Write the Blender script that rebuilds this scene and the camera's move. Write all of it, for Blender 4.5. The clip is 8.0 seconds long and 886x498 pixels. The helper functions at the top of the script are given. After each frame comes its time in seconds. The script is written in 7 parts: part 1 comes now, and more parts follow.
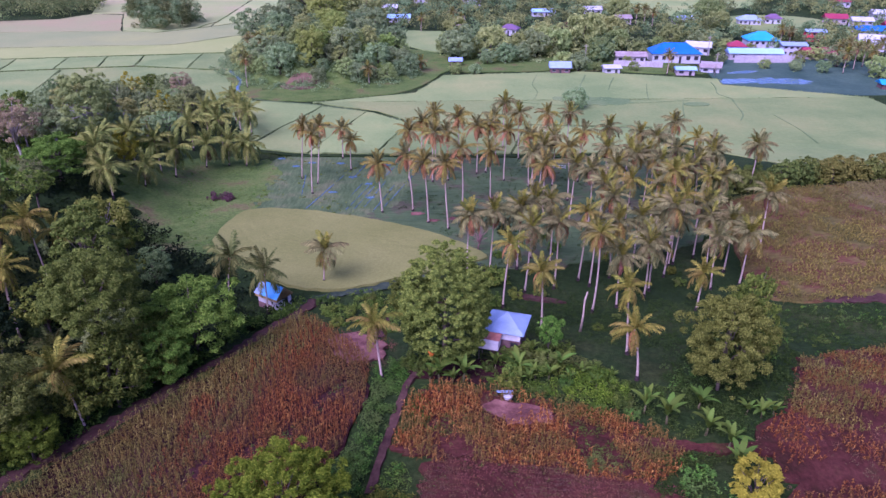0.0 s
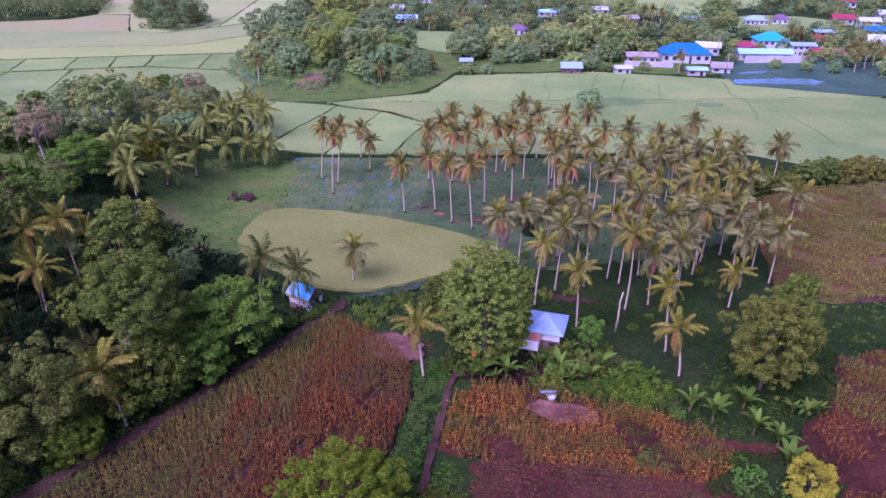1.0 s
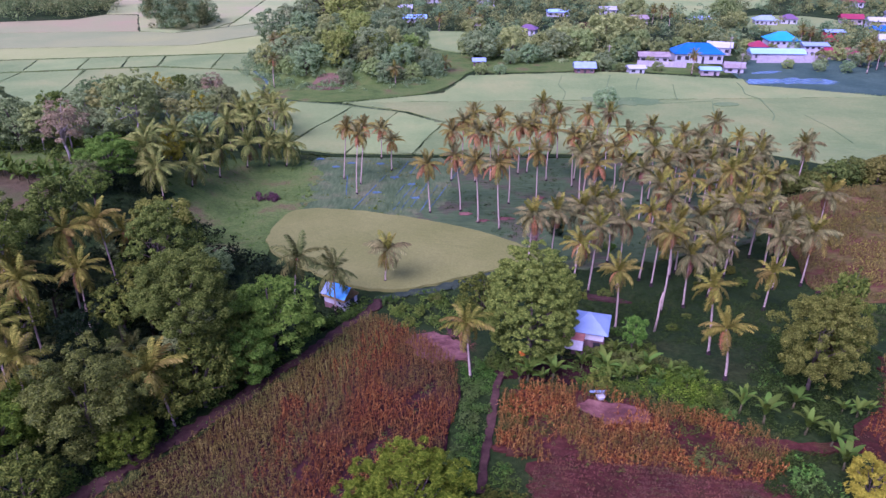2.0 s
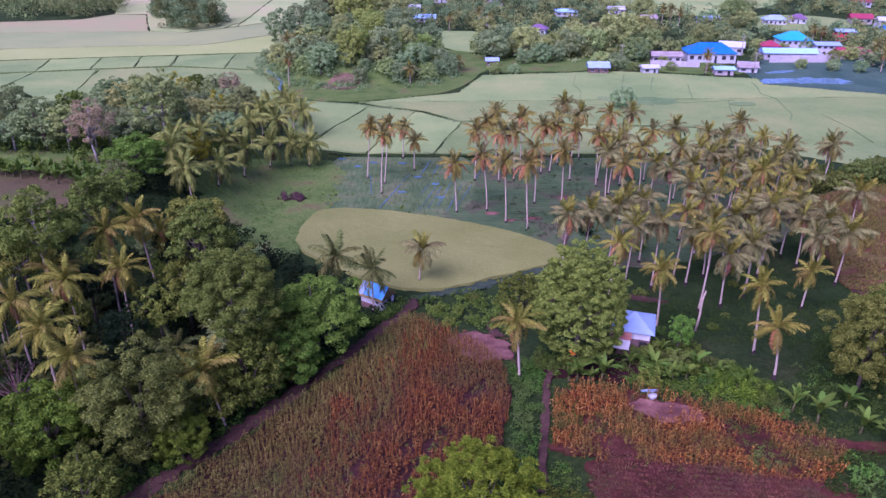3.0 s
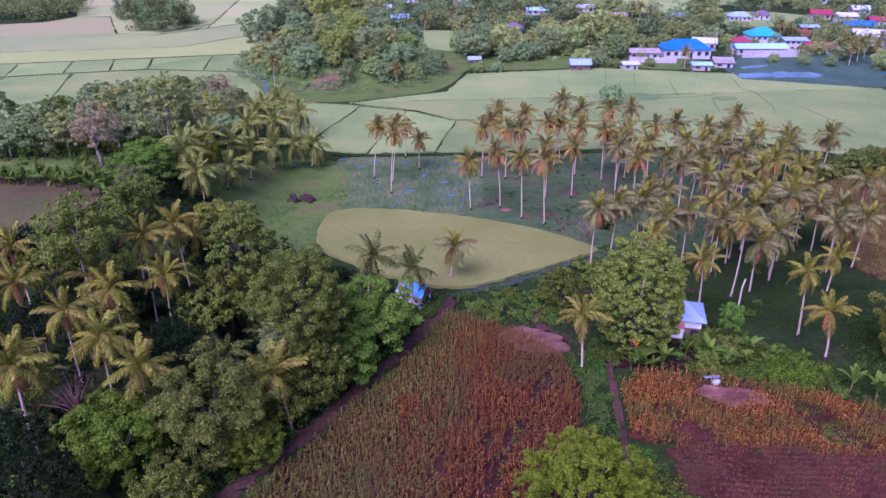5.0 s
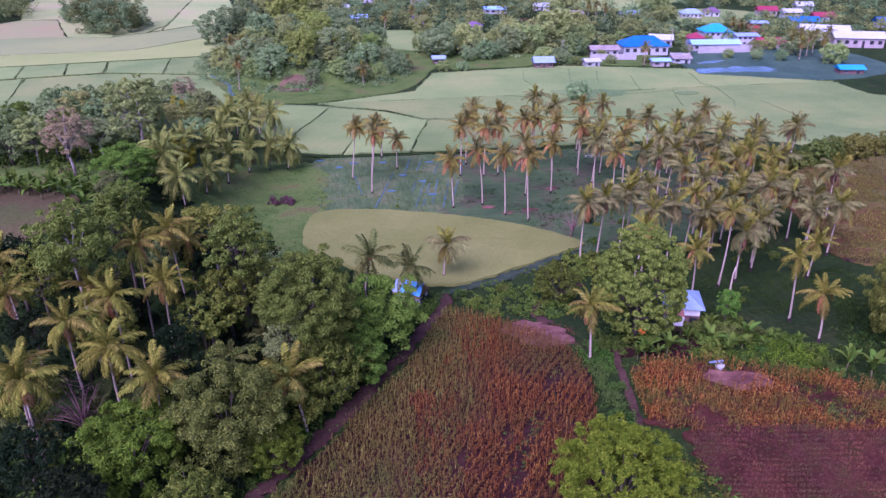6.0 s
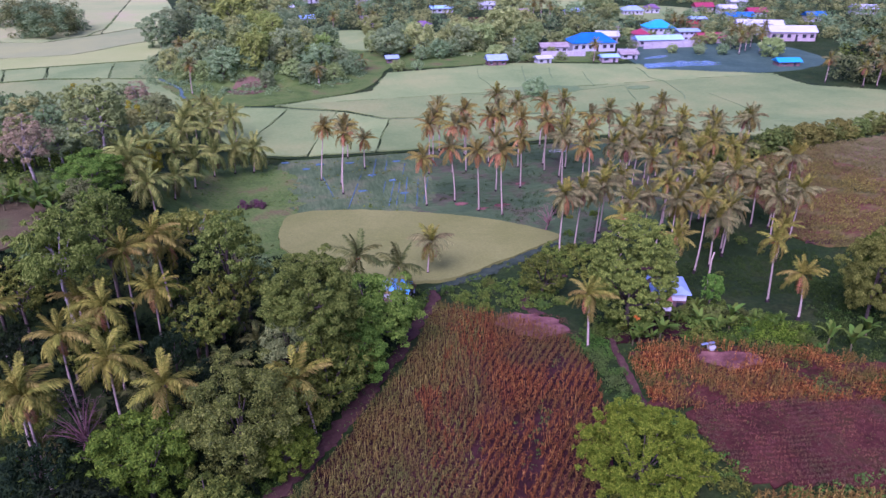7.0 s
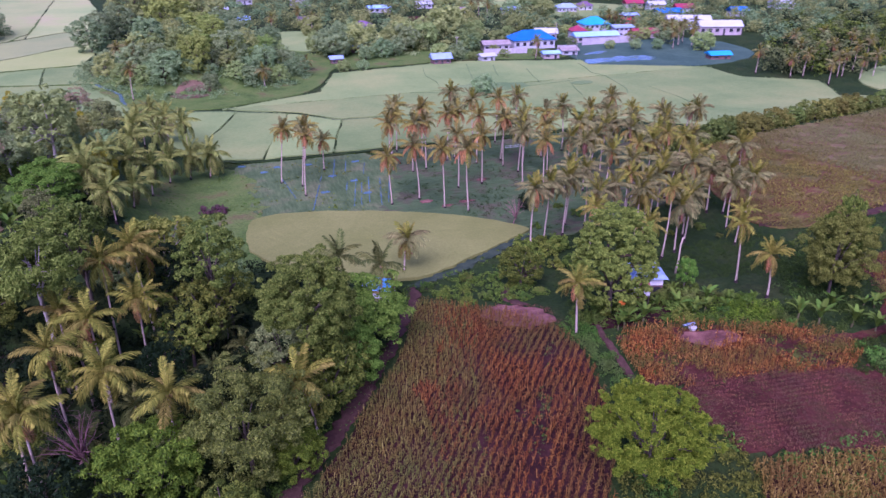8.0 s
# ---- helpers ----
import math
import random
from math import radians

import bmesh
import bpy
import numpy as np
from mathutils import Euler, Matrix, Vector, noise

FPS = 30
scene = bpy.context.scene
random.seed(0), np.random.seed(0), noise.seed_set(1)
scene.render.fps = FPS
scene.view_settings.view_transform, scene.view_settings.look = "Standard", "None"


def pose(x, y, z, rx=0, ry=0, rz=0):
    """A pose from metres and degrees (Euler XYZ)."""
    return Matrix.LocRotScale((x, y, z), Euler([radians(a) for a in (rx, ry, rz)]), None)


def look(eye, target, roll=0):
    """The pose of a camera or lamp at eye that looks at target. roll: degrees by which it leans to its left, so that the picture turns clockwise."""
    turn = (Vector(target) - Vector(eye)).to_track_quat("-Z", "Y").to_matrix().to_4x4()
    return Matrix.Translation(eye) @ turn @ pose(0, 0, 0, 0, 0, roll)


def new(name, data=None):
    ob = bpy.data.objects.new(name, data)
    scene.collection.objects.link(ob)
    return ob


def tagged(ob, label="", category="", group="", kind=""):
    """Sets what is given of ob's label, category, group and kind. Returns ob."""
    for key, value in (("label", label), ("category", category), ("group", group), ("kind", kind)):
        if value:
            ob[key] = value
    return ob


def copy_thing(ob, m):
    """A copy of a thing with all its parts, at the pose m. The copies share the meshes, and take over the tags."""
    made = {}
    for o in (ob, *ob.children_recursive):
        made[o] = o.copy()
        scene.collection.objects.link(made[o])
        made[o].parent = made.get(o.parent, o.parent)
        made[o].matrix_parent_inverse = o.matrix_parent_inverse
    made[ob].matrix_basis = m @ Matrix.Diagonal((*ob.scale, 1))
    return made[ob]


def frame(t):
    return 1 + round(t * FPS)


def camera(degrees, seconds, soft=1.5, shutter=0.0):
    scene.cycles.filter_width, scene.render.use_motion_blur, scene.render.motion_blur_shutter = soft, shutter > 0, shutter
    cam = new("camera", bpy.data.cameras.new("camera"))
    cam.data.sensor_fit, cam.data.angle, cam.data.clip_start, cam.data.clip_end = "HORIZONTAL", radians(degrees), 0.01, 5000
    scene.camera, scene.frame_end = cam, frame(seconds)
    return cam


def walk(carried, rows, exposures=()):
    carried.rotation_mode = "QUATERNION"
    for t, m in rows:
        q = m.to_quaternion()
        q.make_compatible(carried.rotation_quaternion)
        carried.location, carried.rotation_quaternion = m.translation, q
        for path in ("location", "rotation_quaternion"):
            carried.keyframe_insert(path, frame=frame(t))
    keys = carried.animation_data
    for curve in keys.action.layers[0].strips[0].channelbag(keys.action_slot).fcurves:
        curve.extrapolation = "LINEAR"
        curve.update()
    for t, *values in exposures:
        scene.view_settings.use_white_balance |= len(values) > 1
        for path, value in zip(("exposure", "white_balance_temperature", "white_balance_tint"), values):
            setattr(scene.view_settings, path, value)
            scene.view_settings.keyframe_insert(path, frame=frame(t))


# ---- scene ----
cam = camera(64.8, 8.0, soft=1.45, shutter=0.5)
METRES, EYE, TILT, LEAN, TURN = 48.0, 60.0, -26.0, 0.0, 0.0
ROWS = [
    (0.0, 0.0, 0.0, 0.0, 0.0, 0.0, -0.0),
    (0.5, -0.0514, -0.0004, 0.0002, -0.05, 0.01, 0.02),
    (1.0, -0.1059, -0.0008, 0.0003, -0.11, 0.02, 0.03),
    (1.5, -0.1628, -0.0007, 0.0, -0.14, 0.03, 0.05),
    (3.0, -0.3449, -0.0003, -0.0013, -0.22, 0.01, 0.09),
    (3.5, -0.4071, -0.0, -0.0026, -0.47, 0.02, 0.21),
    (4.0, -0.4697, 0.0001, -0.0039, -0.98, 0.02, 0.48),
    (4.5, -0.5329, 0.0006, -0.0051, -2.08, -0.0, 1.01),
    (6.0, -0.7286, 0.0045, -0.0073, -7.28, -0.22, 3.51),
    (6.5, -0.7961, 0.0073, -0.0069, -9.35, -0.37, 4.5),
    (7.0, -0.8632, 0.0114, -0.006, -11.79, -0.6, 5.66),
    (7.5, -0.9313, 0.0174, -0.0038, -14.34, -0.89, 6.84),
    (8.0, -0.9989, 0.0248, -0.0004, -16.98, -1.25, 8.06),
]
walk(cam, [(t, pose(0, 0, EYE, TILT, LEAN, TURN) @ pose(METRES * x, METRES * y, METRES * z, 90 + pitch, roll, yaw)) for t, x, y, z, yaw, pitch, roll in ROWS],
     exposures=[(0.0, 0.95, 4755, 71), (8.0, 0.95, 4755, 71)])

# ---------------- light: soft low light of a hazy evening, sun behind the camera ----------------
SUN_EL, SUN_AZ = 48.0, 215.0  # height over the horizon; compass bearing, +y is north
world = bpy.data.worlds.new("world")
scene.world = world
world.use_nodes = True
wn, wl = world.node_tree.nodes, world.node_tree.links
sky = wn.new("ShaderNodeTexSky")
sky.sky_type, sky.sun_disc = "NISHITA", False
sky.sun_elevation, sky.sun_rotation = radians(SUN_EL), radians(SUN_AZ)
sky.dust_density, sky.air_density = 2.0, 1.0
wl.new(sky.outputs[0], wn["Background"].inputs["Color"])
wn["Background"].inputs["Strength"].default_value = 0.080
sun = new("sun", bpy.data.lights.new("sun", "SUN"))
sun.data.energy, sun.data.angle, sun.data.color = 3.3, radians(50), (1.0, 0.86, 0.71)
az, el = radians(SUN_AZ), radians(SUN_EL)
sun.matrix_basis = look((300 * math.sin(az) * math.cos(el), 300 * math.cos(az) * math.cos(el), 300 * math.sin(el)), (0, 0, 0))

# ---------------- materials ----------------


def base_mat(name, rough, spec=0.2, metal=0.0):
    m = bpy.data.materials.new(name)
    m.use_nodes = True
    b = m.node_tree.nodes["Principled BSDF"]
    b.inputs["Roughness"].default_value, b.inputs["Specular IOR Level"].default_value = rough, spec
    b.inputs["Metallic"].default_value = metal
    return m, m.node_tree.nodes, m.node_tree.links, b


def noise_node(n, l, pos, scale, detail=4.0, rough=0.6, stretch=None):
    t = n.new("ShaderNodeTexNoise")
    t.inputs["Scale"].default_value, t.inputs["Detail"].default_value, t.inputs["Roughness"].default_value = scale, detail, rough
    if stretch:
        mp = n.new("ShaderNodeMapping")
        mp.inputs["Scale"].default_value = stretch[:3]
        mp.inputs["Rotation"].default_value = (0, 0, radians(stretch[3]))
        l.new(pos, mp.inputs["Vector"])
        pos = mp.outputs[0]
    l.new(pos, t.inputs["Vector"])
    return t.outputs["Fac"]


def ramp(n, l, fac, stops):
    r = n.new("ShaderNodeValToRGB")
    e = r.color_ramp.elements
    while len(e) < len(stops):
        e.new(0.5)
    for k, (p, c) in zip(e, stops):
        k.position, k.color = p, (*c, 1)
    l.new(fac, r.inputs["Fac"])
    return r.outputs["Color"]


def blend(n, l, fac, a, b, mode="MIX"):
    x = n.new("ShaderNodeMix")
    x.data_type, x.blend_type = "RGBA", mode
    for s, v in ((0, fac), (6, a), (7, b)):
        if isinstance(v, (int, float)):
            x.inputs[s].default_value = v
        elif isinstance(v, tuple):
            x.inputs[s].default_value = (*v, 1)
        else:
            l.new(v, x.inputs[s])
    return x.outputs[2]


def surface(name, stops, big=0.05, fine=2.0, fine_dark=(0.5, 0.5, 0.5), fine_amount=0.5, rough=0.95, spec=0.1, bump=0.0, stretch=None, objrand=0.0, metal=0.0, local=False):
    """A surface with broad patches (ramp stops), fine grain, relief, and a little change from piece to piece."""
    m, n, l, b = base_mat(name, rough, spec, metal)
    if local:
        pos = n.new("ShaderNodeTexCoord").outputs["Object"]
    else:
        pos = n.new("ShaderNodeNewGeometry").outputs["Position"]
    col = ramp(n, l, noise_node(n, l, pos, big, 5.0, 0.65), stops)
    f = noise_node(n, l, pos, fine, 6.0, 0.7, stretch)
    mask = ramp(n, l, f, [(0.38, (0, 0, 0)), (0.66, (1, 1, 1))])
    dark = blend(n, l, fine_amount, col, fine_dark, "MULTIPLY")
    col = blend(n, l, mask, dark, col)
    if objrand:
        h = n.new("ShaderNodeHueSaturation")
        mr = n.new("ShaderNodeMapRange")
        mr.inputs["To Min"].default_value, mr.inputs["To Max"].default_value = 1 - objrand, 1 + objrand
        l.new(n.new("ShaderNodeObjectInfo").outputs["Random"], mr.inputs["Value"])
        l.new(mr.outputs[0], h.inputs["Value"])
        l.new(col, h.inputs["Color"])
        col = h.outputs[0]
    l.new(col, b.inputs["Base Color"])
    if bump:
        bp = n.new("ShaderNodeBump")
        bp.inputs["Strength"].default_value, bp.inputs["Distance"].default_value = 1.0, bump
        l.new(f, bp.inputs["Height"])
        l.new(bp.outputs[0], b.inputs["Normal"])
    return m


def leafy(name, stops, hue=0.03, val=0.25, clear=0.25, rough=0.7, spec=0.06, patch=None, patch_scale=0.1, spots=None):
    """Leaves: each leaf takes a tone of the ramp, each plant shifts a little in hue and value."""
    m, n, l, b = base_mat(name, rough, spec)
    g = n.new("ShaderNodeNewGeometry")
    mr = n.new("ShaderNodeMapRange")
    mr.inputs["To Min"].default_value, mr.inputs["To Max"].default_value = 0.1, 0.82
    l.new(g.outputs["Random Per Island"], mr.inputs["Value"])
    col = ramp(n, l, mr.outputs[0], stops)
    if patch:
        k = noise_node(n, l, g.outputs["Position"], patch_scale, 3.0, 0.6)
        k = ramp(n, l, k, [(0.42, (0, 0, 0)), (0.62, (1, 1, 1))])
        col = blend(n, l, k, col, blend(n, l, 0.7, col, patch))
    if spots:
        k = noise_node(n, l, g.outputs["Position"], 0.55, 3.0, 0.6)
        k = ramp(n, l, k, [(0.45, (0, 0, 0)), (0.6, (1, 1, 1))])
        col = blend(n, l, k, col, blend(n, l, 0.4, col, spots))
    rnd = n.new("ShaderNodeObjectInfo").outputs["Random"]
    h = n.new("ShaderNodeHueSaturation")
    for key, lo, hi, src in (("Hue", 0.5 - hue, 0.5 + hue, rnd), ("Value", 1 - val, 1 + val, None)):
        mr = n.new("ShaderNodeMapRange")
        mr.inputs["To Min"].default_value, mr.inputs["To Max"].default_value = lo, hi
        if src is None:
            mt = n.new("ShaderNodeMath")
            mt.operation, mt.inputs[1].default_value = "MULTIPLY", 7.31
            l.new(rnd, mt.inputs[0])
            fr = n.new("ShaderNodeMath")
            fr.operation = "FRACT"
            l.new(mt.outputs[0], fr.inputs[0])
            src = fr.outputs[0]
        l.new(src, mr.inputs["Value"])
        l.new(mr.outputs[0], h.inputs[key])
    l.new(col, h.inputs["Color"])
    l.new(h.outputs[0], b.inputs["Base Color"])
    t = n.new("ShaderNodeBsdfTranslucent")
    l.new(h.outputs[0], t.inputs["Color"])
    mx = n.new("ShaderNodeMixShader")
    mx.inputs[0].default_value = clear
    l.new(b.outputs[0], mx.inputs[1])
    l.new(t.outputs[0], mx.inputs[2])
    l.new(mx.outputs[0], n["Material Output"].inputs["Surface"])
    return m


M = {}
M["grass"] = surface("rough_grass", [(0.3, (0.0159, 0.0345, 0.0068)), (0.5, (0.0284, 0.0537, 0.0102)), (0.62, (0.0389, 0.0557, 0.0127)), (0.74, (0.0620, 0.0815, 0.0187))], 0.09, 1.6, (0.35, 0.4, 0.35), 0.8, bump=0.3)
M["meadow"] = surface("meadow_grass", [(0.3, (0.0571, 0.0980, 0.0202)), (0.46, (0.0952, 0.1519, 0.0288)), (0.56, (0.1189, 0.1666, 0.0360)), (0.66, (0.1428, 0.1274, 0.0468))], 0.11, 1.8, (0.45, 0.5, 0.4), 0.7, bump=0.2)
M["soil"] = surface("red_soil", [(0.3, (0.018, 0.0085, 0.0065)), (0.5, (0.034, 0.013, 0.0105)), (0.72, (0.062, 0.026, 0.021))], 0.25, 2.6, (0.5, 0.45, 0.45), 0.7, bump=0.12)
M["slope_soil"] = surface("dry_slope_soil", [(0.36, (0.0600, 0.0682, 0.0170)), (0.45, (0.1300, 0.1155, 0.0281)), (0.52, (0.1300, 0.0605, 0.0306)), (0.6, (0.1700, 0.1485, 0.0382)), (0.68, (0.0750, 0.0880, 0.0221))], 0.045, 1.4, (0.5, 0.48, 0.42), 0.8, bump=0.2, stretch=(0.5, 1.4, 1, 20))
M["ploughed"] = surface("ploughed_hill_soil", [(0.3, (0.0560, 0.0460, 0.0202)), (0.5, (0.0952, 0.0760, 0.0331)), (0.66, (0.0784, 0.0880, 0.0259))], 0.1, 1.4, (0.6, 0.58, 0.5), 0.7, bump=0.15)
M["slope_tan"] = surface("dry_tan_slope", [(0.36, (0.1066, 0.1040, 0.0338)), (0.5, (0.1558, 0.1360, 0.0488)), (0.6, (0.1476, 0.1000, 0.0488))], 0.04, 2.0, (0.6, 0.58, 0.5), 0.6, bump=0.1)
M["floor"] = surface("grove_grass", [(0.3, (0.0522, 0.0900, 0.0350)), (0.5, (0.0783, 0.1245, 0.0448)), (0.62, (0.1044, 0.0915, 0.0546)), (0.72, (0.1232, 0.1530, 0.0532))], 0.13, 1.3, (0.5, 0.55, 0.45), 0.75, bump=0.2, stretch=(0.22, 1.7, 1, -4))
M["path"] = surface("trodden_path", [(0.3, (0.0450, 0.0231, 0.0181)), (0.6, (0.0900, 0.0483, 0.0348))], 0.4, 2.0, (0.5, 0.5, 0.5), 0.7, bump=0.06)
M["track"] = surface("wet_grey_track", [(0.3, (0.0247, 0.0440, 0.0256)), (0.6, (0.0522, 0.0726, 0.0440))], 0.4, 2.0, (0.5, 0.55, 0.5), 0.6, rough=0.9, spec=0.05, bump=0.05)
M["red_bank"] = surface("bare_red_bank", [(0.35, (0.11, 0.07, 0.04)), (0.65, (0.17, 0.115, 0.07))], 0.3, 1.5, (0.6, 0.6, 0.5), 0.6, bump=0.05)
M["bare"] = surface("bare_pink_soil", [(0.35, (0.1000, 0.0450, 0.0344)), (0.5, (0.1700, 0.0800, 0.0615)), (0.65, (0.2300, 0.1200, 0.0902))], 0.5, 2.5, (0.6, 0.55, 0.55), 0.5, bump=0.05)
M["stubble"] = surface("stubble_soil", [(0.32, (0.0420, 0.0204, 0.0099)), (0.45, (0.0660, 0.0213, 0.0143)), (0.55, (0.0920, 0.0314, 0.0211)), (0.7, (0.0600, 0.0399, 0.0124))], 0.22, 3.0, (0.4, 0.4, 0.36), 0.75, bump=0.1, stretch=(1, 0.6, 1, 50))
M["rice_ripe"] = surface("ripe_rice", [(0.35, (0.1604, 0.1768, 0.0415)), (0.65, (0.2106, 0.2221, 0.0590))], 0.06, 2.5, (0.7, 0.72, 0.65), 0.7, bump=0.1, objrand=0.05)
M["rice_green"] = surface("green_rice", [(0.35, (0.1526, 0.2199, 0.0665)), (0.5, (0.1976, 0.2599, 0.0801)), (0.65, (0.2473, 0.2818, 0.0903))], 0.03, 0.9, (0.75, 0.8, 0.7), 0.6, bump=0.1, objrand=0.14)
M["rice_weedy"] = surface("weedy_rice", [(0.35, (0.10, 0.165, 0.055)), (0.65, (0.17, 0.23, 0.08))], 0.06, 0.9, (0.7, 0.75, 0.65), 0.6, bump=0.1)
M["rice_pale"] = surface("pale_rice", [(0.35, (0.2244, 0.2948, 0.0976)), (0.52, (0.2939, 0.3274, 0.1156)), (0.62, (0.3256, 0.3106, 0.1369))], 0.014, 0.8, (0.8, 0.85, 0.75), 0.5, bump=0.1, objrand=0.1)
M["rice_yellow"] = surface("yellowing_rice", [(0.35, (0.2323, 0.2902, 0.0795)), (0.65, (0.2904, 0.3236, 0.1009))], 0.02, 0.9, (0.8, 0.85, 0.75), 0.5, bump=0.1)
M["rice_tan"] = surface("tan_rice", [(0.35, (0.2015, 0.2539, 0.0902)), (0.5, (0.2402, 0.2743, 0.1009)), (0.65, (0.2675, 0.2985, 0.1009))], 0.02, 0.9, (0.8, 0.82, 0.75), 0.5, bump=0.1)
M["rice_pink"] = surface("harvested_rice", [(0.35, (0.2402, 0.2743, 0.1009)), (0.5, (0.2710, 0.2697, 0.1082)), (0.62, (0.2983, 0.2576, 0.1156))], 0.015, 0.9, (0.8, 0.8, 0.78), 0.5, bump=0.1)
M["wet"] = surface("wet_mud", [(0.3, (0.0630, 0.1020, 0.0382)), (0.5, (0.0945, 0.1377, 0.0510)), (0.68, (0.1470, 0.1581, 0.0723))], 0.13, 1.2, (0.5, 0.58, 0.5), 0.8, rough=0.9, spec=0.05, bump=0.08, stretch=(1.6, 0.25, 1, -14))
M["bark"] = surface("bark", [(0.3, (0.09, 0.07, 0.05)), (0.7, (0.16, 0.13, 0.095))], 1.2, 7.0, (0.5, 0.5, 0.5), 0.7, bump=0.04, local=True)
M["pale_bark"] = surface("pale_bark", [(0.3, (0.26, 0.225, 0.185)), (0.7, (0.40, 0.355, 0.30))], 1.2, 7.0, (0.6, 0.6, 0.6), 0.6, bump=0.03, local=True)
M["palm_bark"] = surface("palm_bark", [(0.3, (0.40, 0.31, 0.235)), (0.7, (0.58, 0.47, 0.37))], 0.8, 3.0, (0.55, 0.5, 0.46), 0.7, bump=0.03, stretch=(1, 1, 4, 0), local=True)
M["scorched"] = surface("scorched_bark", [(0.3, (0.02, 0.015, 0.015)), (0.7, (0.05, 0.035, 0.03))], 1.2, 7.0, local=True)
M["leaf_mid"] = leafy("leaves_mid", [(0.0, (0.03, 0.055, 0.008)), (0.4, (0.078, 0.122, 0.013)), (0.75, (0.155, 0.205, 0.022)), (1.0, (0.30, 0.33, 0.06))], 0.03, 0.25)
M["leaf_dark"] = leafy("leaves_dark", [(0.0, (0.0667, 0.1035, 0.0299)), (0.6, (0.1495, 0.2070, 0.0575)), (1.0, (0.2990, 0.3680, 0.1150))], 0.03, 0.25)
M["leaf_bright"] = leafy("leaves_bright", [(0.0, (0.0427, 0.0985, 0.0092)), (0.5, (0.1045, 0.2031, 0.0171)), (1.0, (0.2375, 0.3570, 0.0393))], 0.015, 0.12)
M["leaf_yellow"] = leafy("leaves_yellow", [(0.0, (0.1495, 0.1568, 0.0084)), (0.5, (0.2760, 0.2632, 0.0132)), (1.0, (0.4370, 0.3864, 0.0270))], 0.01, 0.1)
M["leaf_dusty"] = leafy("leaves_dusty", [(0.0, (0.0522, 0.0776, 0.0078)), (0.5, (0.1377, 0.1746, 0.0195)), (1.0, (0.2850, 0.3201, 0.0520))], 0.02, 0.2)
M["leaf_russet"] = leafy("leaves_russet", [(0.0, (0.16, 0.13, 0.06)), (0.5, (0.27, 0.215, 0.10)), (1.0, (0.38, 0.32, 0.16))], 0.01, 0.1)
M["frond"] = leafy("palm_frond", [(0.0, (0.098, 0.102, 0.032)), (0.5, (0.17, 0.168, 0.050)), (1.0, (0.30, 0.275, 0.09))], 0.02, 0.28)
M["frond_young"] = leafy("palm_frond_young", [(0.0, (0.0953, 0.1063, 0.0119)), (0.5, (0.1806, 0.1802, 0.0198)), (1.0, (0.3210, 0.2884, 0.0416))], 0.015, 0.2)
M["frond_gold"] = leafy("golden_frond", [(0.0, (0.1176, 0.1075, 0.0170)), (0.5, (0.1974, 0.1677, 0.0272)), (1.0, (0.2940, 0.2451, 0.0510))], 0.015, 0.2)
M["frond_green"] = leafy("green_frond", [(0.0, (0.0998, 0.1347, 0.0229)), (0.5, (0.1897, 0.2245, 0.0372)), (1.0, (0.3295, 0.3392, 0.0743))], 0.015, 0.22)
M["frond_old"] = leafy("palm_frond_old", [(0.0, (0.27, 0.135, 0.045)), (0.5, (0.40, 0.20, 0.065)), (1.0, (0.50, 0.28, 0.11))], 0.015, 0.2)
M["frond_dead"] = leafy("palm_frond_dead", [(0.0, (0.18, 0.085, 0.045)), (0.5, (0.27, 0.135, 0.075)), (1.0, (0.36, 0.20, 0.12))], 0.02, 0.25)
# Darker frond green: wood shade put into the colour; hut palms use it too.
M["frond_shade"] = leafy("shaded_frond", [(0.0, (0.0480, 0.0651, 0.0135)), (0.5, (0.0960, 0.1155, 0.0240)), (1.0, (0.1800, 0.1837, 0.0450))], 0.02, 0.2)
M["coconut"] = leafy("coconut_husk", [(0.0, (0.16, 0.085, 0.025)), (1.0, (0.27, 0.16, 0.045))], 0.02, 0.3, 0.0)
M["banana"] = leafy("banana_leaf", [(0.0, (0.0449, 0.0894, 0.0097)), (0.5, (0.0854, 0.1450, 0.0165)), (1.0, (0.1795, 0.2387, 0.0341))], 0.02, 0.3, rough=0.6, spec=0.05)
# These three far greens are lightened; distance haze is put into their colour.
M["leaf_far_haze"] = leafy("leaves_far_haze", [(0.0, (0.1436, 0.2137, 0.0772)), (0.5, (0.2166, 0.3094, 0.1095)), (1.0, (0.3587, 0.4583, 0.1698))], 0.02, 0.22, 0.4)
M["leaf_far_olive_haze"] = leafy("leaves_far_olive_haze", [(0.0, (0.1898, 0.2444, 0.0662)), (0.5, (0.2791, 0.3487, 0.0913)), (1.0, (0.4255, 0.4866, 0.1353))], 0.02, 0.22, 0.4)
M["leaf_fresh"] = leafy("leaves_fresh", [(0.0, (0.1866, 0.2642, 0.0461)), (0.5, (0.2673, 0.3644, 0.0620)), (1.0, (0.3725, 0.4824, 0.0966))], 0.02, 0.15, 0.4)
M["twig"] = surface("reddish_twigs", [(0.3, (0.2100, 0.1092, 0.1000)), (0.7, (0.3360, 0.1911, 0.1760))], 1.2, 7.0, (0.6, 0.6, 0.6), 0.6, local=True)
# Near-black green: the shade inside the wood is put into the leaf colour.
M["leaf_shade"] = leafy("undergrowth_shade_leaves", [(0.0, (0.0048, 0.0115, 0.0043)), (0.6, (0.0120, 0.0235, 0.0067)), (1.0, (0.0287, 0.0445, 0.0115))], 0.02, 0.2)
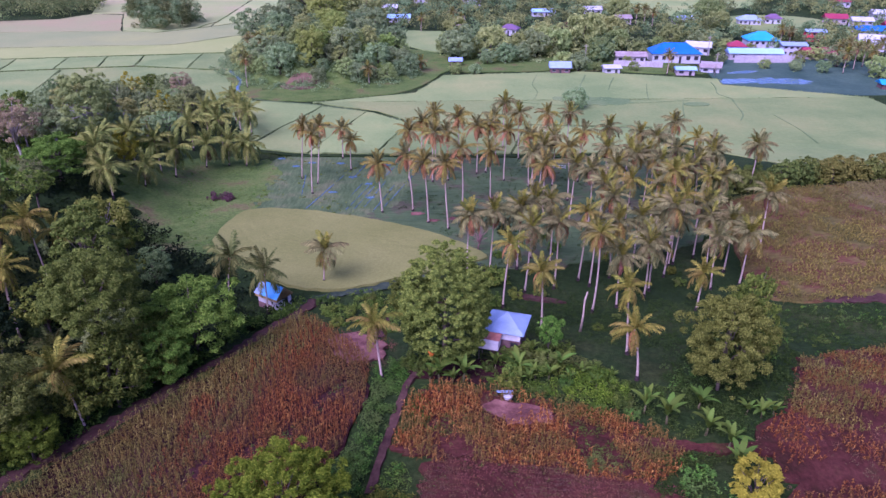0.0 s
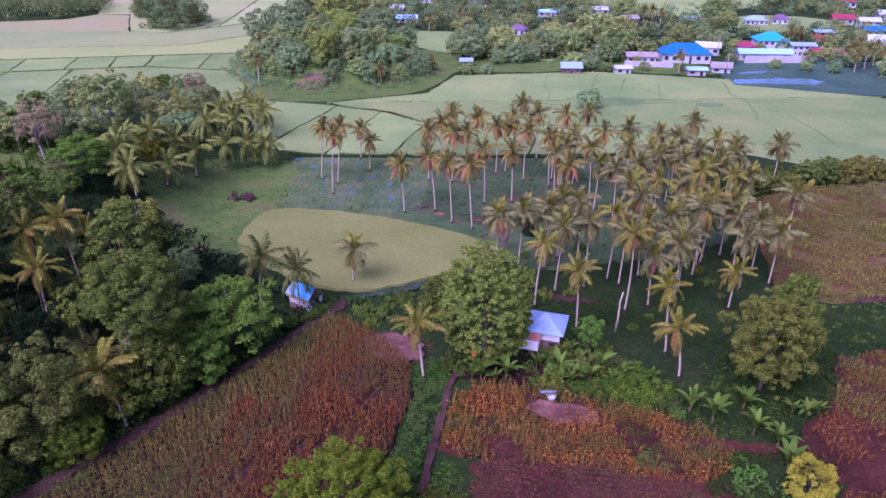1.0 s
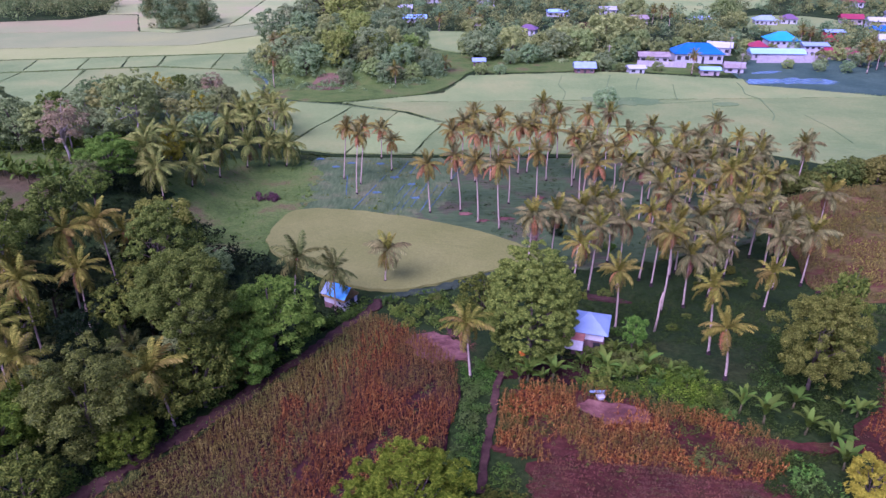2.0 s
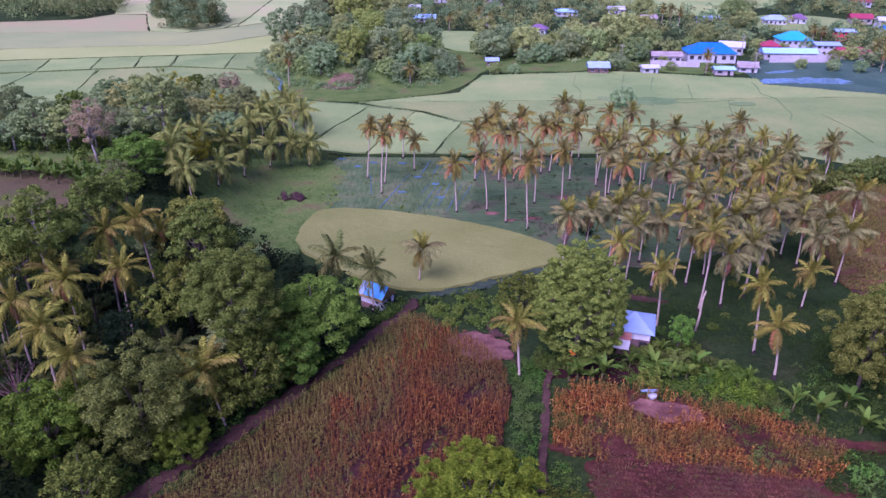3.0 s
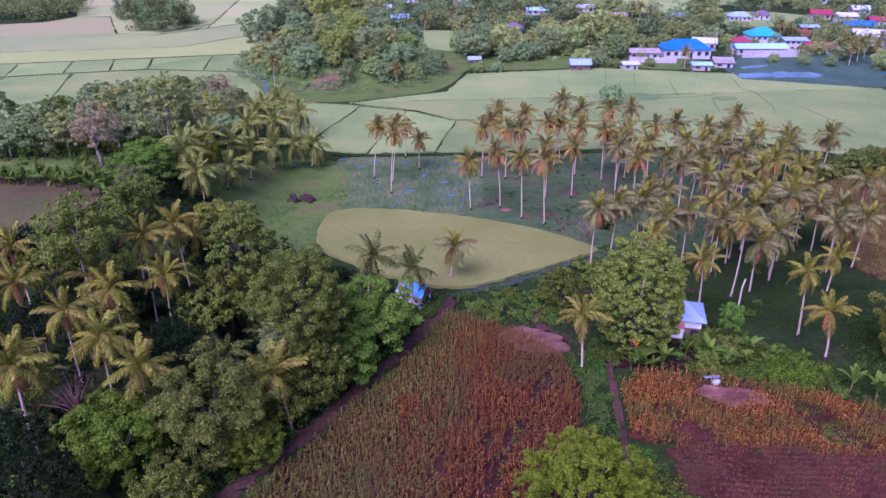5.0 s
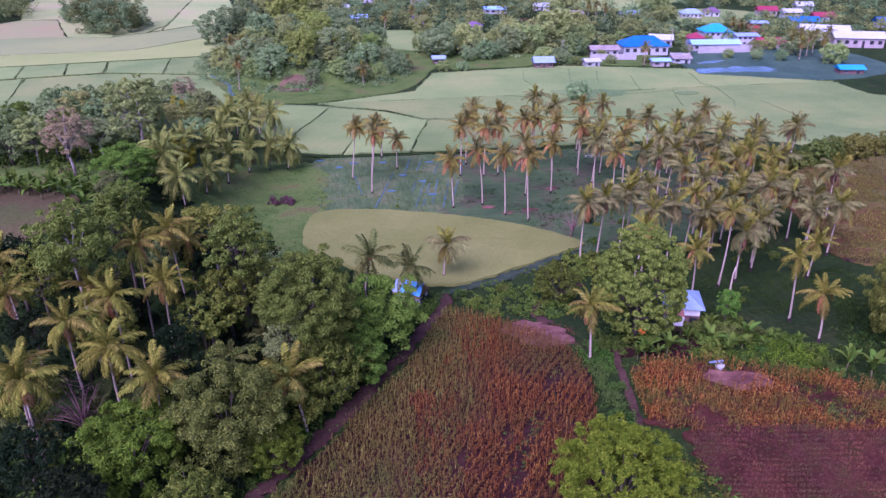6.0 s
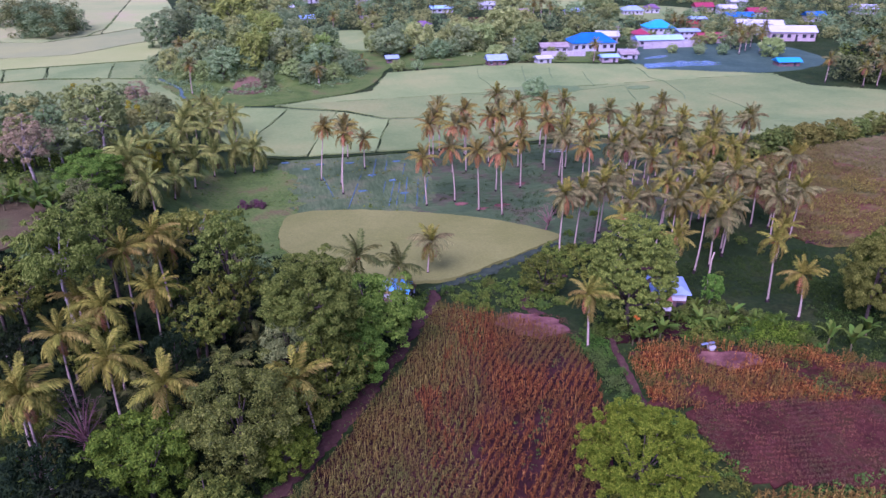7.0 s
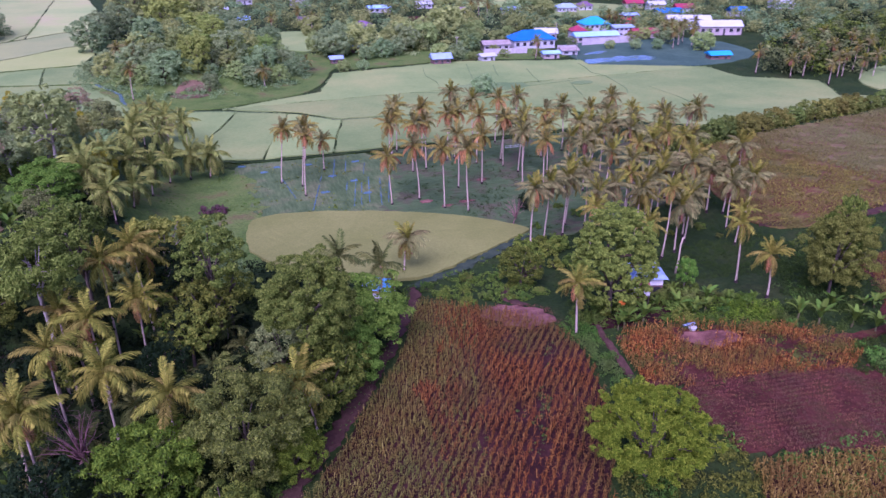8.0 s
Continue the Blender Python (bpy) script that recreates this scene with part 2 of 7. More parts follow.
M["leaf_mango"] = leafy("mango_leaves", [(0.0, (0.0362, 0.0595, 0.0070)), (0.45, (0.1290, 0.1717, 0.0179)), (0.8, (0.2762, 0.3224, 0.0389)), (1.0, (0.5150, 0.5501, 0.1270))], 0.02, 0.12, rough=0.6, spec=0.1)
M["brush"] = leafy("dry_brush", [(0.0, (0.06, 0.03, 0.035)), (0.6, (0.11, 0.055, 0.06)), (1.0, (0.18, 0.10, 0.10))], 0.01, 0.1)
M["corn"] = leafy("dry_maize", [(0.0, (0.0475, 0.0361, 0.0072)), (0.35, (0.1140, 0.0950, 0.0151)), (0.65, (0.2042, 0.1757, 0.0302)), (0.88, (0.3990, 0.3515, 0.0864)), (1.0, (0.5510, 0.4940, 0.2016))], 0.0, 0.0, 0.15, patch=(0.095, 0.13, 0.022), patch_scale=0.09, spots=(0.15, 0.06, 0.02))
M["corn_red"] = leafy("dry_maize_red", [(0.0, (0.0644, 0.0202, 0.0063)), (0.35, (0.1656, 0.0554, 0.0117)), (0.65, (0.3404, 0.1386, 0.0216)), (0.82, (0.4876, 0.2772, 0.0594)), (1.0, (0.5704, 0.4200, 0.1980))], 0.0, 0.0, 0.15, patch=(0.09, 0.11, 0.022), patch_scale=0.25)
M["weeds"] = leafy("weeds", [(0.0, (0.0270, 0.0626, 0.0064)), (0.5, (0.0702, 0.1380, 0.0128)), (1.0, (0.1800, 0.2622, 0.0288))], 0.03, 0.25, patch=(0.11, 0.125, 0.03), patch_scale=0.2)

M["corn_slope"] = leafy("slope_maize", [(0.0, (0.0775, 0.0737, 0.0130)), (0.4, (0.1550, 0.1386, 0.0216)), (0.8, (0.2454, 0.2138, 0.0331)), (1.0, (0.4133, 0.3687, 0.0720))], 0.0, 0.0, 0.15, patch=(0.05, 0.062, 0.018), patch_scale=0.035, spots=(0.13, 0.085, 0.03))

# ---------------- the lie of the land ----------------
FAR = 0.8


def ss(v, a, b):
    t = np.clip((v - a) / (b - a), 0, 1)
    return t * t * (3 - 2 * t)


def land(x, y):
    """Height of the ground: a terrace near the camera falls to a flat plain; a hill at either side and a wooded mound far off."""
    near = ss(y, 104, 62)
    z = FAR + 7 * near + 2.4 * ss(y, 150, 95) - 4.5 * ss(x, -8, -40) * near
    z = z + 10 * ss(x, -52, -80) * ss(y, 85, 122) * ss(y, 190, 150)
    z = z + 4 * ss(x, 46, 75) * ss(y, 70, 100) * ss(y, 190, 150)
    d = ((x + 50) / 35) ** 2 + ((y - 298) / 40) ** 2
    return z + 15 * np.maximum(0, 1 - d) ** 1.2


def lz(x, y):
    return float(land(np.float64(x), np.float64(y)))


def mesh_of(name, verts, faces, mats, smooth=False):
    me = bpy.data.meshes.new(name)
    me.from_pydata([tuple(v) for v in verts], [], [tuple(f) for f in faces])
    for m in mats if isinstance(mats, (list, tuple)) else [mats]:
        me.materials.append(m)
    if smooth:
        me.polygons.foreach_set("use_smooth", [True] * len(me.polygons))
    me.update()
    return me


def part(name, data, parent, label="", m=None):
    ob = new(name, data)
    ob.parent = parent
    if m is not None:
        ob.matrix_basis = m
    return tagged(ob, label)


def ground_sheet():
    xs = np.concatenate([np.arange(-3000, -400, 200), np.arange(-400, -140, 20), np.arange(-140, 170, 1.6), np.arange(170, 400, 20), np.arange(400, 3001, 200)])
    ys = np.concatenate([np.arange(-1200, -20, 120), np.arange(-20, 20, 5), np.arange(20, 190, 1.6), np.arange(190, 350, 4), np.arange(350, 700, 20), np.arange(700, 4201, 200)])
    X, Y = np.meshgrid(xs, ys)
    Z = land(X, Y)
    inner = ss(Y, 200, 150)
    Z = Z + inner * (0.12 * np.sin(X * 0.9 + 2 * np.sin(Y * 0.31)) * np.sin(Y * 0.77 + X * 0.13) + 0.10 * np.sin(X * 2.1 + Y * 0.6) * np.sin(Y * 1.7 - X * 0.4))
    w, h = len(xs), len(ys)
    v = np.stack([X, Y, Z], -1).reshape(-1, 3)
    i = np.arange(w * h).reshape(h, w)
    f = np.stack([i[:-1, :-1], i[:-1, 1:], i[1:, 1:], i[1:, :-1]], -1).reshape(-1, 4)
    ob = new("ground", mesh_of("ground", v.tolist(), f.tolist(), M["grass"], True))
    return tagged(ob, "rough dark green grass over rolling farm land", "ground", kind="structure")


def smooth_ring(pts, rounds=2):
    for _ in range(rounds):
        out = []
        for a, b in zip(pts, pts[1:] + pts[:1]):
            out += [(a[0] * 0.75 + b[0] * 0.25, a[1] * 0.75 + b[1] * 0.25), (a[0] * 0.25 + b[0] * 0.75, a[1] * 0.25 + b[1] * 0.75)]
        pts = out
    return pts


def dense_ring(pts, step):
    out = []
    for a, b in zip(pts, pts[1:] + pts[:1]):
        k = max(1, int(math.dist(a, b) / step))
        out += [(a[0] + (b[0] - a[0]) * i / k, a[1] + (b[1] - a[1]) * i / k) for i in range(k)]
    return out


def patch(name, pts, mat, label, category, lift=0.2, ragged=0.5, step=1.5, rounds=2, kind="structure", rows=14):
    """A sheet of soil or crop that lies on the land inside a rounded outline."""
    ring = np.array(dense_ring(smooth_ring(list(pts), rounds), step))
    c = ring.mean(0)
    rng = np.random.default_rng(len(name) * 31 + int(abs(c[0]) * 10))
    k = len(ring)
    wob = ragged * (rng.random(k) - 0.5) * 2
    d = ring - c
    ring = ring + d / np.linalg.norm(d, axis=1)[:, None] * wob[:, None]
    levels = list(np.linspace(0.06, 1, rows)) + [1.004]
    v, f = [], []
    for j, s in enumerate(levels):
        p = c + (ring - c) * s
        z = land(p[:, 0], p[:, 1]) + lift + (rng.random(k) * 0.08 if j < rows else -lift - 0.5)
        v += np.column_stack([p, z]).tolist()
    for j in range(len(levels) - 1):
        f += [(j * k + i, j * k + (i + 1) % k, (j + 1) * k + (i + 1) % k, (j + 1) * k + i) for i in range(k)]
    f.append(tuple(range(k)))
    me = mesh_of(name, v, f, mat)
    bm = bmesh.new()
    bm.from_mesh(me)
    bmesh.ops.recalc_face_normals(bm, faces=bm.faces)
    bm.normal_update()
    if sum(q.normal.z * q.calc_area() for q in bm.faces) < 0:
        bmesh.ops.reverse_faces(bm, faces=bm.faces)
    bm.to_mesh(me)
    bm.free()
    return tagged(new(name, me), label, category, kind=kind)


def strip(name, pts, width, mat, label, category, lift=0.25, ragged=0.3, step=1.5):
    """A band of even width along a line on the land."""
    line = []
    for a, b in zip(pts, pts[1:]):
        k = max(1, int(math.dist(a, b) / step))
        line += [(a[0] + (b[0] - a[0]) * i / k, a[1] + (b[1] - a[1]) * i / k) for i in range(k)]
    line.append(pts[-1])
    p = np.array(line)
    for _ in range(3):
        p[1:-1] = (p[:-2] + 2 * p[1:-1] + p[2:]) / 4
    t = np.gradient(p, axis=0)
    t /= np.linalg.norm(t, axis=1)[:, None]
    s = np.column_stack([-t[:, 1], t[:, 0]])
    rng = np.random.default_rng(len(name) + int(abs(pts[0][0])))
    v, n = [], len(p)
    for o, drop in ((-0.55, -0.5), (-0.5, 0), (0, 0.02), (0.5, 0), (0.55, -0.5)):
        q = p + s * (o * width + ragged * (rng.random(n)[:, None] - 0.5) * (o != 0))
        v += np.column_stack([q, land(q[:, 0], q[:, 1]) + lift + drop]).tolist()
    f = [(j * n + i, j * n + i + 1, (j + 1) * n + i + 1, (j + 1) * n + i)[::-1] for j in range(4) for i in range(n - 1)]
    return tagged(new(name, mesh_of(name, v, f, mat)), label, category, kind="structure")


def slice_poly(poly, a, b):
    """Both halves of an outline that the line through a and b cuts."""
    nx, ny = b[1] - a[1], a[0] - b[0]
    side = [nx * (p[0] - a[0]) + ny * (p[1] - a[1]) for p in poly]
    halves = []
    for sign in (1, -1):
        out = []
        for i, p in enumerate(poly):
            q, sp, sq = poly[(i + 1) % len(poly)], side[i] * sign, side[(i + 1) % len(poly)] * sign
            if sp >= 0:
                out.append(p)
            if sp * sq < 0:
                u = sp / (sp - sq)
                out.append((p[0] + (q[0] - p[0]) * u, p[1] + (q[1] - p[1]) * u))
        halves.append(out)
    return halves


def area(p):
    return 0.5 * sum(a[0] * b[1] - b[0] * a[1] for a, b in zip(p, p[1:] + p[:1]))


BUND_LINES = []


def paddies(outline, cuts, mats, label, gap=0.45, top=0.3, bunds=True):
    """A field of rice cut into plots by bunds; every plot is a slab of standing rice."""
    plots = [outline]
    for a, b, *only in cuts:
        nxt = []
        for p in plots:
            c = (sum(q[0] for q in p) / len(p), sum(q[1] for q in p) / len(p))
            near = min(math.dist(c, (a[0] + (b[0] - a[0]) * k / 10, a[1] + (b[1] - a[1]) * k / 10)) for k in range(11))
            h = slice_poly(p, a, b)
            if near > 45 + (only[0] if only else 0) or any(len(q) < 3 or abs(area(q)) < 25 for q in h):
                nxt.append(p)
            else:
                nxt += h
        plots = nxt
    for i, p in enumerate(plots):
        if area(p) < 0:
            p = p[::-1]
        if bunds:
            BUND_LINES.extend(zip(p, p[1:] + p[:1]))
        bm = bmesh.new()
        ring = dense_ring(p, 6.0)
        vs = [bm.verts.new((x + random.uniform(-0.4, 0.4), y + random.uniform(-0.4, 0.4), FAR + top + random.uniform(-0.04, 0.04))) for x, y in ring]
        face = bm.faces.new(vs)
        bm.normal_update()
        rim = bmesh.ops.inset_region(bm, faces=[face], thickness=gap, depth=0.0, use_boundary=True, use_even_offset=True)["faces"]
        bmesh.ops.delete(bm, geom=rim, context="FACES")
        bm.normal_update()
        bmesh.ops.inset_region(bm, faces=list(bm.faces), thickness=0.07, depth=0.0, use_boundary=True, use_even_offset=True)
        for v in bm.verts:
            if v.is_boundary:
                v.co.z = FAR - 0.2
        bmesh.ops.triangulate(bm, faces=[q for q in bm.faces if len(q.verts) > 4])
        me = bpy.data.meshes.new("rice_plot")
        bm.to_mesh(me)
        bm.free()
        cy = sum(q[1] for q in p) / len(p)
        me.materials.append(mats[0] if cy < 300 else mats[1 + i % (len(mats) - 1)] if len(mats) > 1 else mats[0])
        tagged(new("rice_plot", me), label, "rice field", "rice plots between bunds", "stuff")


ground_sheet()
# ---------------- fields ----------------
CORN_MAIN = [(-44.7, 53.9), (-37.4, 63.0), (-27.8, 76.5), (-21.5, 91.0), (-19.0, 88.0), (-14.1, 80.4), (-8.9, 71.0), (-8.7, 62.0), (-11.6, 51.3), (-17.6, 41.0), (-27, 30), (-60, 32)]
CORN_RIGHT = [(-3.4, 65.5), (0.1, 66.0), (4.9, 65.0), (10.9, 62.4), (16.9, 60.6), (20.8, 59.6), (22.9, 57.4), (24.2, 54.5), (23.5, 51.8), (20.5, 50.2), (16, 50.4), (11.9, 51.6), (3.7, 53.0), (-1.6, 53.2), (-5.0, 53.6), (-5.2, 56), (-4.5, 60)]
STUBBLE = [(-1.0, 54.5), (12.1, 53.0), (18.0, 51.5), (23.0, 49.5), (22, 40.9), (12.1, 38.5), (4.2, 40.5), (-2.1, 43.0), (-3.0, 47.5)]
CORN_LOW = [(-2.5, 40.5), (12.2, 38.0), (20, 38), (16, 26), (-8, 30)]
FIELD_RIGHT = [(57, 139), (78, 143), (104, 148), (150, 156), (150, 120), (88, 98), (70, 91), (53, 93), (50, 100), (55, 118), (56, 130)]
FIELD_RNEAR = [(44.5, 72.5), (57, 75.8), (66, 80), (80, 80), (70, 50), (42, 44), (32, 46.5), (33.4, 51.5), (30.8, 54.8), (35.5, 59.2), (40, 65.2)]
PLOT_GREEN = [(13.2, 56), (16.6, 55.2), (17.4, 52), (14, 51)]
PLOT_STRIP = [(17.5, 57.4), (22, 56.6), (26, 56), (30, 55.6), (35, 56.4), (35, 54.6), (26, 54.5), (21, 55), (18, 56)]
HILL_LEFT = [(-118, 141), (-94, 135), (-84, 128), (-82, 119), (-88, 110), (-100, 104), (-118, 110)]
OVAL = [(-44.6, 119), (-44.6, 130), (-43.5, 138), (-41.5, 139.8), (-36, 140.6), (-24, 137.8), (-8, 130.5), (2, 122.5), (8, 115), (8, 113), (3, 110.3), (-8, 104.6), (-17, 100), (-24, 100.6), (-33, 107)]
WET = [(-46, 177), (-28, 177), (-7, 177), (-8, 158), (-11, 134), (-30, 137.5), (-42, 137), (-42, 157)]
MEADOW = [(-72, 143), (-68, 160), (-60, 173), (-48, 178), (-40, 165), (-40, 143), (-42, 125), (-44, 112), (-52, 112), (-60, 128)]
patch("maize_soil", CORN_MAIN, M["soil"], "reddish brown soil under a field of dry maize", "field soil", 0.22)
patch("maize_soil", [(8.5 + (x - 8.5) * 0.93, 59 + (y - 59) * 0.86) for x, y in CORN_RIGHT], M["stubble"], "reddish brown soil under a plot of dry maize", "field soil", 0.22, ragged=1.6, step=0.8)
patch("maize_soil", CORN_LOW, M["soil"], "reddish brown soil under yellowing maize", "field soil", 0.24)
patch("stubble_field", STUBBLE, M["stubble"], "harvested pinkish brown stubble field", "field soil", 0.21, ragged=1.3, step=0.8)
patch("maize_soil", FIELD_RIGHT, M["slope_soil"], "dry brownish soil of a large maize field on a slope", "field soil", 0.25, step=3)
patch("slope_soil", [(84, 145), (104, 148), (150, 156), (150, 121), (102, 105), (88, 112)], M["slope_tan"], "dry tan upper part of a sloping field", "field soil", 0.29, ragged=3.0, step=2.0)
patch("grove_floor", [(4, 112), (-6, 122), (-17, 133), (-16, 150), (-13, 177.5), (28, 177.5), (60, 175), (57, 142), (53, 122), (34, 114), (14, 108)], M["floor"], "grazed dark grass below the palms", "grass", 0.16, ragged=0.8)
patch("maize_soil", FIELD_RNEAR, M["stubble"], "dark reddish soil of a half-grown maize field", "field soil", 0.25, ragged=1.6, step=0.9)
patch("ploughed_field", HILL_LEFT, M["ploughed"], "ploughed brown field on a hillside", "field soil", 0.25)
patch("hill_grass", [(-122, 136), (-98, 134), (-86, 130), (-78, 138), (-84, 150), (-122, 154)], M["meadow"], "rough green grass behind a row of banana plants", "grass", 0.2, ragged=1.5)
patch("ripe_rice_field", OVAL, M["rice_ripe"], "oval field of ripe yellowish rice", "rice field", 0.5, ragged=0.2, kind="stuff", rows=22, rounds=1)
patch("wet_paddy", WET, M["wet"], "flooded muddy rice paddy with green shoots", "rice field", 0.2, ragged=0.7, step=1.5)
patch("meadow", MEADOW, M["meadow"], "grazed green meadow below coconut palms", "meadow", 0.22, ragged=2.0)
patch("bare_soil", [(-15.8, 81.8), (-11, 82), (-7.4, 77.4), (-7.8, 72.0), (-11.4, 71.4), (-14.4, 75)], M["bare"], "bare pinkish soil at the head of the maize field", "bare soil", 0.36, ragged=0.7, step=0.9)
patch("bare_soil", [(3.4, 62.4), (7.4, 63.2), (11.6, 60.9), (12.6, 59.4), (9, 58.3), (5.8, 59.2)], M["bare"], "bare pinkish soil in the maize plot", "bare soil", 0.36, ragged=0.7, step=0.9)
strip("field_path", [(-20.5, 97), (-22.3, 91.2), (-29.8, 77.3), (-36.2, 68.0), (-41.0, 61.9), (-46.5, 55.0), (-62, 36)], 1.75, M["path"], "trodden earth path beside the maize field", "path", 0.25, 1.1, 0.9)


patch("hut_yard", [(-3.5, 67.6), (1, 67.2), (5.5, 66.6), (8, 67.5), (8.5, 71.5), (5, 72), (-1, 70.5), (-4, 69.5)], M["soil"], "dark trodden soil before a hut", "bare soil", 0.22, ragged=1.0, step=0.7)
strip("plot_path", [(-3.3, 69), (-4.1, 66.5), (-5.2, 60), (-5.9, 55.9), (-6.4, 53.3), (-7, 49)], 0.85, M["path"], "narrow earth path beside a maize plot", "path", 0.26, 0.25, 0.8)
BARE_HEAD = [(-16.5, 82.5), (-10.5, 83), (-6, 77.5), (-6.5, 70.5), (-11.5, 70.6), (-15.2, 75)]
BARE_PLOT = [(3.4, 62.4), (7.4, 63.2), (11.6, 60.9), (12.6, 59.4), (9, 58.3), (5.8, 59.2)]
patch("bare_soil", PLOT_STRIP, M["stubble"], "reddish strip of bare soil between two maize fields", "bare soil", 0.3, 0.5, 0.7, rows=5)
patch("bare_soil", [(11.5, 98.8), (14, 98.8), (19.5, 95.8), (18.5, 94.6), (13, 96.8)], M["path"], "small patch of bare reddish soil under palms", "bare soil", 0.26, 0.4, 0.6, rows=4)
strip("field_margin", [(51, 99.5), (54, 96), (62, 91.8), (70, 90.5), (80, 95)], 2.0, M["path"], "bare reddish margin of a sloping field", "path", 0.3, 1.0, 1.0)
# Pink flower patches, drawn as flat sheets of bare-soil colour.
for x, y, w in ((-5.4, 137.6, 1.6), (3.0, 134.6, 2.0), (-2.0, 133.4, 1.5), (11.6, 147.4, 1.4)):
    patch("bare_soil", [(x - w, y - 0.5), (x - 0.2 * w, y - 0.9), (x + w, y - 0.2), (x + 0.5 * w, y + 0.7), (x - 0.6 * w, y + 0.8)], M["bare"], "small patch of pink flowers in grass", "bare soil", 0.26, 0.35, 0.6, rows=4)
strip("wet_track", [(-23.5, 92.5), (-20.5, 97.5), (-16, 99.3), (-9, 102.6), (1, 108.3), (7, 111)], 2.0, M["track"], "wet grey track along a rice field", "path", 0.24, 1.3, 0.8)
strip("bare_path", [(-8.5, 80), (-9.5, 84.5), (-8, 89), (-4, 93), (2, 97)], 1.3, M["path"], "worn foot path over a grassy bank", "path", 0.24, 0.5, 0.8)
# ---------------- plants ----------------


def tube(path, radii, sides=7):
    """A tapered tube along a line of points."""
    v, f = [], []
    p = [Vector(q) for q in path]
    for i, q in enumerate(p):
        d = (p[min(i + 1, len(p) - 1)] - p[max(i - 1, 0)]).normalized()
        a = d.orthogonal().normalized() if abs(d.z) < 0.9 else Vector((1, 0, 0)).cross(d).normalized()
        b = d.cross(a)
        for k in range(sides):
            w = 2 * math.pi * k / sides
            v.append(tuple(q + (a * math.cos(w) + b * math.sin(w)) * radii[i]))
    for i in range(len(p) - 1):
        f += [(i * sides + k, i * sides + (k + 1) % sides, (i + 1) * sides + (k + 1) % sides, (i + 1) * sides + k) for k in range(sides)]
    f.append(tuple(range(sides))[::-1])
    f.append(tuple((len(p) - 1) * sides + k for k in range(sides)))
    return v, f


def join(pieces):
    v, f = [], []
    for pv, pf in pieces:
        o = len(v)
        v += pv
        f += [tuple(i + o for i in q) for q in pf]
    return v, f


def frond_mesh(name, mat, length, droop, width, pairs=20, seed=0):
    """A feather leaf along +x: a rib that arches over, and narrow pointed leaflets that hang from both sides."""
    rng = random.Random(seed)
    rib = []
    for i in range(9):
        s = i / 8
        rib.append(Vector((length * s * (1 - 0.2 * droop * s), 0.08 * math.sin(3 * s + seed), 0.34 * length * s - droop * length * s * s * 0.72)))
    v, f = tube(rib[::2], [0.06 * (1 - 0.85 * i / 4) for i in range(5)], 3)
    for k in range(pairs):
        s = 0.1 + 0.88 * k / (pairs - 1)
        i = min(7, int(s * 8))
        q = rib[i].lerp(rib[i + 1], s * 8 - i)
        d = (rib[i + 1] - rib[i]).normalized()
        reach = width * (math.sin(math.pi * min(1, 0.16 + s * 0.80)) ** 0.6) * rng.uniform(0.8, 1.15)
        for side in (-1, 1):
            out = Vector((0, side, 0)) * reach * 0.78 + d * reach * rng.uniform(0.45, 0.7) + Vector((0, 0, -reach * (0.3 + 0.4 * droop) * rng.uniform(0.6, 1.3)))
            mid = q + out * 0.42 + Vector((0, 0, 0.12 * reach))
            w = d * (length / pairs * 0.52)
            o = len(v)
            v += [tuple(q), tuple(mid + w), tuple(q + out), tuple(mid - w)]
            f += [(o, o + 1, o + 3), (o + 3, o + 1, o + 2)]
    return mesh_of(name, v, f, mat)


def frond_set(up, mid, low, old, width, pairs, seed):
    """The leaves of one kind of palm, from the spear at the top to the dead skirt."""
    return {
        "up": [frond_mesh("frond_up", M[m], 2.7, 0.42, width * 0.8, pairs, seed + i) for i, m in enumerate(up)],
        "mid": [frond_mesh("frond_mid", M[m], 3.25, 0.8, width, pairs, seed + 10 + i) for i, m in enumerate(mid)],
        "low": [frond_mesh("frond_low", M[m], 3.15, 1.05, width, pairs, seed + 20 + i) for i, m in enumerate(low)],
        "old": [frond_mesh("frond_old", M[m], 2.7, 1.0, width * 0.75, pairs, seed + 30 + i) for i, m in enumerate(old)],
    }


BROAD = frond_set(["frond_young"], ["frond_young", "frond_gold"], ["frond_young", "frond_gold"], ["frond_gold", "frond_old"], 0.72, 20, 11)
GREEN = frond_set(["frond_green"], ["frond_green", "frond_green"], ["frond_green", "frond"], ["frond", "frond_dead"], 0.75, 18, 61)
FRONDS = frond_set(["frond_young", "frond"], ["frond", "frond", "frond"], ["frond", "frond_gold"], ["frond_old", "frond_dead"], 0.78, 18, 111)
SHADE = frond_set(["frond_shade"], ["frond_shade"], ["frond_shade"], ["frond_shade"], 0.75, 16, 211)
WARM = frond_set(["frond_gold", "frond"], ["frond_gold", "frond", "frond_gold"], ["frond_old", "frond_gold"], ["frond_old", "frond_old"], 0.72, 18, 161)


